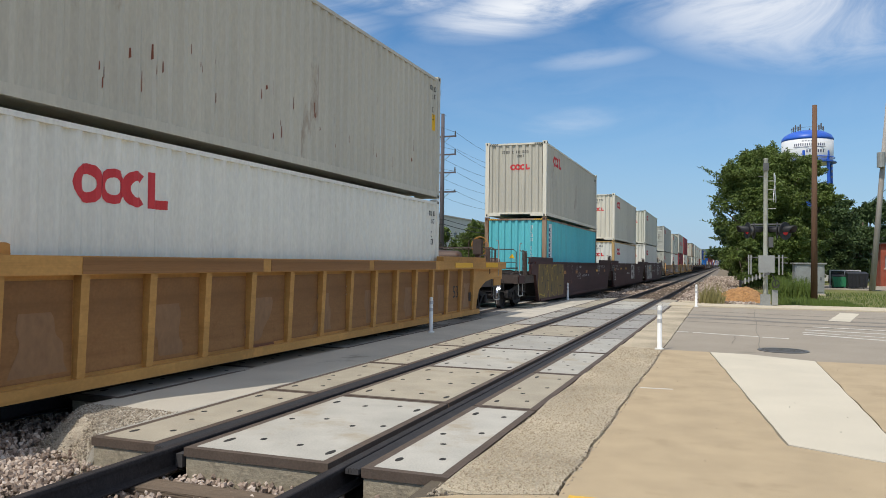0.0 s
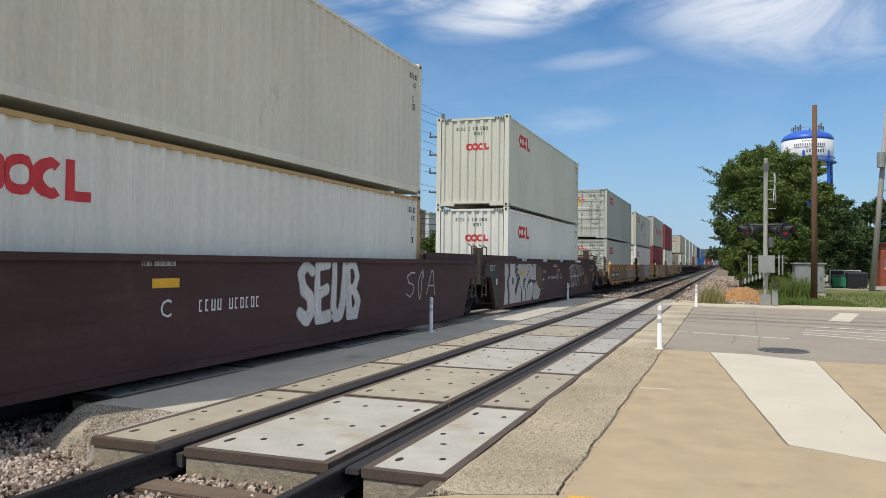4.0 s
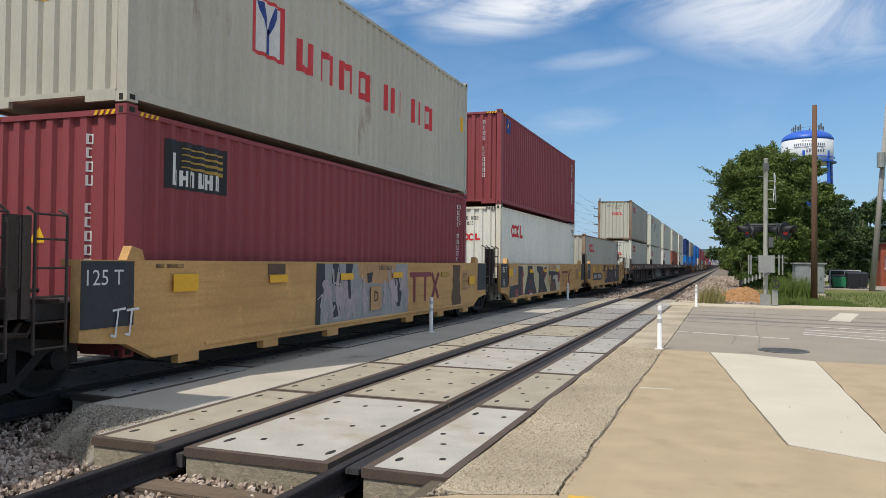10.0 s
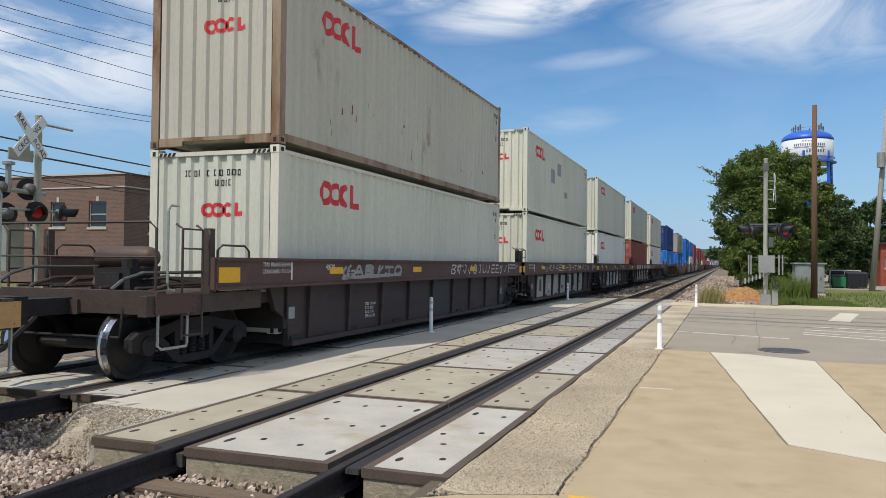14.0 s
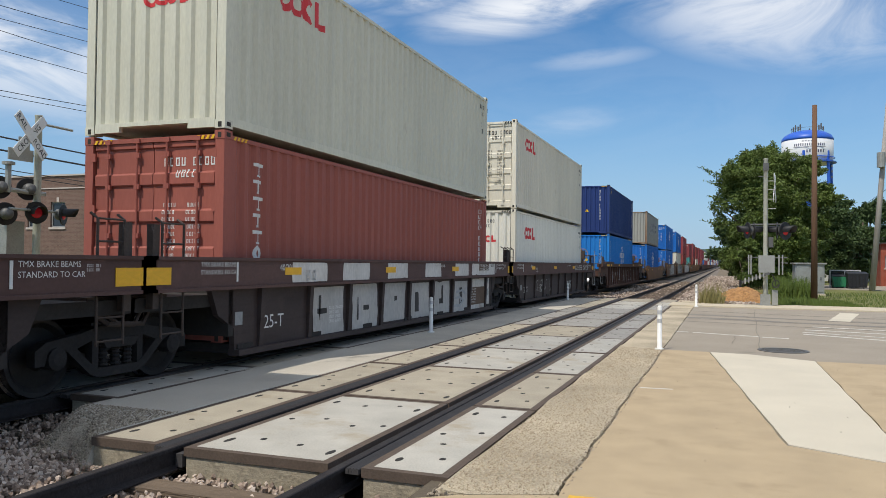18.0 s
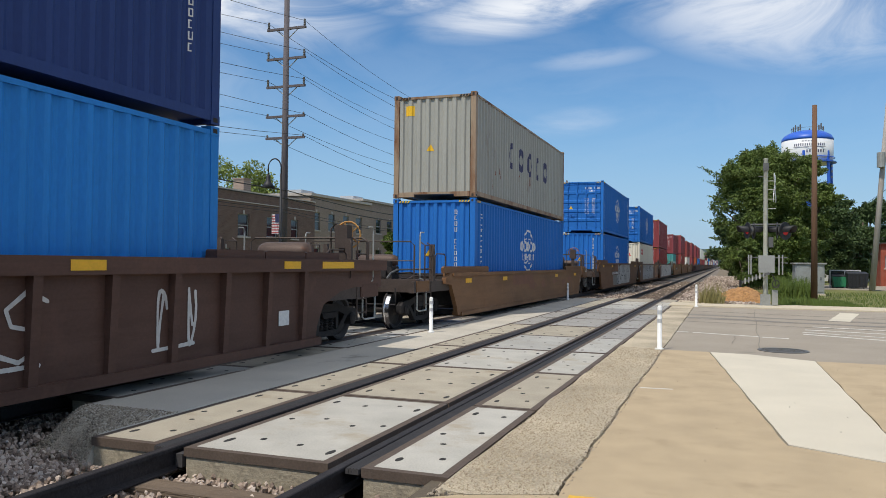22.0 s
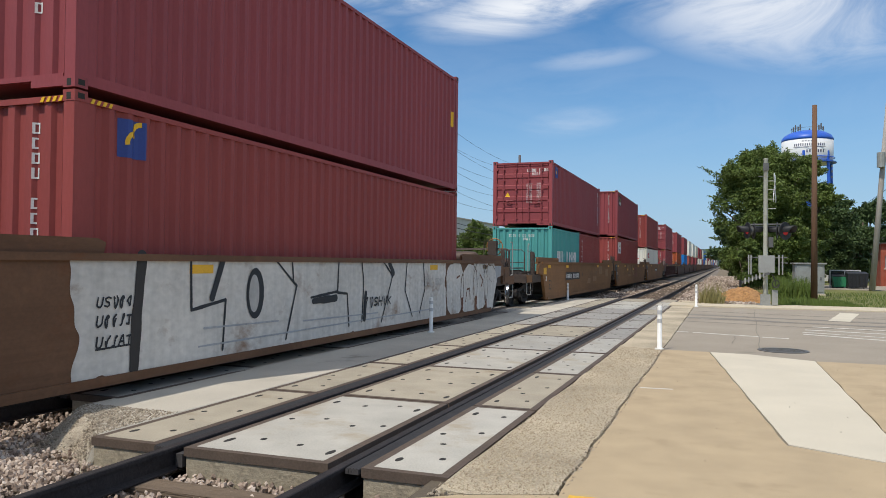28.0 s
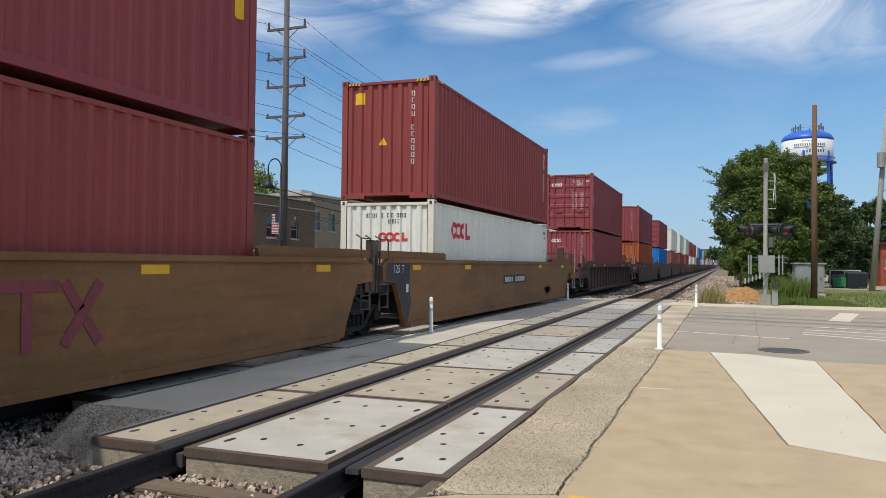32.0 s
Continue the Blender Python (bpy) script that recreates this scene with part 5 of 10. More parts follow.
coupler_mesh = mesh_of("coupler", lambda bm: (box(bm, -0.13, 0.13, -0.05, 0.75, 0.80, 1.0), box(bm, -0.20, 0.20, 0.70, 1.0, 0.72, 1.04), tube(bm, [(0.35, 0.1, 0.75), (0.4, 0.5, 0.42), (0.25, 0.9, 0.5)], 0.035, 6), tube(bm, [(-0.9, 0.0, 0.9), (-0.95, 0.1, 0.55), (0.9, 0.1, 0.55), (0.9, 0.0, 0.9)], 0.018, 6)), (M["bogie"],))
guide_mesh = {"ribbed": mesh_of("guide_board", lambda bm: prism(bm, [(-0.55, 0.0), (0.55, 0.0), (0.54, 0.10), (0.50, 0.115), (-0.50, 0.115), (-0.54, 0.10)], "x", -0.09, 0.09), (P["tan"],)),
              "smooth": mesh_of("guide_board", lambda bm: prism(bm, [(-1.22, 0.0), (1.22, 0.0), (1.24, 0.16), (1.16, 0.215), (-1.16, 0.215), (-1.24, 0.16)], "x", -0.03, 0.03), (P["tan"],)),
              "short": mesh_of("guide_board", lambda bm: prism(bm, [(-0.14, 0.0), (0.14, 0.0), (0.10, 0.12), (-0.06, 0.16)], "x", -0.06, 0.06), (P["tan"],))}
grab_mesh = mesh_of("handrail", lambda bm: tube(bm, [(0, -0.10, 1.10), (0.02, -0.02, 1.12), (0.02, 0, 1.2), (0.02, 0, 2.05), (0.02, -0.04, 2.12), (0, -0.16, 2.12)], 0.016, 6), (M["galv"],))
sill_plate_mesh = mesh_of("sill_plate", lambda bm: (box(bm, -0.014, 0.014, -0.36, 0.36, -0.12, 0.12), [lathe(bm, [(0.016, -0.022), (0.016, 0.022)], "x", 6, (0, y, z)) for y in (-0.3, 0.3) for z in (-0.08, 0.08)]), (P["tan"],))
pipe_mesh = mesh_of("brake_pipe", lambda bm: tube(bm, [(0, -1.5, 0), (0, 0.5, 0), (0.03, 0.8, -0.08), (0.03, 1.0, -0.2)], 0.024, 6), (M["steel_bar"],))
cross_mesh = mesh_of("cross_rail", lambda bm: (tube(bm, [(-1.3, 0, -0.1), (-1.3, 0, 0.72), (-1.2, 0, 0.80), (1.2, 0, 0.80), (1.3, 0, 0.72), (1.3, 0, -0.1)], 0.018, 6), tube(bm, [(-1.3, 0, 0.38), (1.3, 0, 0.38)], 0.014, 6)), (M["steel_bar"],))
valve_mesh = mesh_of("valve_box", lambda bm: (box(bm, -0.28, 0.28, -0.2, 0.2, 0.0, 0.3), box(bm, -0.16, 0.16, -0.26, -0.2, 0.06, 0.24), lathe(bm, [(0.10, 0.3), (0.10, 0.42), (0.05, 0.46)], "z", 10, (0.1, 0, 0)), tube(bm, [(0.28, 0, 0.15), (0.6, 0.1, 0.18), (0.7, 0.5, 0.1)], 0.02, 5)), (M["bogie"],))
bracket_mesh = mesh_of("tank_bracket", lambda bm: prism(bm, [(-0.22, 0.0), (0.22, 0.0), (0.14, 0.5), (0.16, 1.0), (-0.16, 1.0), (-0.14, 0.5)], "x", -0.03, 0.03), (M["steel_bar"],))
stand_mesh = mesh_of("brake_stand", lambda bm: (box(bm, -0.07, 0.07, -0.05, 0.05, 0.0, 0.72), box(bm, -0.13, 0.13, -0.10, 0.10, 0.72, 1.16), tube(bm, [(-0.32, 0.1, 0.1), (-0.32, 0.1, 1.1), (-0.2, 0.1, 1.2)], 0.018, 5), tube(bm, [(0, 0.0, 0.4), (-0.2, -0.6, 0.15)], 0.015, 5)), (M["steel_bar"],))
end_box_mesh = mesh_of("end_box", lambda bm: (box(bm, -0.10, 0.10, -0.02, 0.62, -0.02, 0.48), box(bm, 0.10, 0.112, 0.06, 0.54, 0.04, 0.42)), (P["tan"],))
reflector_mesh = mesh_of("reflector", lambda bm: box(bm, -0.002, 0.004, -0.23, 0.23, -0.055, 0.055), (M["reflector"],))
stirrup_mesh = mesh_of("step", lambda bm: tube(bm, [(0, -0.26, 0), (0, -0.26, -0.52), (0.02, -0.22, -0.56), (0.02, 0.22, -0.56), (0, 0.26, -0.52), (0, 0.26, 0)], 0.018, 6), (M["galv"],))
sill_mesh = mesh_of("sill", lambda bm: box(bm, -0.06, 0.06, -1.25, 1.05, -0.11, 0.13), (M["steel_bar"],))
post_mesh = mesh_of("grab_post", lambda bm: (box(bm, -0.05, 0.05, -0.05, 0.05, 0.0, 0.98), tube(bm, [(0.06, -0.09, 0.25), (0.10, -0.12, 0.3), (0.10, -0.12, 0.9), (0.06, -0.09, 0.95)], 0.012, 5)), (M["steel_bar"],))
joint_mesh = mesh_of("end_deck", lambda bm: (box(bm, -1.25, 1.25, -0.55, 0.55, 0.98, 1.06), box(bm, -0.45, 0.45, -0.7, 0.7, 0.70, 0.98), [tube(bm, [(x, -0.6, 1.14), (x, 0.6, 1.14)], 0.025, 6) for x in (-0.9, -0.3, 0.5, 0.9)], tube(bm, [(1.1, -0.5, 1.0), (1.2, -0.2, 0.75), (1.2, 0.2, 0.72), (1.1, 0.5, 1.0)], 0.03, 6)), (M["steel_bar"],))
plate_mesh = mesh_of("panel", lambda bm: box(bm, -0.002, 0.004, -0.5, 0.5, -0.5, 0.5), (P["tan"],))


def wagon(kind, uc, colour, ends=(False, False), bogies=(-1,), near=True, label="", wall_mats=None, roll=True):
    """One unit of a well wagon, centred at uc along the train. ends: whether a coupler stands at its front and back."""
    a, b, g, top, foot = WELLS[kind]
    t = thing("well_wagon", pose(FAR, uc, 0), label, "freight wagon", "wagons of the train")
    pm = P[colour]
    if kind == "smooth":
        slant_ended.add(t.name)
    for turn in (0, 180):
        for name, me in wall_pieces(kind):
            if near or name != "foot":
                part_mesh(name, me, t, P["dark_wall"] if kind == "dark" and name != "side_sill" else pm, "", pose(0, 0, 0, 0, 0, turn))
    part_mesh("floor", floor_mesh(kind), t)
    for e, s in zip(ends, (-1, 1)):
        turn = pose(0, 0, 0, 0, 0, 180 if s < 0 else 0)
        if e:
            part_mesh("end_deck", deck_mesh(kind), t, pm if kind == "ribbed" else None, "", turn)
            part_mesh("coupler", coupler_mesh, t, None, "", turn @ pose(0, g + 1.15, 0))
            if near:
                for x in (-1.42, 1.42):
                    part_mesh("ladder", ladder_mesh, t, None, "", pose(x, s * (g + 0.55), 1.05))
                    part_mesh("handrail", grab_mesh, t, None, "", pose(x, s * (g + 0.98), 0, 0, 0, 0 if s > 0 else 180))
                    part_mesh("handrail", rail_mesh, t, None, "", pose(x * 0.97, s * (g - 0.35), 1.05))
                    part_mesh("step", stirrup_mesh, t, None, "", pose(x * 0.99, s * (g + 0.88), 0.98))
                    part_mesh("sill", sill_mesh, t, None, "", pose(x * 0.958, s * (g + 0.1), 0.92))
                    part_mesh("sill_plate", sill_plate_mesh, t, pm, "", pose(x * 1.005, s * (g + 0.86), 0.95))
                    part_mesh("grab_post", post_mesh, t, None, "", pose(x * 0.958, s * (g + 0.15), 0.9))
                for k, (x, z) in enumerate(((-1.1, 1.16), (-0.7, 1.30), (0.75, 1.22), (1.15, 1.36))):
                    part_mesh("brake_pipe", pipe_mesh, t, M["galv_dark"] if k % 2 else None, "", turn @ pose(x, g + 0.1, z))
                part_mesh("cross_rail", cross_mesh, t, None, "", turn @ pose(0, g + 1.06, 1.12))
                part_mesh("valve_box", valve_mesh, t, None, "", pose(0.35, s * (g + 0.55), 1.06))
                if s > 0:
                    big = colour == "red"
                    part_mesh("air_tank", tank_mesh, t, None, "brown air reservoir", pose(0, g + 0.25, 2.02 if big else 1.62) @ Matrix.Diagonal((1.1, 1.15, 1.15, 1)))
                    for x in (-0.45, 0.45):
                        part_mesh("tank_bracket", bracket_mesh, t, None, "", pose(x, g + 0.25, 1.06) @ Matrix.Diagonal((1, 1, 0.80 if big else 0.42, 1)))
                    part_mesh("brake_wheel", wheel_mesh, t, P["gold"] if kind in ("dark", "ribbed") else M["spray_orange"], "brake wheel on its gear box", pose(0.8, g + 1.2, 1.98, 0, 0, 180))
                    part_mesh("brake_stand", stand_mesh, t, None, "", pose(0.8, g + 1.0, 1.0))
                else:
                    part_mesh("air_tank", tank_mesh, t, None, "brown air reservoir", pose(0, -g - 0.12, 1.80 if kind == "short" else 1.50) @ Matrix.Diagonal((1, 0.85, 0.85, 1)))
                    for x in (-0.4, 0.4):
                        part_mesh("tank_bracket", bracket_mesh, t, None, "", pose(x, -g - 0.12, 1.06) @ Matrix.Diagonal((1, 1, 0.62 if kind == "short" else 0.32, 1)))
                if kind in ("smooth", "low") and s > 0:
                    for x in (-1.40, 1.40):
                        part_mesh("end_box", end_box_mesh, t, pm, "", pose(x, g - 0.22, 0.88))
        elif near:
            part_mesh("ladder", ladder_mesh, t, None, "", pose(1.44, s * (g - 0.42), 1.10))
            part_mesh("grab_post", post_mesh, t, None, "", pose(1.38, s * (g - 0.15), 0.9))
            part_mesh("end_deck", joint_mesh, t, None, "", pose(0, s * g, 0))
    for s in bogies:
        bogie(t, s * g, roll and near)
    if kind in ("ribbed", "dark"):
        n = 17 if kind == "ribbed" else 9
        for k in range(n):
            y = -b + 0.6 + k * (2 * b - 1.2) / (n - 1)
            for turn in (0, 180) if near else (0,):
                part_mesh("rib", rib_mesh(kind), t, P["dark_wall"] if kind == "dark" else pm, "", pose(0, 0, 0, 0, 0, turn) @ pose(0, y if not turn else -y, 0))
    if kind in ("smooth", "low"):
        for s in (-1, 1):
            for x in (-1.42, 1.42):
                part_mesh("guide_board", guide_mesh["smooth"], t, pm, "", pose(x, s * (a - 1.25), top) @ Matrix.Diagonal((1, 1.48, 0.75, 1)))
    if kind == "smooth" and near and colour == "red":
        for y, long in ((-5.6, 0.72), (-3.2, 2.1), (-0.12, 2.0), (3.05, 2.3)) if uc > 70 else ():
            for x in (-1.42, 1.42):
                part_mesh("guide_board", guide_mesh["ribbed"], t, pm, "", pose(x, y, top) @ Matrix.Diagonal((0.5, long / 1.1, 0.85, 1)))
    if kind == "ribbed" and near:
        for s in (-1, 1):
            for x in (-1.38, 1.38):
                for k in range(3):
                    part_mesh("guide_board", guide_mesh["ribbed"], t, pm, "", pose(x, s * (6.3 + 1.12 * k), top))
    if kind == "short":
        for s in (-1, 1):
            for x in (-1.42, 1.42):
                part_mesh("guide_board", guide_mesh["short"], t, pm, "", pose(x, s * (b + 0.3), top))
    if near:
        face = {"smooth": 1.502, "low": 1.502, "ribbed": 1.562, "short": 1.503, "dark": 1.524}[kind]
        zr = {"smooth": 1.20 if colour == "red" else top - 0.17, "low": top - 0.20, "ribbed": top - 0.09, "short": 1.215, "dark": 1.32}[kind]
        for y in {"dark": (-4.78, -1.2, 2.6), "short": (-3.38, -1.24, 0.93), "smooth": ((-5.05, -2.5) if uc < 60 else ()) if colour == "red" and uc > 40 else () if colour == "red" else (-a + 1.15, -a + 4.6, a - 5.2, a - 1.3)}.get(kind, (-a + 1.15, -a + 4.6, a - 5.2, a - 1.3)):
            part_mesh("reflector", reflector_mesh, t, None, "yellow reflective strip", pose(face + (0.034 if kind == "short" else 0), y, zr))
    movers.append(t)
    return t


def word(t, text, height, x, y, z, mat, name="lettering", rotate=False):
    bm = letters(text, height)
    me = finish(bm, name, (M[mat],))
    return part_mesh(name, me, t, None, "", pose(x, y, z))


def plate(t, x, y, z, wide, high, mat, name="painted_panel", label=""):
    return part_mesh(name, plate_mesh, t, M[mat] if mat in M else P[mat], label, pose(x, y, z) @ Matrix.Diagonal((1, wide, high, 1)))


def marks_row(t, x, y, z, n, size, mat="decal_white", seed=1, rows=1):
    bm = bmesh.new()
    for r in range(rows):
        dashes(bm, 0, -r * size * 1.5, n - (r * 3) % max(2, n // 3), size, False, seed + r, (4,))
    return part_mesh("small_print" if size < 0.09 else "lettering", finish(bm, "lettering", (M[mat],)), t, None, "", pose(x, y, z))


def stroke(bm, pts, r, lift=0.0):
    for i, ((ay, az), (by, bz)) in enumerate(zip(pts, pts[1:])):
        d = math.hypot(by - ay, bz - az) or 1e-6
        ny, nz = -(bz - az) / d * r, (by - ay) / d * r
        bm.faces.new([bm.verts.new((lift + 0.0004 * i, q, s)) for q, s in ((ay + ny, az + nz), (ay - ny, az - nz), (by - ny, bz - nz), (by + ny, bz + nz))])


# ---- sprayed paint: flat sheets cut out where a field of distances is below zero ----
def field(y0, y1, z0, z1, step):
    y, z = np.arange(y0, y1 + step, step), np.arange(z0, z1 + step * 0.5, step)
    return np.meshgrid(y, z, indexing="ij")


def along(Y, Z, pts):
    """Distance of every node from a bent line."""
    out = np.full(Y.shape, 9.0)
    for (a, b), (c, d) in zip(pts, pts[1:]):
        l2 = (c - a) ** 2 + (d - b) ** 2 + 1e-9
        f = np.clip(((Y - a) * (c - a) + (Z - b) * (d - b)) / l2, 0, 1)
        out = np.minimum(out, np.hypot(Y - a - f * (c - a), Z - b - f * (d - b)))
    return out


def ripple(Y, Z, seed, size=1.0):
    q = seed * 1.7
    return (np.sin(Y * 2.3 / size + q) * np.sin(Z * 3.1 / size + q * 2) + 0.5 * np.sin(Y * 6.1 / size + Z * 3.7 / size + q * 3) + 0.3 * np.sin(Y * 13 / size - Z * 11 / size + q)) * 0.6


def sheet(t, x, Y, Z, F, mat, label="sprayed graffiti letters"):
    """One flat sheet of paint over all places where F is below zero, cut off where a slant-ended side stops."""
    if t.name in slant_ended and x > 1.49:
        F = np.maximum(F, np.abs(Y) - np.interp(Z, [0.17, 0.42, 1.06, 1.08], [8.38, 8.47, 8.86, 9.44]))
    verts, faces = [], []
    inside = F < 0

    def add(poly):
        k = len(verts)
        verts.extend((0.0, p, q) for p, q in poly)
        faces.append(tuple(range(k, k + len(poly))))
    full = inside[:-1, :-1] & inside[1:, :-1] & inside[1:, 1:] & inside[:-1, 1:]
    some = (inside[:-1, :-1] | inside[1:, :-1] | inside[1:, 1:] | inside[:-1, 1:]) & ~full
    for i in range(full.shape[0]):
        row, j = full[i], 0
        if row.any():
            while j < len(row):
                if row[j]:
                    k = j
                    while k < len(row) and row[k]:
                        k += 1
                    add(((Y[i, j], Z[i, j]), (Y[i + 1, j], Z[i, j]), (Y[i + 1, j], Z[i, k]), (Y[i, j], Z[i, k])))
                    j = k
                j += 1
    for i, j in zip(*np.nonzero(some)):
        cell, poly = ((i, j), (i + 1, j), (i + 1, j + 1), (i, j + 1)), []
        for a, b in zip(cell, cell[1:] + cell[:1]):
            fa, fb = F[a], F[b]
            if fa < 0:
                poly.append((Y[a], Z[a]))
            if (fa < 0) != (fb < 0):
                f = fa / (fa - fb)
                poly.append((Y[a] + (Y[b] - Y[a]) * f, Z[a] + (Z[b] - Z[a]) * f))
        if len(poly) > 2:
            add(poly)
    if not faces:
        return None
    me = bpy.data.meshes.new("graffiti")
    me.from_pydata(verts, [], faces)
    me.materials.append(M[mat])
    return part_mesh("graffiti", me, t, None, label, pose(x, 0, 0))


def lines(t, x, mat, paths, r, label="sprayed graffiti strokes", step=0.012):
    ys, zs = [p[0] for q in paths for p in q], [p[1] for q in paths for p in q]
    Y, Z = field(min(ys) - 2 * r, max(ys) + 2 * r, min(zs) - 2 * r, max(zs) + 2 * r, step)
    F = np.full(Y.shape, 9.0)
    for q in paths:
        F = np.minimum(F, along(Y, Z, q))
    return sheet(t, x, Y, Z, F - r * (1 + 0.25 * ripple(Y, Z, 3, 0.6)), mat, label)


def spray_patch(t, x, y0, y1, z0, z1, mat, seed, wave=0.10, label="sprayed paint background"):
    Y, Z = field(y0 - wave, y1 + wave, z0, z1, 0.03)
    cy, cz, hy, hz = (y0 + y1) / 2, (z0 + z1) / 2, (y1 - y0) / 2, (z1 - z0) / 2 + wave * 0.5
    F = np.maximum(np.abs(Y - cy) - hy + 0.06, np.abs(Z - cz) - hz) + wave * ripple(Y, Z, seed, 0.7)
    return sheet(t, x, Y, Z, F, mat, label)


GLYPHS = [  # loose letter skeletons in a box from -1 to 1
    [[(-0.7, -1), (-0.7, 1), (0.3, 0.95), (0.7, 0.5), (0.2, 0.05), (-0.6, 0.0)], [(0.1, 0.05), (0.8, -0.45), (0.3, -0.95), (-0.7, -0.95)]],
    [[(-0.85, -1), (-0.15, 0.95), (0.2, 0.95), (0.85, -1)], [(-0.5, -0.25), (0.5, -0.25)]],
    [[(-0.7, 1), (-0.7, -1)], [(0.75, 1), (-0.5, 0.05), (0.8, -1)]],
    [[(0.75, 0.8), (0.0, 0.98), (-0.7, 0.6), (-0.4, 0.1), (0.5, -0.1), (0.7, -0.6), (0.1, -0.98), (-0.75, -0.75)]],
    [[(-0.75, 1), (-0.75, -1)], [(0.75, 1), (0.75, -1)], [(-0.7, 0.05), (0.7, 0.0)]],
    [[(-0.2, 1.0), (-0.75, 0.4), (-0.75, -0.4), (-0.2, -1), (0.3, -1), (0.75, -0.4), (0.75, 0.4), (0.3, 1), (-0.2, 1)]],
    [[(0.8, 0.95), (-0.7, 0.95), (-0.75, -0.95), (0.8, -0.95)], [(-0.7, 0.0), (0.5, 0.05)]],
    [[(-0.75, 1), (-0.7, -0.6), (-0.2, -1), (0.4, -0.9), (0.75, -0.4), (0.75, 1)]],
    [[(-0.9, 0.75), (0.9, 0.85)], [(-0.1, 0.8), (0.1, -1), (-0.7, -0.9)]],
]


def bubble(t, x, y0, y1, z0, z1, n, fill, line, seed, inner=None, wide=0.19, outline=0.05, glyphs=None, split=0.016):
    """A row of fat sprayed letter shapes: outline, body, the lines between letters and a few shines."""
    rng = random.Random(seed)
    w = (y1 - y0) / n
    fat = min(w * wide, (z1 - z0) * wide * 1.15)
    Y, Z = field(y0 - outline, y1 + outline, z0, z1, 0.018)
    bodies, shine = [], []
    for k in range(n):
        cy, cz = y0 + (k + 0.5) * w, (z0 + z1) / 2
        hw, hh = w * 0.54 - fat * 0.6, (z1 - z0) / 2 - fat * 0.9
        lean, tilt = rng.uniform(-0.06, 0.16) * w, rng.uniform(-0.10, 0.10) * hh
        glyph = GLYPHS[glyphs[k] if glyphs else rng.randrange(len(GLYPHS))]
        D = np.full(Y.shape, 9.0)
        for path in glyph:
            pts = [(cy + a * hw + lean * b, cz + b * hh + tilt * a) for a, b in path]
            D = np.minimum(D, along(Y, Z, pts))
            m = rng.randrange(len(pts) - 1)
            (a, b), (c, d) = pts[m], pts[m + 1]
            shine.append([(a + (c - a) * 0.2 - fat * 0.4, b + (d - b) * 0.2 + fat * 0.3), (a + (c - a) * 0.7 - fat * 0.4, b + (d - b) * 0.7 + fat * 0.3)])
        bodies.append(D - fat * (1 + 0.32 * ripple(Y, Z, seed + k, 0.8)))
    D = np.min(bodies, 0)
    sheet(t, x, Y, Z, D - outline, line, "sprayed graffiti outline")
    sheet(t, x + 0.003, Y, Z, D, fill, "sprayed graffiti letters")
    S = np.full(Y.shape, 9.0)
    for k in range(n):
        rest = [b for j, b in enumerate(bodies) if j != k]
        if rest:
            S = np.minimum(S, np.maximum(np.abs(bodies[k]) - split, np.min(rest, 0)))
    for q in shine[::2]:
        S = np.minimum(S, along(Y, Z, q) - fat * 0.09)
    sheet(t, x + 0.006, Y, Z, S, inner or line, "sprayed graffiti strokes")


def tag(t, x, y0, y1, z0, z1, n, mat, seed, r=0.018):
    """A quick sprayed signature: looping and jagged lines, letter after letter."""
    rng = random.Random(seed)
    w = (y1 - y0) / n
    paths = []
    for k in range(n):
        cy, cz, h = y0 + (k + 0.5) * w, (z0 + z1) / 2, (z1 - z0) / 2 - 2 * r
        lean = 0.18 * h
        if rng.random() < 0.55:
            g = GLYPHS[rng.randrange(len(GLYPHS))]
            for path in g:
                paths.append([(cy + p * w * 0.46 + lean * q + rng.uniform(-0.03, 0.03) * w, cz + q * h * rng.uniform(0.8, 1.0)) for p, q in path])
        else:
            a0, turn = rng.uniform(0, 6.28), rng.choice((-1, 1)) * rng.uniform(3.6, 6.0)
            paths.append([(cy + math.cos(a0 + turn * q / 14) * w * 0.45 * (0.6 + 0.4 * math.cos(q * 0.35)), cz + math.sin(a0 * 1.3 + turn * 1.25 * q / 14) * h * (1 - 0.2 * math.sin(q * 0.7))) for q in range(15)])
    if rng.random() < 0.5:
        paths.append([(y0 + 0.1 * w, z0 + r), (y1 - 0.2 * w, z0 + 2.2 * r)])
    return lines(t, x, mat, paths, r, "sprayed tag", max(0.009, r * 0.55))


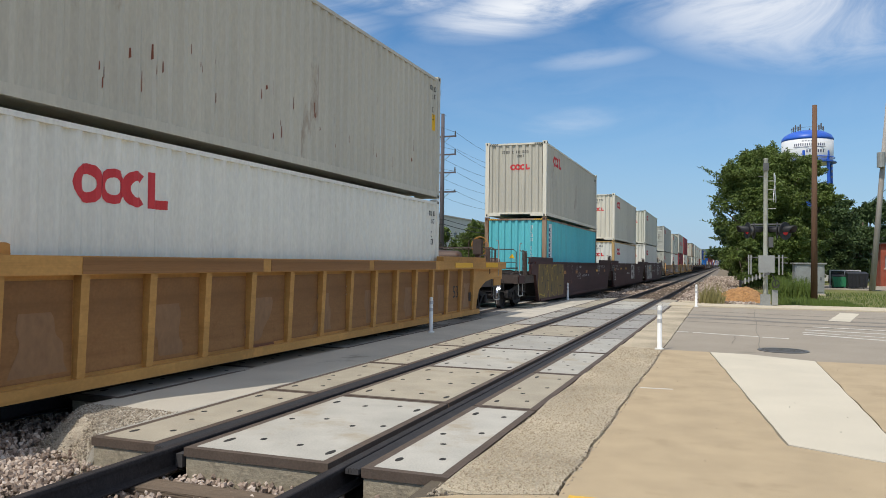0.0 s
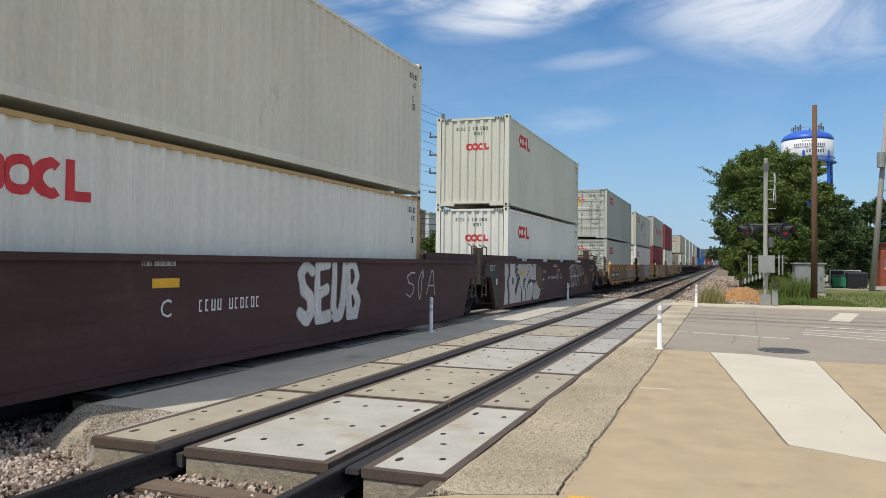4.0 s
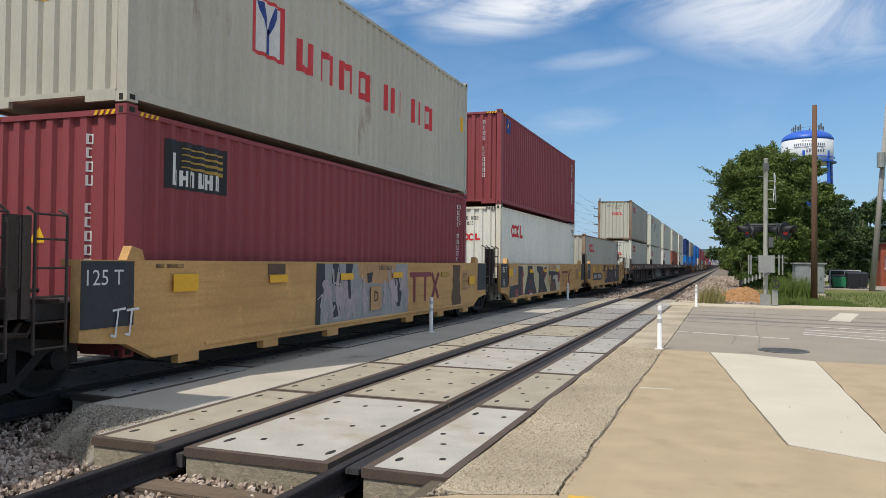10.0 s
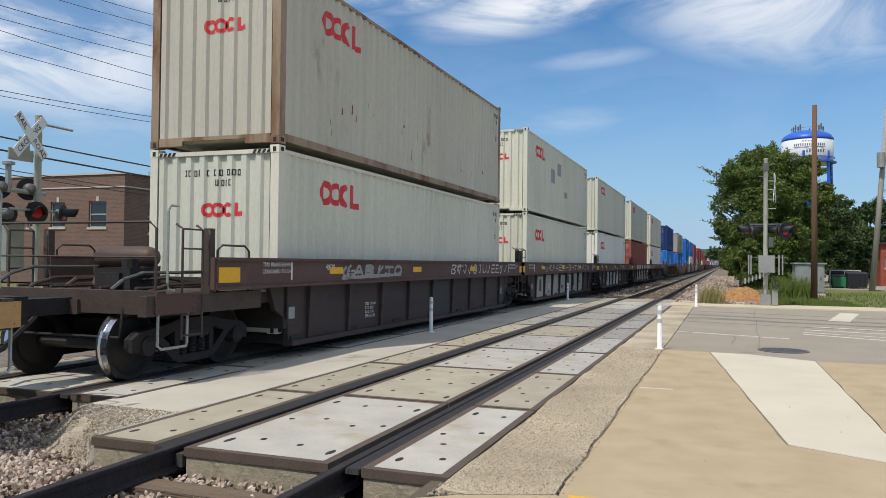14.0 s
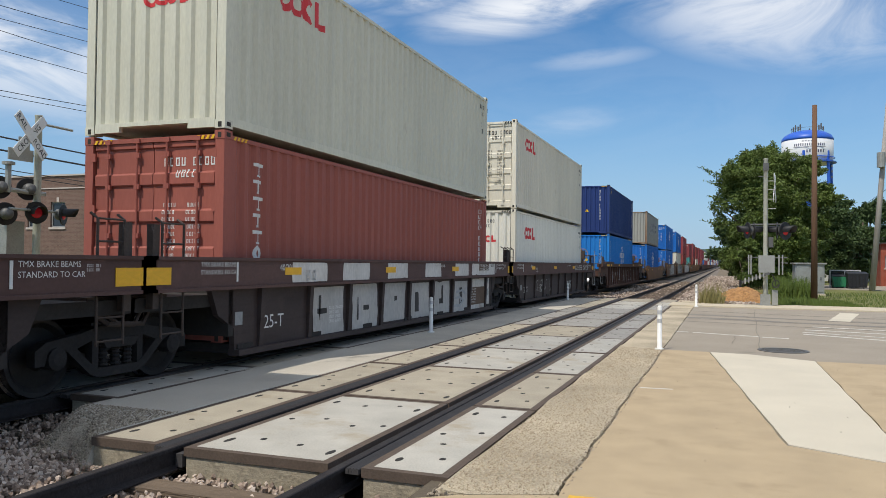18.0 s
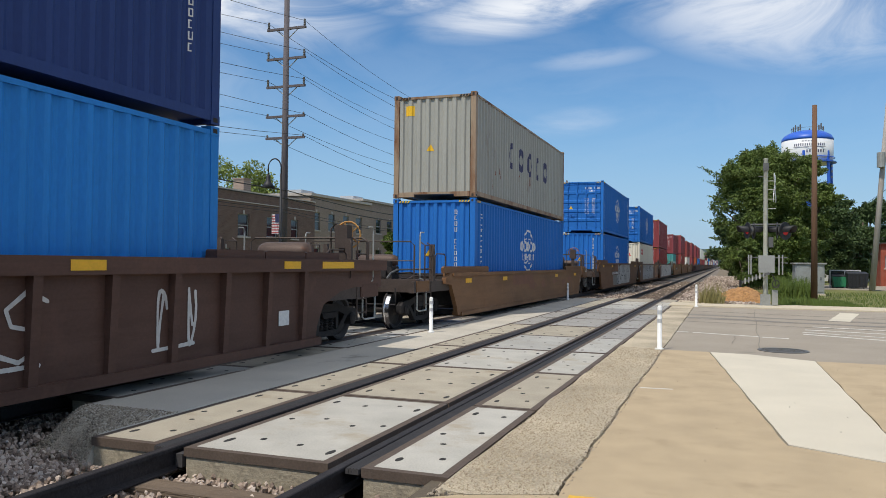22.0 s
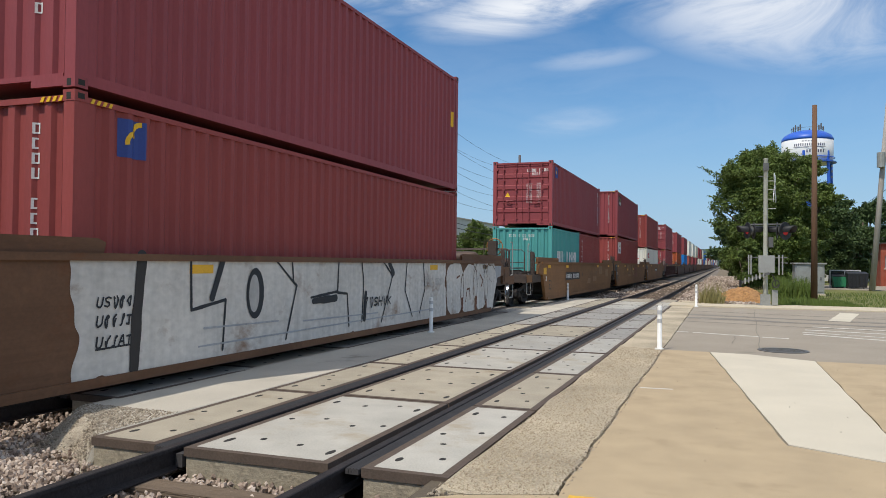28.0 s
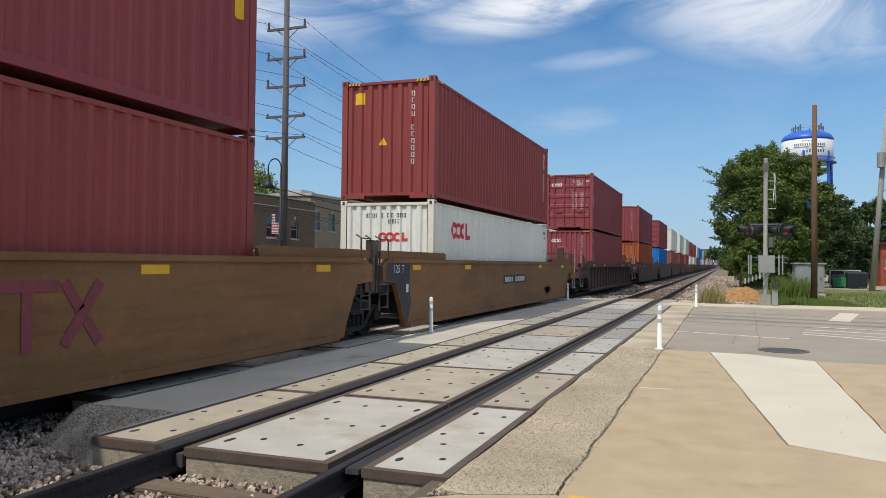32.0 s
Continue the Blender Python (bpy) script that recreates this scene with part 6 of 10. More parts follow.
# ---- the train, front to back; u is the distance along it ----
BASE = 0.355
O_SIDE, O_END = ("rings", "id"), ("rings", "number")
STACKS = [
    # u of the front end, lower (colour, height, end, marks, end marks, edge), upper
    (4.85, ("white", STD, "blind", ("rings", "id"), O_END, None), ("grey_stained", HIGH, "blind", ("id", "rust_runs", "caution"), O_END, None)),
    (28.66, ("teal", HIGH, "blind", ("tall_label", "tall_label_word", "rust_runs"), ("column", "triangle"), "rusty_edge"), ("grey_stained", HIGH, "blind", ("rings_high", "id"), O_END, "cream")),
    (48.0, ("white", STD, "blind", ("rings", "id"), O_END, "ochre_edge"), ("cream", HIGH, "blind", ("rings_high", "id"), O_END, "cream")),
    (67.6, ("white", HIGH, "blind", ("rings", "id"), O_END, None), ("grey", HIGH, "blind", ("rings_high", "id"), O_END, None)),
    (89.08, ("grey_cool", STD, "doors", ("rings", "id"), O_END, None), ("grey_cool", HIGH, "doors", ("rings_high", "id"), ("rings", "number", "square"), None)),
    (104.57, ("white", STD, "doors", ("rings", "id"), O_END, None), ("grey", STD, "blind", ("rings_high", "id", "patches", "rust_runs"), O_END, "grey_stained")),
    (119.85, ("maroon", HIGH, "blind", ("badge_black", "badge_rays", "badge_word_white", "id_column"), ("column", "triangle"), None), ("grey_stained", HIGH, "blind", ("flag", "flag_inner", "flag_fork", "tall_word", "caution"), ("triangle", "square"), "grey_stained")),
    (135.34, ("white", HIGH, "blind", ("rings", "id"), O_END, "cream"), ("maroon", HIGH, "blind", ("small_badge", "small_wave", "id_column"), ("column", "triangle", "square"), None)),
    (150.42, ("grey_stained", STD, "blind", ("rings", "id", "smudge", "rust_runs"), O_END, "rusty_edge"), None),
    (170.16, ("grey", HIGH, "blind", ("rings_high", "id"), O_END, "cream"), ("grey_stained", HIGH, "blind", ("rings_high", "id", "rust_runs"), O_END, "rusty_edge")),
    (185.75, ("grey", HIGH, "blind", ("rings", "id"), O_END, None), ("grey", HIGH, "blind", ("rings_high", "id", "patches"), O_END, None)),
    (201.35, ("white", HIGH, "blind", ("rings", "id"), O_END, None), ("grey", HIGH, "blind", ("rings_high", "id"), O_END, None)),
    (217.05, ("oxide", HIGH, "doors", ("slab_column", "id_column"), ("number",), None), ("grey", HIGH, "blind", ("rings_high", "id"), O_END, None)),
    (232.48, ("white", HIGH, "blind", ("rings", "id"), O_END, "cream"), ("cream", HIGH, "doors", ("rings_high", "id"), ("rings", "number", "square"), None)),
    (254.1, ("sky_blue", HIGH, "blind", ("globe", "glyph_column"), ("column", "triangle"), None), ("navy", HIGH, "blind", ("small_wave", "id_column"), ("column", "triangle"), None)),
    (277.55, ("blue", HIGH, "blind", ("globe", "glyph_column"), ("column", "triangle"), None), ("grey_dull", HIGH, "blind", ("big_word", "rust_runs"), ("triangle", "square"), "rusty_edge")),
    (301.04, ("blue", HIGH, "blind", ("globe", "glyph_column", "id_column"), ("column", "triangle"), None), ("blue", HIGH, "doors", ("globe", "glyph_column", "id_column"), ("number", "triangle"), None)),
    (320.7, ("cream", HIGH, "blind", ("rings", "id"), O_END, None), ("blue", HIGH, "doors", ("globe", "id_column_front"), ("number", "triangle"), None)),
    (339.98, ("red_brown", HIGH, "blind", ("small_badge", "small_wave"), ("column", "triangle", "square"), None), ("maroon", HIGH, "blind", ("vertical_mark", "caution"), ("word", "column"), None)),
    (363.6, ("green_teal", STD, "blind", ("slab_row",), ("number",), None), ("maroon", STD, "doors", ("small_badge", "small_wave", "id_column"), ("number", "triangle"), None)),
    (383.2, ("red_brown", HIGH, "blind", ("badge", "badge_rays", "badge_word"), ("column",), None), ("maroon", HIGH, "blind", ("badge_black", "badge_rays", "badge_word_white", "caution"), ("column", "square"), None)),
    (402.66, ("white", STD, "blind", ("rings", "id"), O_END, "cream"), ("red_brown", HIGH, "blind", ("id_column",), ("column", "triangle", "square"), None)),
    (425.6, ("maroon", HIGH, "blind", ("id_column_front",), ("word", "column"), None), ("maroon", HIGH, "doors", ("id_column_front",), ("word", "number"), None)),
    (448.3, ("orange", HIGH, "blind", (), ("column",), None), ("maroon", HIGH, "blind", ("id_column_front",), ("column", "square"), None)),
]
TAIL = [("sky_blue", "maroon"), ("oxide", "white"), ("maroon", "white"), ("maroon", "grey"), ("white", "maroon"), ("white", "red_brown"), ("oxide", "grey"), ("blue", "blue"), ("grey", "sky_blue"), ("white", "grey"), ("maroon", "red_brown"),
        ("grey", "maroon"), ("cream", "white"), ("maroon", "oxide"), ("grey", "blue"), ("blue", "grey"), ("white", "white"), ("maroon", "maroon"), ("grey", "cream"), ("sky_blue", "blue")]


def load(u, lower, upper, near):
    z = BASE
    if abs(u - 363.6) < 0.1:
        container(u, z, *lower[:3], lower[3], lower[4], 6.058, near, lower[5])
        container(u + 6.13, z, "red_brown", STD, "blind", ("slab_column",), (), 6.058, near)
    else:
        container(u, z, lower[0], lower[1], lower[2], lower[3], lower[4], 12.192, near, lower[5])
    if upper:
        container(u, z + lower[1] + 0.026, upper[0], upper[1], upper[2], upper[3], upper[4], 12.192, near, upper[5], ", stacked on another")


for u, lower, upper in STACKS:
    load(u, lower, upper, True)

GROUPS = [  # kind, paint, label, container fronts
    ("ribbed", "gold", "weathered yellow and rust-brown well wagon with ribbed sides", (4.85,)),
    ("smooth", "red", "dark red-brown articulated well wagon with sprayed graffiti", (28.66, 48.0, 67.6)),
    ("short", "yellow", "yellow-tan articulated well wagon covered in graffiti", (89.08, 104.57, 119.85, 135.34, 150.42)),
    ("dark", "dark", "dark brown articulated well wagon with a deep side sill", (170.16, 185.75, 201.35, 217.05, 232.48)),
    ("ribbed", "ribbed", "rusty brown well wagon with ribbed sides and graffiti", (254.1,)),
    ("low", "umber", "umber-brown well wagon with low smooth sides", (277.55,)),
    ("smooth", "rust_tan", "rusty tan articulated well wagon with large white graffiti", (301.04, 320.7, 339.98)),
    ("smooth", "tan", "tan articulated well wagon with smooth sides", (363.6, 383.2, 402.66)),
    ("ribbed", "dark", "dark brown well wagon with ribbed sides", (425.6,)),
    ("smooth", "dark", "dark brown articulated well wagon with smooth sides", (448.3,)),
]
units = {}
for kind, colour, label, fronts in GROUPS:
    for k, u in enumerate(fronts):
        first, last = k == 0, k == len(fronts) - 1
        units[u] = wagon(kind, u + 6.1, colour, (first, last), (-1, 1) if last else (-1,), True, label)
u = 468.5
for k in range(34):
    lo, up = TAIL[k % len(TAIL)]
    load(u, (lo, HIGH, "blind", (), (), None), (up, HIGH, "doors" if k % 3 == 0 else "blind", (), (), None), False)
    wagon("smooth", u + 6.1, "dark" if k % 5 < 3 else "rust_tan", (k % 3 == 0, k % 3 == 2), (-1, 1) if k % 3 == 2 else (-1,), False, "far-off %s well wagon carrying two stacked containers" % ("dark brown" if k % 5 < 3 else "rusty tan"), roll=False)
    u += 19.5


# ---- surroundings ----
def brick_material(name, base, dark, mortar):
    m = material(name, base, 0.9, var=0.2, scale=0.7, fine=14, bump=0.2)
    N, L = m.node_tree.nodes, m.node_tree.links
    b = N["Principled BSDF"]
    tc = [n for n in N if n.bl_idname == "ShaderNodeTexCoord"][0]
    sp, cb = N.new("ShaderNodeSeparateXYZ"), N.new("ShaderNodeCombineXYZ")
    L.new(tc.outputs["Object"], sp.inputs[0]), L.new(sp.outputs[0], cb.inputs[0]), L.new(sp.outputs[2], cb.inputs[1])
    br = N.new("ShaderNodeTexBrick")
    br.inputs["Scale"].default_value = 1.0
    br.inputs["Brick Width"].default_value, br.inputs["Row Height"].default_value, br.inputs["Mortar Size"].default_value = 0.22, 0.075, 0.009
    br.inputs["Color1"].default_value, br.inputs["Color2"].default_value, br.inputs["Mortar"].default_value = (*base, 1), (*dark, 1), (*mortar, 1)
    L.new(cb.outputs[0], br.inputs["Vector"])
    mx = N.new("ShaderNodeMixRGB")
    mx.blend_type = "MULTIPLY"
    mx.inputs[0].default_value = 0.8
    old = b.inputs["Base Color"].links[0].from_socket
    sc = N.new("ShaderNodeVectorMath")
    sc.operation = "SCALE"
    sc.inputs["Scale"].default_value = 1.0 / max(base)
    L.new(old, sc.inputs[0])
    L.new(br.outputs[0], mx.inputs[1]), L.new(sc.outputs[0], mx.inputs[2]), L.new(mx.outputs[0], b.inputs["Base Color"])
    return m


M["brick"] = brick_material("brick", (0.182, 0.138, 0.117), (0.132, 0.099, 0.084), (0.205, 0.182, 0.16))
M["brick_red"] = brick_material("brick_red", (0.36, 0.13, 0.08), (0.27, 0.09, 0.06), (0.36, 0.30, 0.26))
M["brick_grey"] = brick_material("brick_grey", (0.33, 0.28, 0.24), (0.27, 0.23, 0.20), (0.34, 0.31, 0.28))
M["cornice"] = material("cornice", (0.50, 0.44, 0.38), 0.8, var=0.15)
M["roofing"] = material("roofing", (0.50, 0.51, 0.52), 0.8, var=0.15, scale=0.5)
M["glass_dark"] = material("glass_dark", (0.02, 0.025, 0.03), 0.06, var=0.1, bump=0, spec=0.6)
M["sash"] = material("sash", (0.32, 0.31, 0.29), 0.6, var=0.1, bump=0)
M["tower_white"] = material("tower_white", (0.72, 0.72, 0.72), 0.45, var=0.06, scale=0.3, bump=0)
M["tower_blue"] = material("tower_blue", (0.03, 0.12, 0.55), 0.4, var=0.08, scale=0.3, bump=0)
M["dumpster_green"] = material("dumpster_green", (0.03, 0.22, 0.10), 0.6, var=0.2, scale=2)
M["siding"] = material("siding", (0.55, 0.55, 0.52), 0.7, var=0.1, scale=1)
M["flag_red"] = material("flag_red", (0.42, 0.10, 0.10), 0.8, var=0.1, bump=0)
M["flag_white"] = material("flag_white", (0.62, 0.58, 0.56), 0.8, var=0.1, bump=0)
# pale blue-green: the haze of distance is mixed into the base colour
M["hazed_far_wood"] = material("hazed_far_wood", (0.115, 0.155, 0.150), 0.95, var=0.5, scale=0.02, fine=0.15, bump=0.0)
M["lens_grey"] = material("lens_grey", (0.28, 0.28, 0.28), 0.5, var=0.1, bump=0)


def wall(name, parent, m, length, height, thick, openings, mat):
    """A wall along its own x with real openings (x0, x1, z0, z1)."""
    xs = sorted({0.0, length, *[o[0] for o in openings], *[o[1] for o in openings]})
    bm = bmesh.new()
    for a, b in zip(xs, xs[1:]):
        holes = sorted((o[2], o[3]) for o in openings if o[0] <= a + 1e-6 and o[1] >= b - 1e-6)
        z = 0.0
        for h0, h1 in holes:
            if h0 > z:
                box(bm, a, b, 0, thick, z, h0)
            z = h1
        if z < height:
            box(bm, a, b, 0, thick, z, height)
    bmesh.ops.remove_doubles(bm, verts=bm.verts, dist=1e-4)
    return part("wall", bm, mat, parent, "", m)


def window(parent, m, x0, x1, z0, z1, blind=False):
    w = new("window")
    w.parent, w.matrix_basis = parent, m
    for a, b, c, d in ((x0, x0 + 0.07, z0, z1), (x1 - 0.07, x1, z0, z1), (x0 + 0.07, x1 - 0.07, z0, z0 + 0.07), (x0 + 0.07, x1 - 0.07, z1 - 0.07, z1), (x0 + 0.07, x1 - 0.07, (z0 + z1) / 2 - 0.04, (z0 + z1) / 2 + 0.04)):
        bm = bmesh.new()
        box(bm, a, b, 0.10, 0.17, c, d)
        part("frame", bm, M["sash"], w)
    bm = bmesh.new()
    box(bm, x0 + 0.07, x1 - 0.07, 0.13, 0.14, z0 + 0.07, z1 - 0.07)
    part("pane", bm, M["glass_dark"], w)
    bm = bmesh.new()
    box(bm, x0 - 0.08, x1 + 0.08, -0.06, 0.12, z0 - 0.12, z0)
    part("sill", bm, M["cornice"], w)
    bm = bmesh.new()
    box(bm, (x0 + x1) / 2 - 0.09, (x0 + x1) / 2 + 0.09, -0.025, 0.06, z1, z1 + 0.26)
    part("keystone", bm, M["cornice"], w)


def shop():
    """Two-storey brick building across the road, its flank along the railway."""
    cx, cy, top = -32.0, 34.45, 6.3
    t = thing("brick_building", pose(cx, cy, 0), "two-storey brown brick building with sash windows and a flat parapet roof", "building")
    front = pose(-14.0, 0, 0)
    upper = [(2.9, 4.0, 3.30, 4.80), (6.7, 7.7, 3.28, 4.78), (8.5, 9.63, 3.28, 4.78), (11.4, 12.7, 3.26, 4.78)]
    wall("wall_front", t, front, 14.0, top, 0.3, upper, M["brick"])
    for o in upper:
        window(t, front, *o)
    flank = pose(0.002, 0.3, 0, 0, 0, 90)
    ups = [(1.65, 2.50, 3.0, 4.92), (5.6, 6.6, 3.15, 4.85), (6.85, 8.0, 3.12, 4.80), (10.5, 11.9, 3.15, 4.74), (14.1, 15.5, 3.2, 4.72), (17.5, 18.6, 3.2, 4.70)]
    downs = [(3.2, 4.4, 0.9, 2.2), (8.6, 9.7, 0.2, 2.3), (12.6, 13.9, 0.9, 2.2), (16.2, 17.4, 0.9, 2.2)]
    wall("wall_flank", t, flank, 21.2, top, 0.3, ups + downs, M["brick"])
    for o in ups + downs:
        window(t, flank, *o)
    wall("wall_back", t, pose(-14.0, 21.2, 0), 13.7, top, 0.3, [], M["brick"])
    wall("wall_west", t, pose(-13.7, 0.3, 0, 0, 0, 90), 20.9, top, 0.3, [], M["brick"])
    bm = bmesh.new()
    box(bm, -13.7, -0.3, 0.3, 21.2, 5.75, 5.9)
    part("roof", bm, M["roofing"], t)
    for z, h, d in ((5.55, 0.07, 0.05), (top, 0.09, 0.08)):
        bm = bmesh.new()
        box(bm, -14.0 - d, d, -d, 0.0 if z < 6 else 0.36, z, z + h)
        part("cornice", bm, M["cornice"], t)
        bm = bmesh.new()
        box(bm, 0.004 if z < 6 else -0.36, d + 0.004, 0.0 if z < 6 else 0.361, 21.5, z + 0.002, z + h)
        part("cornice", bm, M["cornice"], t)
    for x, y, w, h in ((-3.2, 11.0, 0.7, 0.9), (-2.0, 13.0, 0.9, 1.5)):
        bm = bmesh.new()
        box(bm, x, x + w, y, y + w, 5.9, 5.9 + h)
        box(bm, x - 0.06, x + w + 0.06, y - 0.06, y + w + 0.06, 5.9 + h, 6.0 + h)
        part("chimney", bm, M["brick_grey"], t)
    bm = bmesh.new()
    prism(bm, [(0.0, 2.75), (0.75, 2.35), (0.75, 2.25), (0.0, 2.62)], "y", 3.0, 4.9)
    part("awning", bm, M["line_yellow"], t, "faded yellow awning")
    bm = bmesh.new()
    tube(bm, [(0.0, 3.5, 4.95), (0.45, 3.5, 5.0), (0.5, 3.5, 4.9)], 0.02, 6)
    lathe(bm, [(0.04, 4.92), (0.07, 4.86), (0.24, 4.72), (0.0, 4.71)], "z", 12, (0.5, 3.5, 0))
    part("wall_lamp", bm, M["galv"], t, "white wall lamp")
    bm = bmesh.new()
    box(bm, 0.02, 0.34, 6.0, 6.45, 3.25, 3.62)
    part("air_conditioner", bm, M["siding"], t, "window air conditioner")


shop()


def block(name, x0, x1, y0, y1, h, mat, label, rows, bay, arch=False):
    t = thing(name, pose(x1, y0, 0), label, "building")
    n = int((y1 - y0) / bay)
    op = [(0.5 + k * bay, 0.5 + k * bay + bay * 0.45, z, z + 1.7) for k in range(n) for z in rows]
    flank = pose(0.0, 0.0, 0, 0, 0, 90)
    wall("wall", t, flank, y1 - y0, h, 0.3, op, mat)
    for o in op:
        window(t, flank, *o)
    wall("wall", t, pose(x0 - x1, 0.0, 0), x1 - x0 - 0.3, h, 0.3, [], mat)
    wall("wall", t, pose(x0 - x1, y1 - y0, 0), x1 - x0, h, 0.3, [], mat)
    bm = bmesh.new()
    box(bm, x0 - x1, -0.3, 0.3, y1 - y0, h - 0.5, h - 0.3)
    part("roof", bm, M["roofing"], t)
    bm = bmesh.new()
    box(bm, -0.4, 0.18, -0.15, y1 - y0, h, h + 0.25)
    part("cornice", bm, M["cornice"], t)
    bm = bmesh.new()
    box(bm, x0 - x1, -0.4, -0.15, 0.3, h, h + 0.25)
    part("cornice", bm, M["cornice"], t)
    for k in range(2):
        bm = bmesh.new()
        box(bm, -4 - 3 * k, -2.2 - 3 * k, 2 + 5 * k, 4.5 + 5 * k, h - 0.3, h + 0.8)
        part("roof_unit", bm, M["roofing"], t)


block("grey_building", -58, -36.5, 63.0, 76.0, 7.6, M["brick_grey"], "grey-brown flat-roofed building beyond the brick one", (1.0, 4.4), 3.0)
block("arched_building", -62, -40, 81, 101, 8.6, M["brick_grey"], "grey-brown brick building with tall windows", (1.2, 4.9), 3.3)
block("low_building", -90, -46, 118, 160, 9.5, M["siding"], "pale long flat-roofed building behind the trees", (1.5, 5.2), 4.0)


# ---- trees ----
def leaf_cards(n, blobs, size, rng):
    """Many small folded leaves thrown through a set of ellipsoid clumps, thicker towards their skin."""
    blobs = list(blobs)
    for b in list(blobs)[::2]:
        q = rng.normal(size=3)
        q[2] = abs(q[2]) * 0.8
        q /= np.linalg.norm(q)
        for k in range(4):
            f = 0.95 + 0.20 * k
            blobs.append((b[0] + q[0] * b[3] * f, b[1] + q[1] * b[4] * f, b[2] + q[2] * b[5] * f, b[3] * (0.34 - 0.06 * k), b[4] * (0.34 - 0.06 * k), b[5] * (0.36 - 0.06 * k)))
    w = np.array([b[3] * b[4] * b[5] for b in blobs])
    w[len(w) - 4 * ((len(w)) // 6):] *= 1.4
    pick = rng.choice(len(blobs), n, p=w / w.sum())
    B = np.array(blobs)[pick]
    d = rng.normal(size=(n, 3))
    d /= np.linalg.norm(d, axis=1)[:, None]
    r = rng.uniform(0.25, 1.0, n) ** 0.45
    r *= 1 + 0.22 * np.sin(d[:, 0] * 7 + pick) * np.sin(d[:, 1] * 6 + pick * 2) + 0.10 * np.sin(d[:, 2] * 13 + pick)
    c = B[:, :3] + d * r[:, None] * B[:, 3:6]
    a = rng.normal(size=(n, 3))
    a[:, 2] -= 0.4
    a /= np.linalg.norm(a, axis=1)[:, None]
    b = np.cross(a, rng.normal(size=(n, 3)))
    b /= np.linalg.norm(b, axis=1)[:, None] + 1e-9
    s = size * rng.uniform(0.6, 1.4, n)[:, None]
    v = np.stack([c - a * s, c + b * s * 0.5, c + a * s, c - b * s * 0.5], 1).reshape(-1, 3)
    keep = np.repeat(c[:, 2] > 0.15, 4)
    v = v[keep]
    f = np.arange(len(v)).reshape(-1, 4)
    return v, f


def tree(x, y, h, blobs, n, size, seed, mat, label, stems=1, trunk=0.22):
    rng = np.random.default_rng(seed)
    t = thing("tree", pose(x, y, -0.09), label, "tree")
    bm = bmesh.new()
    for k in range(stems):
        ox, oy = rng.uniform(-0.5, 0.5, 2) * (stems > 1)
        tube(bm, [(ox, oy, 0), (ox * 1.2 + 0.1, oy, h * 0.25), (ox * 1.5, oy + 0.1, h * 0.5), (ox * 2, oy, h * 0.8)], trunk, 8, trunk * 0.25)
    part("trunk", bm, M["bark"], t, smooth=True)
    bm = bmesh.new()
    for b in blobs[:len(blobs) // 3:2]:
        top = Vector(b[:3])
        tube(bm, [(0, 0, h * 0.22), (top.x * 0.45, top.y * 0.45, h * 0.22 + (top.z - h * 0.22) * 0.6), tuple(top)], trunk * 0.45, 6, 0.03)
    part("branchwork", bm, M["bark"], t)
    v, f = leaf_cards(n, blobs, size, rng)
    me = bpy.data.meshes.new("crown")
    me.from_pydata(v.tolist(), [], f.tolist())
    me.materials.append(M[mat])
    part_mesh("crown", me, t)
    return t


def blobs_for(w, z0, z1, k, seed, deep=0.8):
    """Clumps of foliage: large ones inside, many small ones towards the outline."""
    rng = np.random.default_rng(seed)
    out = []
    for j in range(int(k * 2.6)):
        z = rng.uniform(z0, z1)
        f = math.sin(math.pi * min(0.90, max(0.16, (z - z0) / (z1 - z0) * 0.72 + 0.17))) ** 0.8
        inner = j < k * 0.7
        a, q = rng.uniform(0, 6.283), rng.uniform(0.05, 0.75) if inner else rng.uniform(0.55, 1.05)
        r = (rng.uniform(0.9, 1.4) if inner else rng.uniform(0.35, 0.85)) * w * 0.24
        out.append((math.cos(a) * q * w * f * 0.78, math.sin(a) * q * w * f * deep * 0.78, z, r, r, r * rng.uniform(0.7, 1.1)))
    return out


def boxy_blobs(w, z0, z1, k, seed, deep=0.7, lean=0.0):
    """Clumps for a crown that stays wide to its top and is cut in below, with a ragged outline."""
    rng = np.random.default_rng(seed)
    out = []
    for j in range(int(k * 3)):
        h = rng.uniform(0, 1)
        f = (0.66 + 0.34 * min(1.0, h / 0.35)) * (1.0 if h < 0.82 else 1.0 - 0.42 * ((h - 0.82) / 0.18) ** 1.5)
        inner = j < k
        a, q = rng.uniform(0, 6.283), rng.uniform(0.0, 0.66) if inner else rng.uniform(0.62, 0.92)
        r = rng.uniform(0.9, 1.25) * w * 0.33 if inner else rng.uniform(0.5, 1.0) * w * 0.20
        out.append((math.cos(a) * q * w * f * 0.92 + lean * h, math.sin(a) * q * w * f * deep, z0 + (z1 - z0) * h * (1 if inner else 1.0), r, r, r * rng.uniform(0.6, 0.9)))
    return out


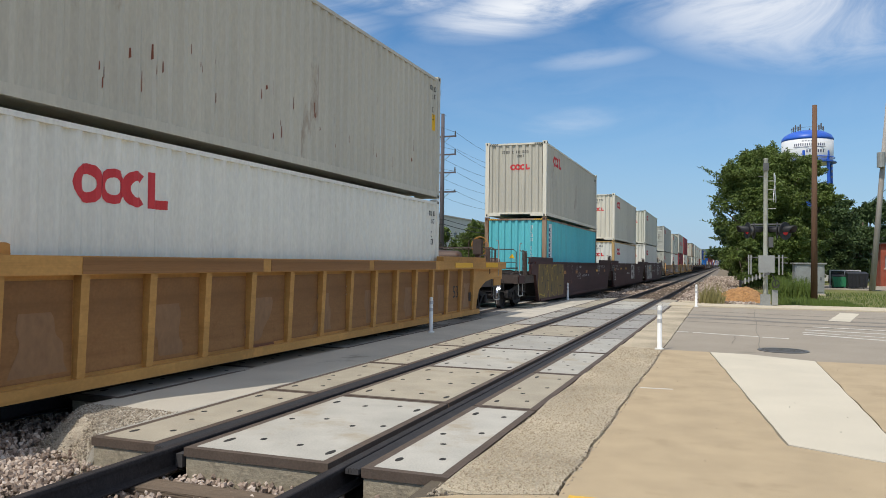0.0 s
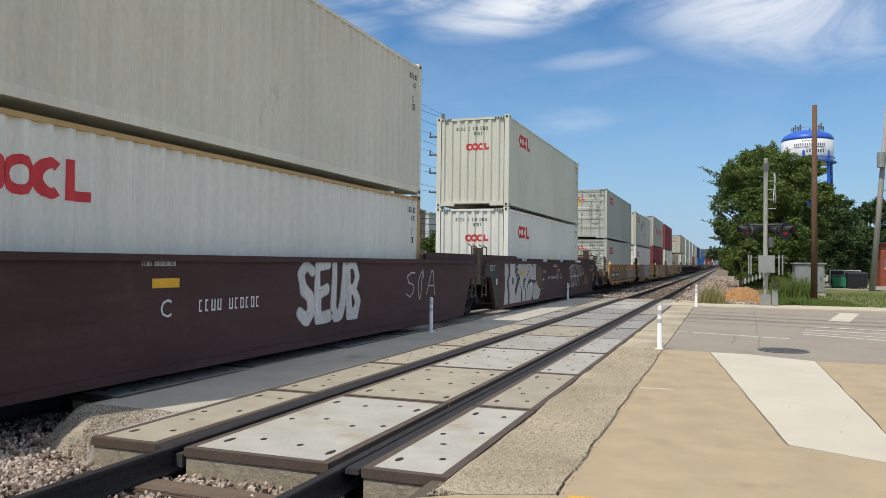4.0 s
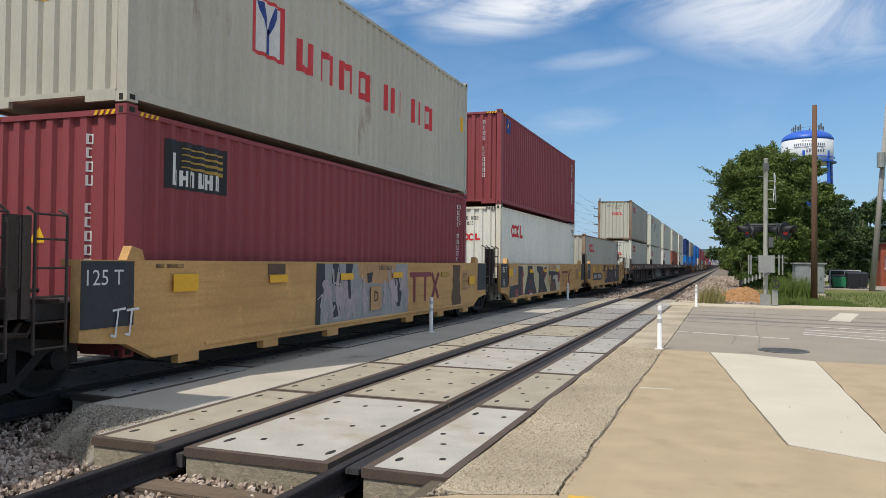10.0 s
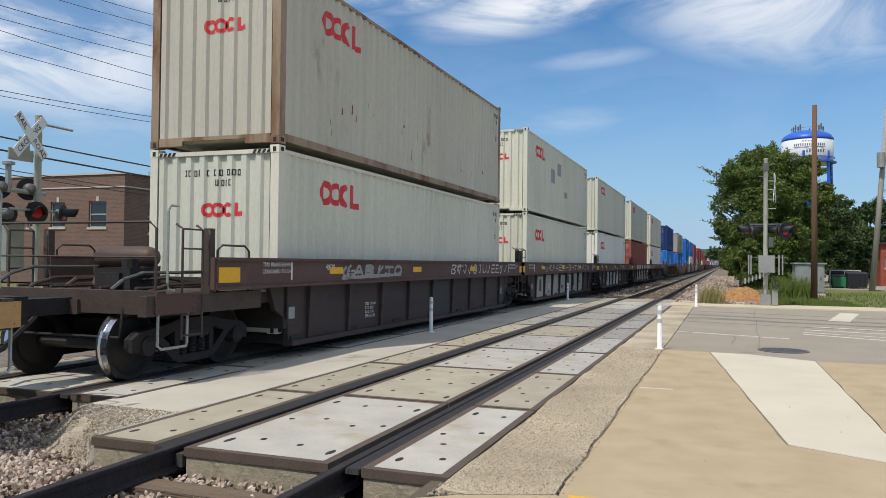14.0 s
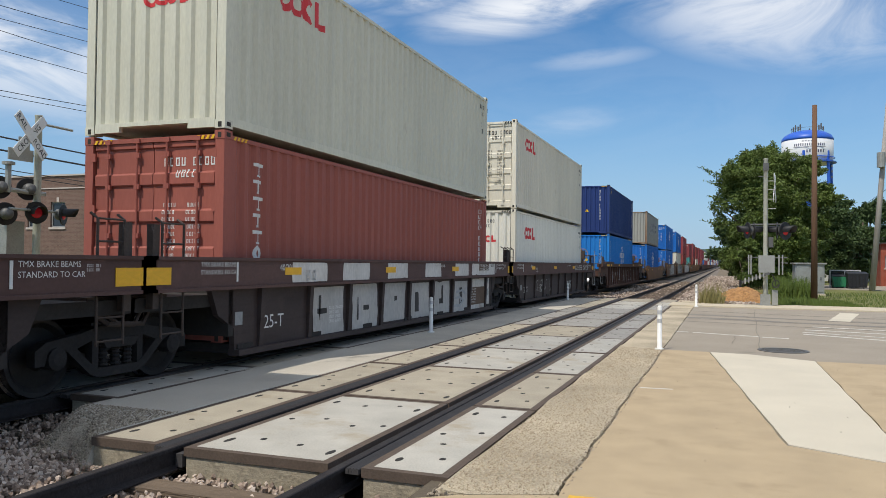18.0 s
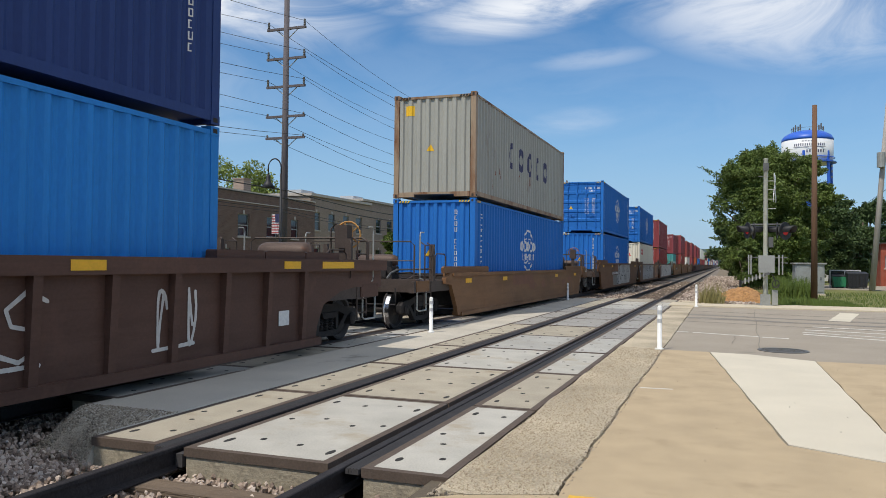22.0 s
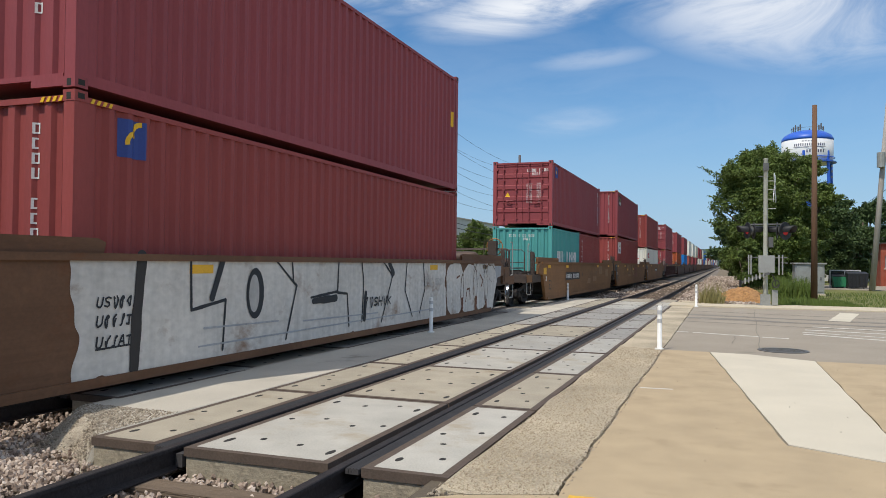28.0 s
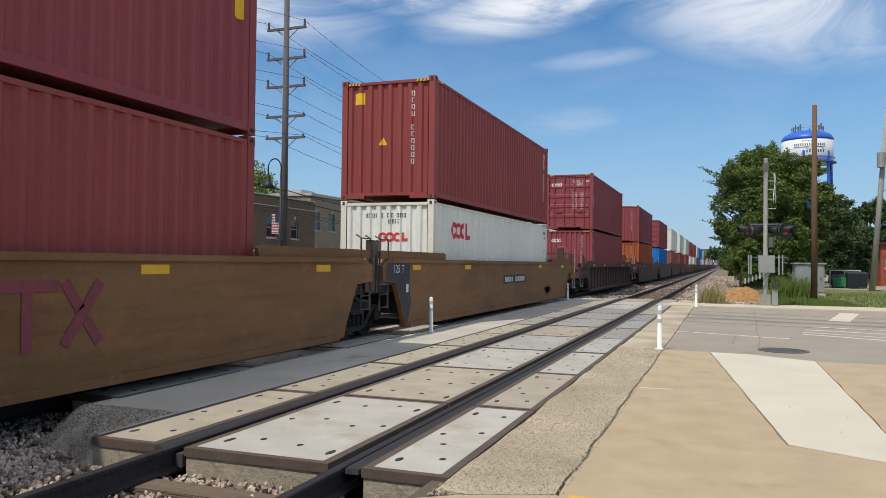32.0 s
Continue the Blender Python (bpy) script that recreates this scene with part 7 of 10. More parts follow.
SPRIGS = [(-2.9 - 0.24 * k * a, 0.0, z + 0.15 * k * b, 0.30 - 0.035 * k, 0.30 - 0.035 * k, 0.17 - 0.02 * k) for z, a, b in ((7.9, 1.2, 0.9), (7.2, 0.9, 0.5), (7.6, 1.0, 1.3), (4.4, 1.0, 0.5), (6.2, 0.6, 0.3), (3.4, 0.5, 0.2)) for k in range(6)]
SPRIGS += [(x + 0.06 * k, 0.0, z + 0.22 * k, 0.30 - 0.05 * k, 0.30, 0.26) for x, z in ((-2.3, 8.4), (-1.3, 9.0), (-0.5, 9.3), (0.5, 9.3), (1.3, 9.0), (2.1, 8.4)) for k in range(3)]
tree(2.55, 57, 10.5, boxy_blobs(3.55, 0.9, 9.0, 48, 11) + SPRIGS, 230000, 0.080, 1, "leaf", "big bushy green roadside tree beside the track", 3)
tree(5.4, 60, 9.6, boxy_blobs(2.1, 1.0, 8.9, 34, 12), 110000, 0.080, 2, "leaf", "bushy green tree growing beside the track", 2)
tree(1.6, 54, 3.4, boxy_blobs(1.15, 0.2, 3.0, 12, 21, 1.0), 22000, 0.065, 22, "leaf", "low leafy bush under the big tree", 3, 0.06)
tree(3.2, 66, 8.0, blobs_for(2.4, 0.7, 7.4, 24, 13), 50000, 0.085, 3, "leaf", "green tree leaning over the ballast", 2)
tree(9.6, 82, 9.0, blobs_for(4.2, 1.5, 7.6, 20, 14), 34000, 0.14, 4, "leaf_dark", "dark green tree in a yard", 1)
tree(8.3, 70, 8.0, blobs_for(2.6, 0.8, 7.0, 16, 15), 30000, 0.13, 5, "leaf_dark", "dark green tree beside the pole", 2)
tree(15.5, 98, 9.5, blobs_for(4.5, 1.2, 8.0, 16, 16), 20000, 0.17, 6, "leaf_dark", "dark green tree behind the yard", 1)
tree(4.0, 88, 9.5, blobs_for(4.2, 1.0, 8.0, 16, 17), 20000, 0.16, 7, "leaf_dark", "dark green tree in the row along the track", 1)
tree(14.2, 90, 7.4, blobs_for(2.8, 0.8, 6.2, 12, 20), 10000, 0.14, 10, "leaf_dark", "dark green tree beside the red building", 2)
tree(12.2, 86, 7.5, blobs_for(3.4, 0.8, 6.6, 14, 19), 14000, 0.14, 9, "leaf_dark", "dark green tree in front of the pale house", 2)
tree(2.0, 120, 11, blobs_for(5.0, 1.0, 9.5, 16, 18), 10000, 0.32, 8, "leaf_dark", "dark green tree in the row along the track", 1)
for k, (x, y, w, h) in enumerate(((-47.5, 57, 3.0, 10.2), (-44.5, 60, 3.0, 10.6), (-43.5, 63, 2.8, 10.8), (-47, 70, 3.6, 11.2), (-42.5, 64.5, 2.4, 10.0), (-50, 60, 2.6, 9.6))):
    tree(x, y, h, blobs_for(w * 1.3, 4.5, h * 0.97, 12, 30 + k), 2600, 0.14, 30 + k, "leaf_light", "light green tree rising behind the brick building", 1, 0.2)
for k, (x, y, w, h) in enumerate(((-34, 92, 3.6, 5.6), (-33, 103, 4.2, 6.8), (-31, 116, 4.5, 7.2), (-30, 131, 5.0, 7.4), (-36, 82, 3.0, 4.6))):
    tree(x, y, h, blobs_for(w, 0.8, h * 0.92, 16, 40 + k), 16000, 0.16, 40 + k, "leaf", "leafy green scrub tree beside the line", 3, 0.14)
for k, (x, y, w, h) in enumerate(((-52, 36.5, 3.0, 4.2), (-46.5, 38, 2.4, 3.6))):
    tree(x, y, h, blobs_for(w, 0.6, h * 0.9, 12, 60 + k), 6000, 0.18, 60 + k, "leaf", "green garden shrub tree near the building", 2, 0.12)


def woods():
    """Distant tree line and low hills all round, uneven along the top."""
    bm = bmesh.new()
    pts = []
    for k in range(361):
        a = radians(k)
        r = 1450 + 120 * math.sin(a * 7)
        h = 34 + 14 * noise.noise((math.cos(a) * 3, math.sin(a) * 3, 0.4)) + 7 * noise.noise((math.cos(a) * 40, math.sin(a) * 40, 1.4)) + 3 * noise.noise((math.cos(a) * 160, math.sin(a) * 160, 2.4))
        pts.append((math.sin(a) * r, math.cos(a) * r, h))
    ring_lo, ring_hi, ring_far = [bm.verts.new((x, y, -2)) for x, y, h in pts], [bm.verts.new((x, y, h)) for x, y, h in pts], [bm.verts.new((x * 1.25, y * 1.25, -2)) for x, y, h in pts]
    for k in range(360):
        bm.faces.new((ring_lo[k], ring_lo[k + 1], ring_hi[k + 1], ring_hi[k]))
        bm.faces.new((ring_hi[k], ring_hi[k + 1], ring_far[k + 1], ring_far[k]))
    return solid("backdrop_woods", bm, M["hazed_far_wood"], "distant wooded hills with haze painted into their colour", "woods", "stuff")


woods()


def hedge_line(name, x0, x1, y0, y1, h, n, size, seed, mat, label):
    """Rows of scrub far down the line: leaf clumps, joined."""
    rng = np.random.default_rng(seed)
    k = 40
    blobs = [(rng.uniform(x0, x1), y0 + (y1 - y0) * (j + rng.uniform(0, 1)) / k, rng.uniform(0.3, 0.6) * h, rng.uniform(0.25, 0.5) * h * 1.3, rng.uniform(0.5, 1.0) * h, rng.uniform(0.35, 0.5) * h) for j in range(k)]
    v, f = leaf_cards(n, blobs, size, rng)
    me = bpy.data.meshes.new(name)
    me.from_pydata(v.tolist(), [], f.tolist())
    me.materials.append(M[mat])
    return tagged(new(name, me), label, "scrub", "", "stuff")


hedge_line("lineside_scrub", -22, -15, 150, 420, 5.5, 14000, 0.5, 70, "leaf", "green scrub along the far side of the line")
hedge_line("lineside_wood", 3, 12, 140, 520, 8.0, 16000, 0.6, 71, "leaf_dark", "dark green trees in a row down the line")


def grass_tufts(areas, seed, mat, name, label):
    rng = np.random.default_rng(seed)
    V, F = [], []
    for x0, x1, y0, y1, n, h in areas:
        for _ in range(n):
            x, y, a = rng.uniform(x0, x1), rng.uniform(y0, y1), rng.uniform(0, 6.28)
            hh, w = h * rng.uniform(0.4, 1.25), 0.012 + 0.01 * h
            k = len(V)
            lean = rng.normal(size=2) * hh * 0.22
            V += [(x - math.cos(a) * w, y - math.sin(a) * w, -0.09), (x + math.cos(a) * w, y + math.sin(a) * w, -0.09), (x + lean[0], y + lean[1], hh)]
            F.append((k, k + 1, k + 2))
    me = bpy.data.meshes.new(name)
    me.from_pydata(V, [], F)
    me.materials.append(M[mat])
    return tagged(new(name, me), label, "grass", "", "stuff")


grass_tufts([(-0.9, 0.0, 31.5, 35, 420, 0.45), (-0.9, -0.1, 31.3, 34, 160, 0.75), (0.5, 2.0, 38, 44, 300, 0.4)], 5, "weed", "dry_weeds", "dry yellow weeds by the far pavement")
grass_tufts([(1.8, 20, 31.2, 50, 9000, 0.045), (2.0, 5.0, 31.4, 38, 3000, 0.05), (2.3, 3.9, 40, 44, 1900, 0.85), (2.2, 3.2, 33, 36, 500, 0.22)], 6, "leaf", "green_grass", "short green grass verge with taller tufts")


def mound():
    rng = np.random.default_rng(9)
    bm = bmesh.new()
    n = 16
    rows = [[bm.verts.new((0.75 + (i / n - 0.5) * 2.3, 36.2 + (j / n - 0.5) * 2.6, -0.10 + 0.62 * max(0.0, 1 - (2 * i / n - 1) ** 2) * max(0.0, 1 - (2 * j / n - 1) ** 2) + 0.07 * rng.uniform(-1, 1))) for i in range(n + 1)] for j in range(n + 1)]
    for j in range(n):
        for i in range(n):
            bm.faces.new((rows[j][i], rows[j][i + 1], rows[j + 1][i + 1], rows[j + 1][i]))
    return tagged(new("mulch_heap", finish(bm, "mulch_heap", (M["mulch"],))), "heap of orange-brown wood chips on the gravel", "mulch heap")


mound()


# ---- poles and wires ----
def wood_pole(x, y, h, r, mat, lean=(0, 0), label="tall bare brown wooden utility pole"):
    t = thing("utility_pole", pose(x, y, -0.1), label, "utility pole")
    bm = bmesh.new()
    tube(bm, [(0, 0, 0), (lean[0] * 0.5, lean[1] * 0.5, h * 0.5), (lean[0], lean[1], h)], r, 12, r * 0.72)
    part("pole", bm, M[mat], t, smooth=True)
    return t


wood_pole(4.0, 40.1, 9.25, 0.150, "pole_wood")
lp = wood_pole(9.05, 56.5, 13.5, 0.19, "pole_grey", (1.0, 0.0), "leaning grey wooden utility pole with equipment")
bm = bmesh.new()
lathe(bm, [(0.0, 8.0), (0.25, 8.05), (0.25, 9.0), (0.0, 9.05)], "z", 12, (0.45, -0.35, 0))
part("transformer", bm, M["galv"], lp)
bm = bmesh.new()
tube(bm, [(1.6, 0.2, 0), (1.35, 0.1, 6), (1.25, 0.0, 11.5)], 0.15, 10, 0.12)
part("brace_pole", bm, M["pole_grey"], lp)

LINE_X = -22.0
ARMS = (13.95, 12.35, 10.85, 9.25, 8.1)


def line_pole(y, h, arms):
    t = thing("power_pole", pose(LINE_X, y, -0.1), "grey wooden power pole with stacked crossarms and insulators", "utility pole", "power poles along the line")
    bm = bmesh.new()
    tube(bm, [(0, 0, 0), (0, 0, h)], 0.21, 10, 0.14)
    part("pole", bm, M["pole_dark"], t, smooth=True)
    for k, z in enumerate(arms):
        bm = bmesh.new()
        box(bm, -1.18, 1.18, -0.06, 0.06, z - 0.06, z + 0.06)
        a = part("crossarm", bm, M["pole_dark"], t)
        for s in (-1, 1):
            bm = bmesh.new()
            lathe(bm, [(0.03, z + 0.06), (0.07, z + 0.12), (0.05, z + 0.18), (0.07, z + 0.24), (0.05, z + 0.32), (0.06, z + 0.42), (0.0, z + 0.44)] if k < 3 else [(0.02, z + 0.06), (0.06, z + 0.10), (0.05, z + 0.18), (0.0, z + 0.2)], "z", 8, (s * 1.1, 0, 0))
            part("insulator", bm, M["galv_dark"], a)
            bm = bmesh.new()
            tube(bm, [(s * 0.62, 0.09, z - 0.05), (0, 0.09, z - 0.55)], 0.025, 5)
            part("brace", bm, M["galv"], a)
    bm = bmesh.new()
    tube(bm, [(0.0, -0.24, 2.4)] + [(0.22 * math.cos(q * 0.5), -0.26, 2.9 + 0.32 * math.sin(q * 0.5)) for q in range(13)], 0.03, 5)
    part("cable_coil", bm, M["wire"], t)
    return t


NEAR_END = ((11.5, 12.1), (11.8, 10.8), (11.0, 10.3), (11.4, 11.3), (8.8, 8.0))
POLE_Y = (35.2, 59.4, 84.8, 112.6, 145, 185)
for k, y in enumerate(POLE_Y):
    line_pole(y, 16.2 if k == 0 else 13.9, ARMS if k == 0 else (12.0, 10.5, 9.0, 7.4))


def wires():
    """Every conductor hangs in its own curve from pole to pole."""
    def hang(points, sag, r, holder):
        bm = bmesh.new()
        for p, q in zip(points, points[1:]):
            p, q = Vector(p), Vector(q)
            n = 12
            tube(bm, [tuple(p.lerp(q, k / n) - Vector((0, 0, sag * 4 * (k / n) * (1 - k / n)))) for k in range(n + 1)], r, 4)
        part("wire", bm, M["wire"], holder)
    t = thing("overhead_wires", pose(0, 0, 0), "black power and telephone wires strung between the poles", "overhead wires")
    for k, z in enumerate(ARMS):
        for s in (-1.1, 1.1):
            lift = 0.34 if k < 3 else 0.1
            pts = [(LINE_X + s - 3.0, -12.0, NEAR_END[k][s > 0]), (LINE_X + s, 35.2, z + lift - 0.1)]
            hang(pts, 1.3, 0.011, t)
            z2 = (12.0, 12.0, 10.5, 9.0, 7.4)[k]
            if k:
                hang([(LINE_X + s, 35.2, z + lift - 0.1), (LINE_X + s, 59.4, z2 + lift - 0.1)] + [(LINE_X + s, y, z2 + lift - 0.1) for y in POLE_Y[2:]], 0.5, 0.012, t)
            else:
                hang([(LINE_X + s, 35.2, z + lift - 0.1), (LINE_X + s * 0.3, 59.4, 13.6)], 0.5, 0.014, t)
    for dz, r in ((0.0, 0.030), (0.42, 0.026), (-0.75, 0.014), (-0.60, 0.014)):
        hang([(LINE_X + 0.25, -4.0, 5.9 + dz), (LINE_X + 0.25, 35.2, 4.75 + dz), (LINE_X + 0.25, 59.4, 4.6 + dz), (LINE_X + 0.25, 84.8, 4.6 + dz)], 0.35, r, t)
    hang([(10.3, 56.5, 7.6), (24, 40, 10.5)], 0.3, 0.02, t)
    hang([(10.3, 56.5, 6.9), (8.0, 90, 5.0)], 0.5, 0.02, t)


wires()


def gooseneck_lamp():
    t = thing("street_lamp", pose(-21.2, 33.6, -0.1), "black gooseneck street lamp with bell shade and striped banner", "street lamp")
    bm = bmesh.new()
    lathe(bm, [(0.14, 0), (0.14, 0.4), (0.07, 0.6), (0.055, 6.0)], "z", 10)
    tube(bm, [(0, 0, 6.0)] + [(-0.30 + 0.30 * math.cos(q), -0.12 + 0.12 * math.cos(q), 6.3 + 0.45 * math.sin(q)) for q in (0, 0.4, 0.8, 1.2, 1.6, 2.0, 2.4, 2.8, 3.14)] + [(-0.6, -0.24, 5.9)], 0.035, 7)
    part("post", bm, M["black"], t, smooth=True)
    bm = bmesh.new()
    lathe(bm, [(0.05, 5.95), (0.10, 5.85), (0.12, 5.62), (0.20, 5.5), (0.36, 5.28), (0.34, 5.27), (0.0, 5.45)], "z", 16, (-0.6, -0.24, 0))
    part("shade", bm, M["black"], t, smooth=True)
    bm = bmesh.new()
    for k in range(7):
        box(bm, -0.50, -0.08, -0.012, 0.012, 2.95 + k * 0.14, 3.02 + k * 0.14)
    part("banner_stripes", bm, M["flag_red"], t)
    bm = bmesh.new()
    box(bm, -0.50, -0.08, -0.008, 0.008, 2.92, 3.93)
    part("banner", bm, M["flag_white"], t, "striped banner")
    bm = bmesh.new()
    box(bm, -0.30, -0.07, -0.016, 0.016, 3.5, 3.94)
    part("banner_field", bm, M["decal_navy"], t)


gooseneck_lamp()


# ---- crossing signals ----
def signal_head(parent, x, y, z, turn, lit=True, size=1.0):
    """A round lamp on a black disc, with a long hood."""
    m = pose(x, y, z, 0, 0, turn) @ Matrix.Scale(size, 4)
    h = new("signal_lamp")
    h.parent, h.matrix_basis = parent, m
    bm = bmesh.new()
    lathe(bm, [(0.0, 0.03), (0.30, 0.02), (0.305, 0.0), (0.30, -0.015), (0.0, -0.01)], "y", 24)
    part("backboard", bm, M["black"], h)
    bm = bmesh.new()
    lathe(bm, [(0.16, 0.03), (0.15, 0.18), (0.08, 0.24), (0.0, 0.25)], "y", 18)
    part("housing", bm, M["galv_dark"], h, smooth=True)
    bm = bmesh.new()
    lathe(bm, [(0.0, -0.06), (0.10, -0.045), (0.15, -0.015), (0.15, -0.01), (0.0, -0.008)], "y", 18)
    part("lens", bm, M["signal_red"] if lit else M["lens_grey"], h, "red lens" if lit else "", smooth=True)
    bm = bmesh.new()
    n = 12
    for a, b in ((0.165, 0.172),):
        ringA = [(math.cos(radians(-20 + 220 * k / n)), math.sin(radians(-20 + 220 * k / n))) for k in range(n + 1)]
        front = [bm.verts.new((c * 0.172, -0.40 + 0.10 * (1 - s), s * 0.172)) for c, s in ringA]
        rear = [bm.verts.new((c * 0.172, -0.012, s * 0.172)) for c, s in ringA]
        front2 = [bm.verts.new((c * 0.160, -0.40 + 0.10 * (1 - s), s * 0.160)) for c, s in ringA]
        rear2 = [bm.verts.new((c * 0.160, -0.012, s * 0.160)) for c, s in ringA]
        for k in range(n):
            bm.faces.new((front[k], front[k + 1], rear[k + 1], rear[k])), bm.faces.new((front2[k], rear2[k], rear2[k + 1], front2[k + 1])), bm.faces.new((front[k], front2[k], front2[k + 1], front[k + 1]))
    part("hood", bm, M["black"], h, smooth=True)


def sign_blade(parent, m, text, length=1.22):
    """One arm of the crossbuck: white board with black letters, in the x-z plane of m."""
    bm = bmesh.new()
    prism(bm, [(-length / 2, -0.115), (length / 2, -0.115), (length / 2, 0.115), (-length / 2, 0.115)], "y", 0.0, 0.012)
    b = part("blade", bm, M["bollard_white"], parent, "white crossbuck board", m)
    for word_, x0 in text:
        w = letters(word_, 0.135)
        for v in w.verts:
            v.co = (v.co.y + x0, -0.003, v.co.z - 0.066)
        part("lettering", w, M["decal_black"], b)
    return b


def mast(name, x, y, h, label):
    t = thing(name, pose(x, y, -0.02), label, "crossing signal", "level crossing signals")
    bm = bmesh.new()
    lathe(bm, [(0.10, 0.25), (0.085, 0.6), (0.075, h - 0.05), (0.085, h - 0.02), (0.085, h), (0.0, h + 0.01)], "z", 14)
    part("mast", bm, M["mast_paint"], t, smooth=True)
    bm = bmesh.new()
    box(bm, -0.26, 0.26, -0.22, 0.22, 0.0, 0.06), box(bm, -0.17, 0.17, -0.15, 0.15, 0.06, 0.45)
    part("base", bm, M["galv"], t)
    return t


def signal_right():
    t = mast("crossing_signal", 1.42, 30.5, 5.45, "grey crossing signal mast with red lamps, gate drive and ladder")
    bm = bmesh.new()
    tube(bm, [(-0.62, 0, 3.02), (0.62, 0, 3.02)], 0.03, 8)
    part("crossarm", bm, M["galv_dark"], t)
    signal_head(t, -0.62, -0.05, 2.80, -68)
    signal_head(t, 0.66, -0.08, 2.78, 48, True, 1.08)
    signal_head(t, -0.40, 0.15, 2.80, 100, False)
    signal_head(t, 0.40, 0.15, 2.80, 262, False)
    cb = thing_part("crossbuck", t, pose(0.32, 0.0, 4.35, 0, 0, 82))
    sign_blade(cb, pose(0, 0, 0, 0, 48, 0), (("RAIL", -0.58), ("ROAD", 0.10)))
    sign_blade(cb, pose(0, 0.02, 0, 0, -48, 0), (("CROSSING", -0.50),))
    for z in (3.6, 3.95, 4.3, 4.62):
        bm = bmesh.new()
        tube(bm, [(0.05, 0, z), (0.34, 0, z)], 0.014, 5)
        part("bracket", bm, M["galv"], t)
    bm = bmesh.new()
    tube(bm, [(-0.26, 0, 4.80), (0.10, 0, 4.78)], 0.018, 6)
    part("bell_bracket", bm, M["galv_dark"], t)
    bm = bmesh.new()
    box(bm, -0.10, 0.10, -0.11, -0.085, 5.0, 5.28)
    part("small_plate", bm, M["galv_dark"], t)
    bm = bmesh.new()
    box(bm, -0.24, 0.30, -0.26, 0.20, 1.25, 1.88)
    part("gate_drive", bm, M["galv"], t)
    for x in (-0.58, -0.50, 0.44, 0.56):
        bm = bmesh.new()
        box(bm, x - 0.022, x + 0.022, -0.30, -0.24, 1.18, 1.90)
        part("counterweight_arm", bm, M["galv"], t)
    bm = bmesh.new()
    tube(bm, [(-0.62, -0.22, 1.80), (0.72, -0.22, 1.80)], 0.025, 6), tube(bm, [(0.5, -0.22, 1.62), (0.74, -0.22, 1.60)], 0.018, 6)
    part("counterweight_shaft", bm, M["galv_dark"], t)
    bm = bmesh.new()
    prism(bm, [(-0.84, 0.84), (-0.84, 0.92), (0.10, 1.27), (0.16, 1.20), (0.10, 1.17)], "y", -0.34, -0.28)
    arm = part("gate_arm", bm, M["galv_dark"], t, "stub of the raised gate arm")
    for k in range(6):
        x = -0.70 + k * 0.125
        bm = bmesh.new()
        box(bm, x - 0.022, x + 0.022, -0.37, -0.27, 0.78 + 0.37 * (x + 0.84), 0.99 + 0.37 * (x + 0.84))
        part("counterweight", bm, M["galv"] if k % 2 else M["mast_paint"], arm)
    bm = bmesh.new()
    box(bm, -0.90, -0.82, -0.38, -0.26, 0.70, 0.98)
    part("end_plate", bm, M["black"], arm)
    bm = bmesh.new()
    box(bm, 0.10, 0.26, -0.10, 0.06, 2.18, 2.56)
    part("bell_box", bm, M["galv_dark"], t, "small blue-grey bell box")
    bm = bmesh.new()
    tube(bm, [(0.22, -0.2, 1.2), (0.34, -0.22, 0.9), (0.30, -0.22, 0.72)] + [(0.34 + 0.12 * math.cos(q * 0.6), -0.24, 0.84 + 0.14 * math.sin(q * 0.6)) for q in range(11)], 0.022, 6)
    part("cable", bm, M["wire"], t)
    bm = bmesh.new()
    box(bm, 0.22, 0.42, -0.15, 0.1, 0.06, 0.62)
    part("junction_box", bm, M["galv"], t)


def thing_part(name, parent, m):
    ob = new(name)
    ob.parent, ob.matrix_basis = parent, m
    return ob


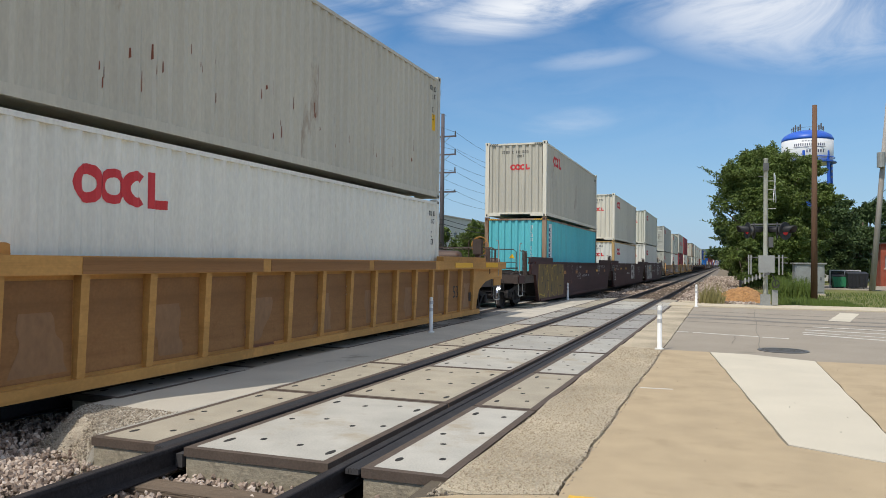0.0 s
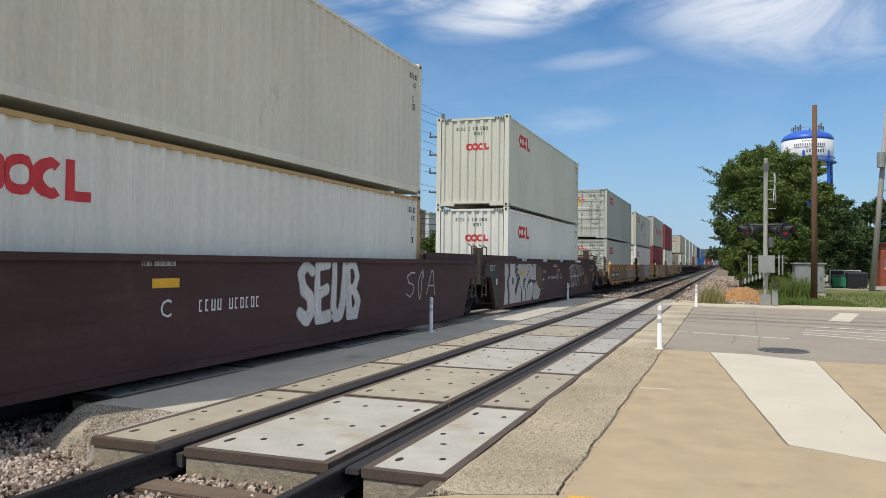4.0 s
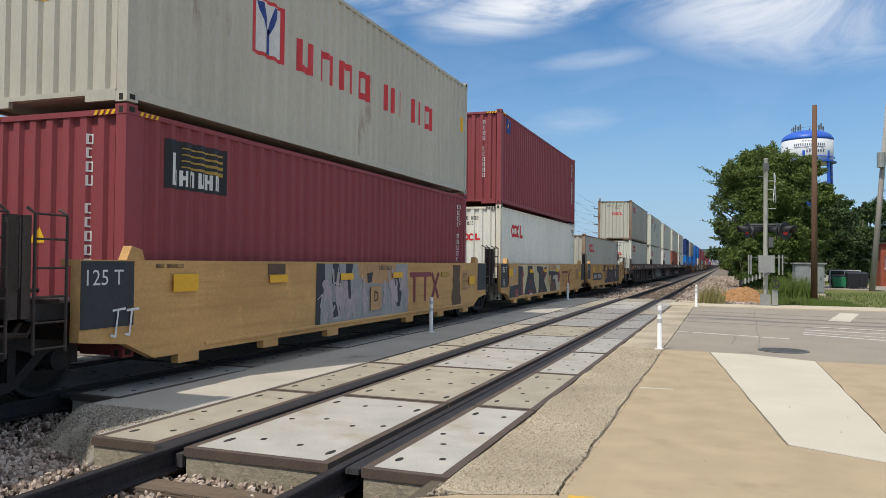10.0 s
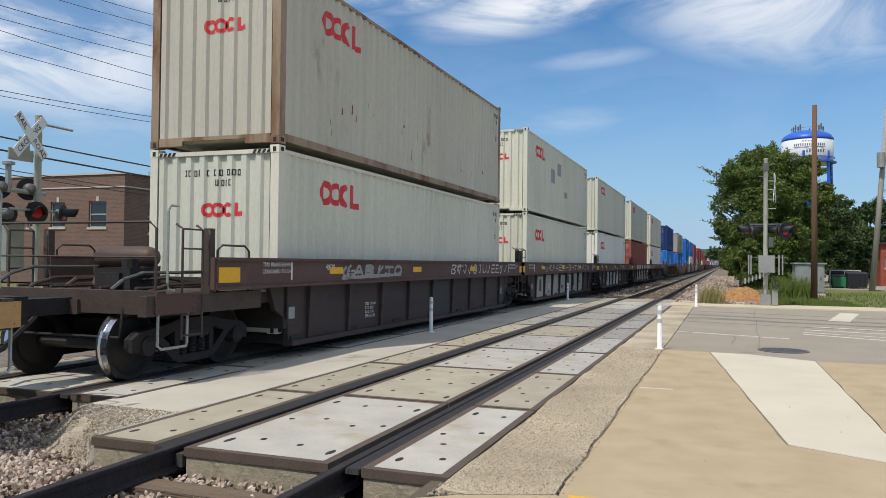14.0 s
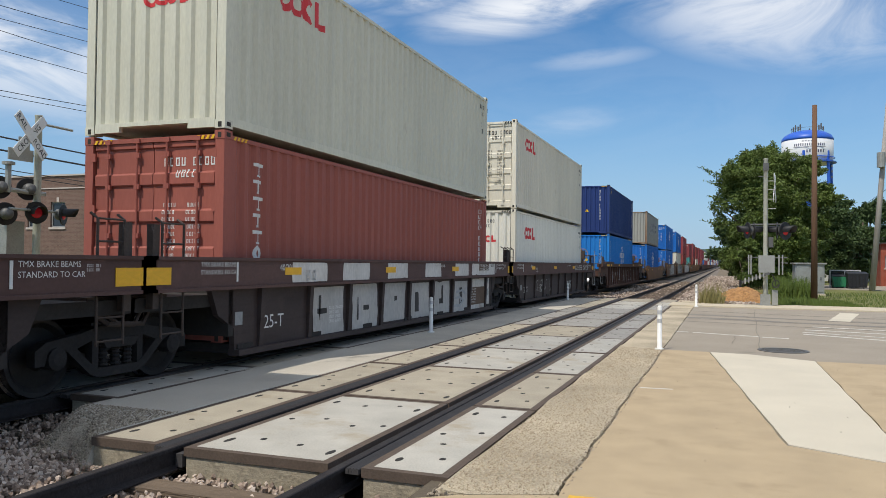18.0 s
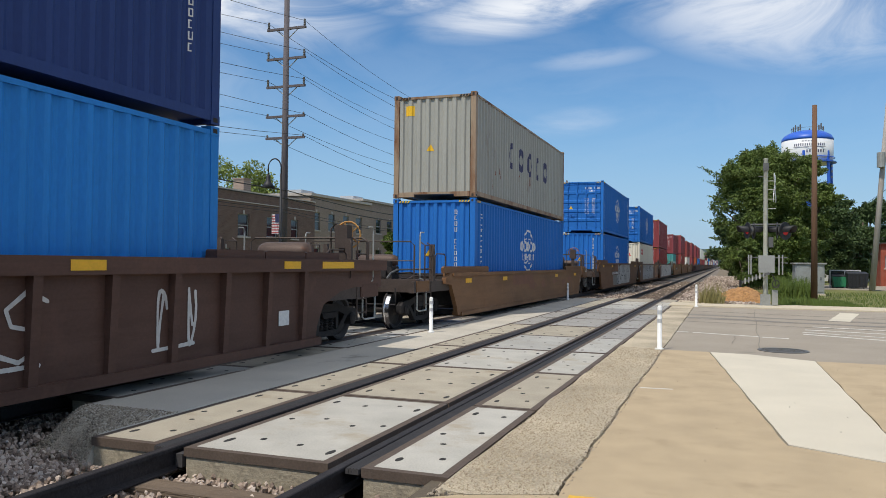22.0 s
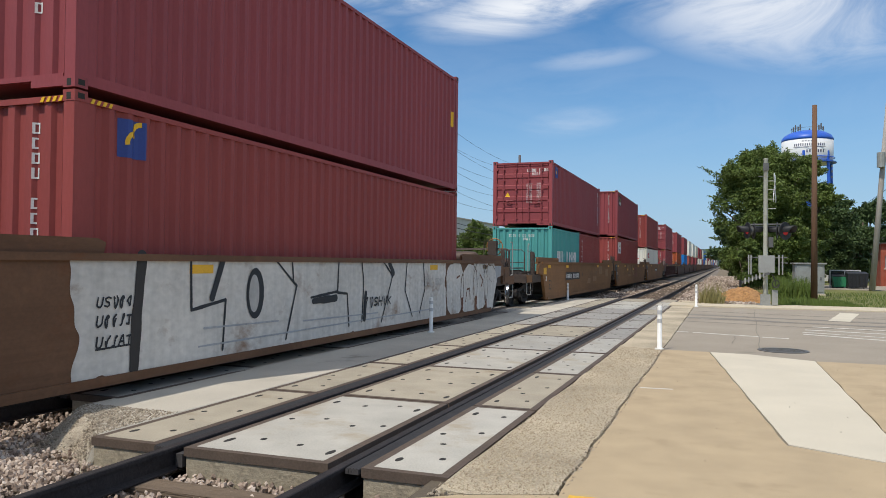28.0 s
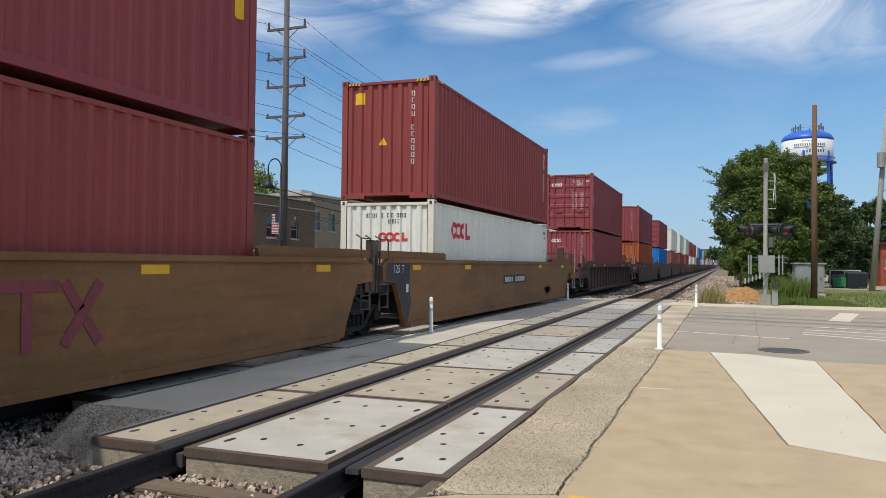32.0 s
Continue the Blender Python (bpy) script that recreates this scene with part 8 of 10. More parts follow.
def signal_left():
    t = mast("crossing_signal", -14.5, 12.95, 4.7, "grey crossing signal mast with a crossbuck sign and red lamps")
    cb = thing_part("crossbuck", t, pose(0.16, -0.32, 4.18, 0, 0, 98))
    sign_blade(cb, pose(0, 0, 0, 0, 45, 0), (("RAIL", -0.58), ("ROAD", 0.10)))
    sign_blade(cb, pose(0, 0.02, 0, 0, -45, 0), (("CROSSING", -0.52),))
    bm = bmesh.new()
    box(bm, -0.03, 0.0, -0.75, -0.12, 3.62, 3.88), box(bm, -0.02, 0.0, -0.50, -0.22, 3.88, 4.15)
    part("plate", bm, M["galv"], t)
    bm = bmesh.new()
    tube(bm, [(0, 0, 4.52), (0.25, 0.72, 4.46)], 0.03, 6)
    part("arm", bm, M["galv"], t)
    bm = bmesh.new()
    tube(bm, [(0, -1.4, 2.98), (0, 0.2, 2.94)], 0.05, 8), tube(bm, [(0.05, -0.75, 2.55), (0.05, 0.72, 2.55)], 0.03, 8)
    part("crossarm", bm, M["galv"], t)
    signal_head(t, 0.10, -0.10, 2.50, 70, True, 0.82)
    signal_head(t, 0.10, 0.64, 2.50, 118, True, 0.82)
    signal_head(t, -0.10, -0.72, 2.44, 250, False, 0.82)
    signal_head(t, -0.10, -0.16, 3.02, 250, False, 0.82)
    signal_head(t, -0.10, -0.88, 3.0, 250, False, 0.82)
    bm = bmesh.new()
    tube(bm, [(0, -0.75, 2.9), (0, -0.75, 3.5)], 0.06, 8)
    lathe(bm, [(0.13, 3.5), (0.13, 3.56), (0.0, 3.57)], "z", 12, (0, -0.75, 0))
    part("bell", bm, M["galv"], t)
    bm = bmesh.new()
    box(bm, -0.55, -0.25, -0.55, -0.1, 1.2, 2.3)
    part("gate_drive", bm, M["galv"], t)


signal_right()
signal_left()


# ---- across the road on the right ----
def water_tower():
    t = thing("water_tower", pose(20.2, 220, 0), "white and blue elevated water tower with aerials on top", "water tower")
    bm = bmesh.new()
    lathe(bm, [(0.5, 27.6), (4.5, 27.9), (5.9, 28.7), (6.2, 29.6), (6.2, 34.3)], "z", 36)
    part("tank", bm, M["tower_white"], t, smooth=True)
    bm = bmesh.new()
    lathe(bm, [(6.22, 34.0), (6.22, 34.6), (5.6, 35.5), (4.2, 36.3), (2.2, 36.8), (0.0, 36.95)], "z", 36)
    part("dome", bm, M["tower_blue"], t, "blue domed roof", smooth=True)
    for k in range(6):
        a = k * 1.047 + 0.3
        bm = bmesh.new()
        tube(bm, [(6.0 * math.cos(a), 6.0 * math.sin(a), 31), (7.0 * math.cos(a), 7.0 * math.sin(a), 0)], 0.38, 8)
        part("leg", bm, M["tower_blue"], t)
    for z in (10, 20):
        bm = bmesh.new()
        tube(bm, [((6.0 + (31 - z) / 31) * math.cos(k * 1.047 + 0.3), (6.0 + (31 - z) / 31) * math.sin(k * 1.047 + 0.3), z) for k in range(7)], 0.15, 5)
        part("ring_brace", bm, M["tower_blue"], t)
    bm = bmesh.new()
    lathe(bm, [(0.9, 0), (0.9, 28.2)], "z", 14)
    part("riser", bm, M["tower_blue"], t)
    bm = bmesh.new()
    tube(bm, [(6.5 * math.cos(k * 0.2094), 6.5 * math.sin(k * 0.2094), 29.5) for k in range(31)], 0.10, 5)
    lathe(bm, [(6.2, 28.2), (6.9, 28.2), (6.9, 28.45), (6.2, 28.45)], "z", 36)
    part("walkway", bm, M["tower_blue"], t)
    for k, (x, h) in enumerate(((-3.4, 2.4), (-2.9, 3.4), (-2.3, 2.8), (-1.8, 3.8), (1.6, 1.6), (2.6, 3.2), (3.1, 4.0), (3.6, 2.4), (0.4, 1.4))):
        bm = bmesh.new()
        tube(bm, [(x, -1.5, 35.8), (x, -1.5, 36.6 + h * 0.5)], 0.09, 5)
        box(bm, x - 0.18, x + 0.18, -1.75, -1.55, 36.2 + h * 0.2, 36.4 + h * 0.5)
        part("aerial", bm, M["galv_dark"], t)
    for row, (z, hh, a0, a1, n) in enumerate(((33.3, 0.25, -0.30, 0.20, 9), (32.2, 0.65, -0.62, 0.62, 15), (31.85, 0.10, -0.62, 0.62, 2), (30.5, 0.7, -0.15, 0.60, 7))):
        for k in range(n):
            a = a0 + (a1 - a0) * (k + 0.5) / n
            w = (a1 - a0) / n * (0.42 if n > 2 else 0.98) * 6.2
            bm = bmesh.new()
            box(bm, -w / 2, w / 2, -0.03, 0.05, z, z + hh)
            part("name_bar", bm, M["decal_navy"], t, "", pose(6.22 * math.sin(a), -6.22 * math.cos(a), 0, 0, 0, math.degrees(a)))
    for z in (24, 25.4, 26.8):
        bm = bmesh.new()
        box(bm, 5.2, 5.5, -4.2, -3.9, z, z + 0.5)
        part("cable_clip", bm, M["galv_dark"], t)
    for a in (2.0, 3.3, 4.2, 5.1, 5.9):
        bm = bmesh.new()
        tube(bm, [(3.9 * math.cos(a), 3.9 * math.sin(a), 36.2), (3.9 * math.cos(a), 3.9 * math.sin(a), 37.6)], 0.05, 5)
        tube(bm, [(3.9 * math.cos(a + 0.13 * q), 3.9 * math.sin(a + 0.13 * q), 37.3) for q in range(8)], 0.05, 5)
        part("roof_rail", bm, M["galv_dark"], t)


water_tower()


def cabinet():
    t = thing("signal_cabinet", pose(4.28, 44.5, -0.09), "pale grey steel signal equipment cabinet on the grass", "cabinet")
    bm = bmesh.new()
    box(bm, -0.75, 0.65, 0, 1.8, 0.12, 1.68)
    part("body", bm, M["galv"], t)
    bm = bmesh.new()
    box(bm, -0.85, 0.75, -0.1, 1.9, 1.68, 1.76)
    part("roof", bm, M["galv"], t)
    for x in (-0.68, 0.0):
        bm = bmesh.new()
        box(bm, x, x + 0.58, -0.03, 0.0, 0.22, 1.6)
        d = part("door", bm, M["galv"], t)
        bm = bmesh.new()
        box(bm, x + 0.45, x + 0.50, -0.07, -0.03, 0.85, 1.0)
        part("handle", bm, M["galv_dark"], d)
    bm = bmesh.new()
    box(bm, -0.8, 0.7, -0.05, 1.85, 0.0, 0.12)
    part("plinth", bm, M["kerb"], t)


cabinet()


def dumpster(x, y, w, d, h, mat, label):
    t = thing("dumpster", pose(x, y, -0.09), label, "dumpster")
    bm = bmesh.new()
    prism(bm, [(-w / 2 + 0.08, 0.12), (w / 2 - 0.08, 0.12), (w / 2, h), (-w / 2, h)], "y", 0, d)
    part("bin", bm, M[mat], t)
    for k in range(4):
        bm = bmesh.new()
        xx = -w / 2 + 0.25 + k * (w - 0.5) / 3
        box(bm, xx - 0.04, xx + 0.04, -0.05, 0.0, 0.2, h - 0.05)
        part("rib", bm, M[mat], t)
    bm = bmesh.new()
    prism(bm, [(0.0, h), (d, h), (d, h + 0.18), (0.0, h + 0.05)], "x", -w / 2, w / 2)
    part("lid", bm, M["black"], t, "black plastic lid")
    for sx in (-1, 1):
        bm = bmesh.new()
        lathe(bm, [(0.06, sx * (w / 2 - 0.3)), (0.06, sx * (w / 2 - 0.24))], "x", 10, (0, 0.2, 0.06))
        part("castor", bm, M["black"], t)


dumpster(7.75, 61.0, 0.9, 1.0, 0.85, "dumpster_green", "green steel rubbish dumpster in the yard")
def bin_screen():
    t = thing("bin_enclosure", pose(8.2, 61.9, -0.09), "dark slatted screen in a pale frame round the bins", "bin enclosure")
    for x0, x1, z0, z1 in ((-1.02, -0.94, 0, 1.34), (-0.06, 0.0, 0, 1.34), (0.92, 1.0, 0, 1.34), (-0.94, 0.92, 1.26, 1.34)):
        bm = bmesh.new()
        box(bm, x0, x1, -0.04, 0.04, z0, z1)
        part("post" if z0 == 0 else "top_rail", bm, M["siding"], t, "pale frame")
    for k in range(12):
        for x0, x1 in ((-0.92, -0.08), (0.02, 0.90)):
            bm = bmesh.new()
            box(bm, x0, x1, -0.012, 0.012, 0.05 + k * 0.10, 0.135 + k * 0.10)
            part("slat", bm, M["black"], t)


bin_screen()
dumpster(8.75, 60.0, 1.3, 1.2, 1.05, "black", "black steel rubbish dumpster in the yard")


def house(x, y, w, d, h, mat, roof, label, windows):
    t = thing("house", pose(x, y, -0.09), label, "house")
    front = pose(0, 0, 0)
    wall("wall", t, front, w, h, 0.25, windows, M[mat])
    for o in windows:
        window(t, front, *o)
    wall("wall", t, pose(0.25, 0.25, 0, 0, 0, 90), d - 0.25, h, 0.25, [], M[mat])
    wall("wall", t, pose(w, 0.25, 0, 0, 0, 90), d - 0.25, h, 0.25, [], M[mat])
    wall("wall", t, pose(0, d, 0), w, h, 0.25, [], M[mat])
    bm = bmesh.new()
    prism(bm, [(-0.35, h), (w + 0.35, h), (w / 2, h + roof)], "y", -0.3, d + 0.5)
    part("roof", bm, M["tar"], t)


house(8.0, 92, 7.5, 8.0, 4.6, "siding", 2.0, "pale house with white siding behind the trees", [(1.0, 2.0, 1.0, 2.6), (4.0, 5.0, 1.0, 2.6)])
house(12.0, 71.0, 9.0, 2.6, 3.5, "brick_red", 0.5, "low red brick building by the yard", [(0.30, 0.62, 1.5, 2.5), (1.5, 2.3, 1.0, 2.6), (3.5, 4.3, 1.0, 2.6)])
slab("yard", [(5.2, 57.5), (60, 55), (60, 69.5), (5.2, 69.5)], -0.05, 0.06, M["asphalt"], "grey asphalt yard", 0.0, "yard")


# ---- paint, letters and graffiti on the wagons' sides ----
def rings_mark(t, x, y, z, r, mat):
    bm = bmesh.new()
    ring(bm, 0, 0, r * 0.92, r, seg=22)
    for k in range(3):
        rect(bm, -r * 0.6, r * 0.6 - 0.1 * r * k, r * (0.35 - 0.35 * k), r * (0.45 - 0.35 * k))
    part_mesh("round_mark", finish(bm, "round_mark", (M[mat],)), t, None, "", pose(x, y, z))


def owner_bars(t, x, y, z, h, mat, n=3):
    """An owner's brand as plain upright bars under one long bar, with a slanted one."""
    bm = bmesh.new()
    rect(bm, 0, (n - 1.06) * h, h * 0.84, h)
    for k in range(n):
        a = k * h * 1.0
        if k < n - 1:
            rect(bm, a + h * 0.32, a + h * 0.50, 0, h * 0.84)
        else:
            stroke(bm, [(a + h * 0.05, 0.03), (a + h * 0.72, h * 0.97)], h * 0.09)
            stroke(bm, [(a + h * 0.05, h * 0.97), (a + h * 0.34, h * 0.56)], h * 0.09), stroke(bm, [(a + h * 0.46, h * 0.40), (a + h * 0.72, 0.03)], h * 0.09)
    part_mesh("owner_mark", finish(bm, "owner_mark", (M[mat],)), t, None, "", pose(x, y, z))


SM, SH, DK, DB, RB = 1.504, 1.505, 1.384, 1.526, 1.444


def number_plate_bars(t, x, y0, y1, z0, z1, back, ink, n=9):
    plate(t, x, (y0 + y1) / 2, (z0 + z1) / 2, y1 - y0, z1 - z0, back, "mark_panel")
    bm = bmesh.new()
    size = (z1 - z0) * 0.56
    step = (y1 - y0 - 0.2) / n
    for k in range(n):
        if k != 4:
            rect(bm, k * step, k * step + step * 0.30, 0, size), rect(bm, k * step + step * 0.42, k * step + step * 0.68, 0, size)
    part_mesh("number_bars", finish(bm, "number_bars", (M[ink],)), t, None, "", pose(x + 0.008, y0 + 0.12, z0 + (z1 - z0) * 0.22))


# gold and rust ribbed wagon
t = units[4.85]
for k in range(16):
    y = -7.9 + 0.494 + k * 0.9875
    plate(t, RB + 0.002, y, 0.78, 0.84, 0.96, "panel_brown", "panel", "rust-brown side panel")
for y in (-3.4, 0.0, 3.4):
    plate(t, 1.563, y, 1.405, 3.2, 0.17, "panel_brown", "painted_panel", "rusty sill")
for y in (6.9, 9.4, -6.6):
    plate(t, 1.566, y, 1.41, 1.15, 0.12, "reflector", "reflector", "long yellow reflective strip")
for k in range(9):
    spray_patch(t, RB + 0.009, -7.6 + 1.85 * k, -7.0 + 1.85 * k, 0.35, 0.95, "buffed_tan", 400 + k, 0.16, "faded tan patch")
word(t, "53", 0.30, RB + 0.012, 6.45, 0.62, "decal_black")
plate(t, RB + 0.010, 7.9, 0.60, 0.45, 0.22, "decal_black", "notice")
marks_row(t, RB + 0.004, 0.5, 1.05, 9, 0.16, "decal_white", 3)
marks_row(t, RB + 0.004, -1.2, 1.15, 1, 0.2, "decal_white", 4)
for y in (-4.5, -1.0, 2.6):
    marks_row(t, 1.566, y, 1.45, 10, 0.07, "decal_black", int(y * 3) + 40)

for k, (y0, y1, z0, z1) in enumerate(((-6.6, -5.9, 0.3, 0.9), (-2.0, -1.3, 0.25, 0.6), (2.1, 2.8, 0.3, 1.1), (5.6, 6.1, 0.22, 0.6))):
    spray_patch(t, RB + 0.001, y0, y1, z0, z1, "spray_rust", 140 + k, 0.14, "rust stain")

# red-brown articulated wagon
t = units[28.66]
spray_patch(t, SM, -8.6, -3.9, 0.20, 1.50, "spray_brown", 4, 0.12)
bubble(t, SM + 0.003, -8.5, -4.1, 0.24, 1.52, 4, "spray_olive", "spray_gold", 4, "spray_dark", 0.22, 0.03, (5, 1, 3, 0), 0.026)
lines(t, SM + 0.012, "spray_dark", [[(-7.9, 1.3), (-7.7, 1.0), (-8.0, 0.7)], [(-6.9, 0.9), (-6.7, 1.1), (-6.5, 0.8)], [(-5.9, 1.2), (-5.7, 0.9), (-5.9, 0.55)], [(-4.9, 1.1), (-4.6, 1.15)], [(-4.9, 0.6), (-4.6, 0.62)]], 0.022)
lines(t, SM + 0.012, "spray_gold", [[(-7.4, 1.46), (-7.0, 1.1), (-6.9, 0.5)], [(-6.1, 1.4), (-5.5, 1.42)], [(-4.4, 1.3), (-4.2, 1.0)], [(-8.3, 0.4), (-7.6, 0.3)]], 0.020)
for y in (-3.77, -1.15, 1.45):
    plate(t, SM, y, 1.12, 0.46, 0.13, "spray_orange", "reflector", "faded orange strip")
plate(t, SM, 4.53, 1.14, 0.46, 0.10, "reflector", "reflector")
marks_row(t, SM, -4.9, 1.42, 16, 0.055, "decal_white", 6)
marks_row(t, SM, -3.15, 0.80, 8, 0.15, "spray_rust", 7)
lines(t, SM + 0.002, "spray_dusty", [[(-3.28, 1.34), (-3.20, 1.44), (-3.20, 1.34)], [(-3.17, 1.39), (-3.12, 1.39)], [(-3.06, 1.43), (-3.06, 1.35)], [(-2.98, 1.40), (-2.94, 1.42), (-2.92, 1.38), (-2.97, 1.36), (-2.98, 1.40)]], 0.006)
lines(t, SM + 0.002, "spray_silver", [[(-1.18, 1.24), (-1.16, 1.44), (-0.99, 1.25), (-0.95, 1.44)], [(-1.36, 1.215), (-0.86, 1.215)]], 0.008)
lines(t, SM + 0.002, "spray_silver", [[(-2.34, 1.36), (-2.30, 1.22), (-2.22, 1.20), (-2.18, 1.40), (-2.36, 1.42), (-2.28, 1.24), (-2.24, 1.44), (-2.20, 1.24)], [(-2.30, 1.46), (-2.26, 1.34), (-2.16, 1.38)], [(-2.26, 1.20), (-2.20, 1.12)]], 0.006)
lines(t, SM + 0.002, "decal_white", [[(-0.90, 0.80), (-0.86, 1.02), (-0.80, 1.02), (-0.74, 0.80)], [(-0.88, 0.90), (-0.76, 0.90)]], 0.012)
rings_mark(t, SM, -0.28, 0.93, 0.16, "decal_white")
marks_row(t, SM, -0.55, 1.39, 9, 0.085, "decal_white", 8)
word(t, "LD LMT 115,600 PER UNIT", 0.085, SM, 0.13, 0.90, "decal_white")
plate(t, SM, 1.98, 0.95, 0.14, 0.10, "decal_grey", "notice")
tag(t, SM + 0.002, 4.60, 5.80, 1.22, 1.50, 5, "spray_silver", 23, 0.010)
tag(t, SM + 0.005, 4.75, 5.50, 1.10, 1.46, 4, "spray_silver", 24, 0.010)
lines(t, SM + 0.002, "spray_silver", [[(5.30, 1.30), (5.00, 0.98), (5.16, 0.96)], [(4.62, 1.40), (4.95, 1.52)]], 0.010)
for y in (5.9, 6.4, 6.9):
    marks_row(t, SM, y, 1.40, 3, 0.10, "decal_white", int(y * 10), 1)
plate(t, SM, 7.2, 1.12, 0.5, 0.13, "spray_orange", "reflector", "faded orange strip")
t = units[48.0]
word(t, "53", 0.42, SM, -8.0, 0.52, "decal_white")
for y in (-8.1, -7.4, -6.7, -6.2):
    marks_row(t, SM, y, 1.40, 3, 0.11, "decal_white", int(y * 7), 2)
plate(t, SM, -7.82, 1.16, 0.5, 0.15, "spray_orange", "reflector", "faded orange strip")
word(t, "C", 0.22, SM, -2.6, 0.80, "decal_white")
marks_row(t, SM, -1.9, 0.98, 11, 0.15, "decal_white", 12)
marks_row(t, SM, -2.9, 1.45, 14, 0.05, "decal_white", 13)
bubble(t, SM, 0.42, 2.55, 0.46, 1.50, 4, "spray_white", "spray_silver", 7, "spray_dark", 0.15, 0.02, (3, 6, 7, 0), 0.020)
tag(t, SM, 4.6, 6.4, 0.7, 1.35, 3, "spray_silver", 32, 0.016)
t = units[67.6]
marks_row(t, SM, -0.62, 1.44, 9, 0.10, "decal_white", 15)
word(t, "LD LMT 115,600 PER UNIT", 0.095, SM, -1.55, 0.90, "decal_white")
rings_mark(t, SM, 0.15, 0.98, 0.19, "decal_white")
word(t, "B", 0.21, SM, 0.75, 0.86, "decal_white")
plate(t, SM, 0.35, 1.22, 0.45, 0.10, "spray_orange", "painted_panel")
word(t, "53", 0.12, SM, 7.88, 1.34, "decal_white")
plate(t, SM, 8.03, 1.20, 0.92, 0.10, "spray_orange", "reflector", "faded orange strip")
for k in range(5):
    marks_row(t, SM, 8.5, 1.42 - 0.07 * k, 12 - k % 3, 0.036, "decal_white", 200 + k)
word(t, "L 200-5", 0.085, SM, 8.52, 0.88, "decal_white")
plate(t, SM, 9.02, 0.97, 0.17, 0.19, "decal_yellow", "notice", "yellow notice plate")
marks_row(t, SM, 8.56, 0.80, 9, 0.06, "decal_white", 210, 2)
lines(t, 1.515, "decal_white", [[(9.60, 1.26), (9.95, 1.26), (9.95, 1.04), (9.60, 1.04), (9.60, 1.26)], [(9.72, 1.26), (9.72, 1.04)], [(9.84, 1.26), (9.84, 1.04)], [(9.60, 1.10), (9.95, 1.10)]], 0.006, "white box drawing")
tag(t, SM, 2.5, 5.0, 0.42, 1.5, 5, "spray_white", 51, 0.022)
tag(t, SM, 2.6, 5.6, 0.9, 1.48, 5, "spray_white", 52, 0.016)
tag(t, SM, 5.0, 6.2, 1.0, 1.3, 5, "spray_white", 53, 0.012)


def area(pts, wave=0.012, seed=3):
    """Distance field of a closed outline, below zero inside."""
    Y, Z = MURAL
    inside = np.zeros(Y.shape, bool)
    for (a, b), (c, d) in zip(pts, pts[1:] + pts[:1]):
        hit = (b > Z) != (d > Z)
        inside ^= hit & (Y < a + (Z - b) * (c - a) / ((d - b) or 1e-9))
    D = along(Y, Z, pts + pts[:1])
    return np.where(inside, -D, D) + wave * ripple(Y, Z, seed, 0.5)


def oval(y, z, ry, rz):
    return (np.hypot((MURAL[0] - y) / ry, (MURAL[1] - z) / rz) - 1) * min(ry, rz) + 0.012 * ripple(MURAL[0], MURAL[1], 5, 0.8)


def mural(x, F, mat, label="sprayed graffiti letters"):
    sheet(t, SH + x, MURAL[0], MURAL[1], F, mat, label)


def slanted_end(t, mat):
    """The dark painted end of a smooth-sided unit, cut along its slanting foot, with the bogie's rating."""
    global MURAL
    MURAL = field(-9.44, -8.0, 0.18, 1.46, 0.018)
    F = area([(-9.36, 1.30), (-9.22, 1.6), (-8.16, 1.6), (-8.20, 1.0), (-8.10, 0.65), (-8.34, 0.1), (-8.38, 0.2), (-8.48, 0.42), (-8.87, 1.08), (-9.36, 1.12)], 0.006)
    sheet(t, SM + 0.0012, MURAL[0], MURAL[1], F, mat, "dark painted end panel")
    word(t, "125 T", 0.165, SM + 0.010, -9.04, 1.26, "decal_white")
    plate(t, SM + 0.004, -8.32, 0.94, 0.11, 0.17, "decal_white", "notice")


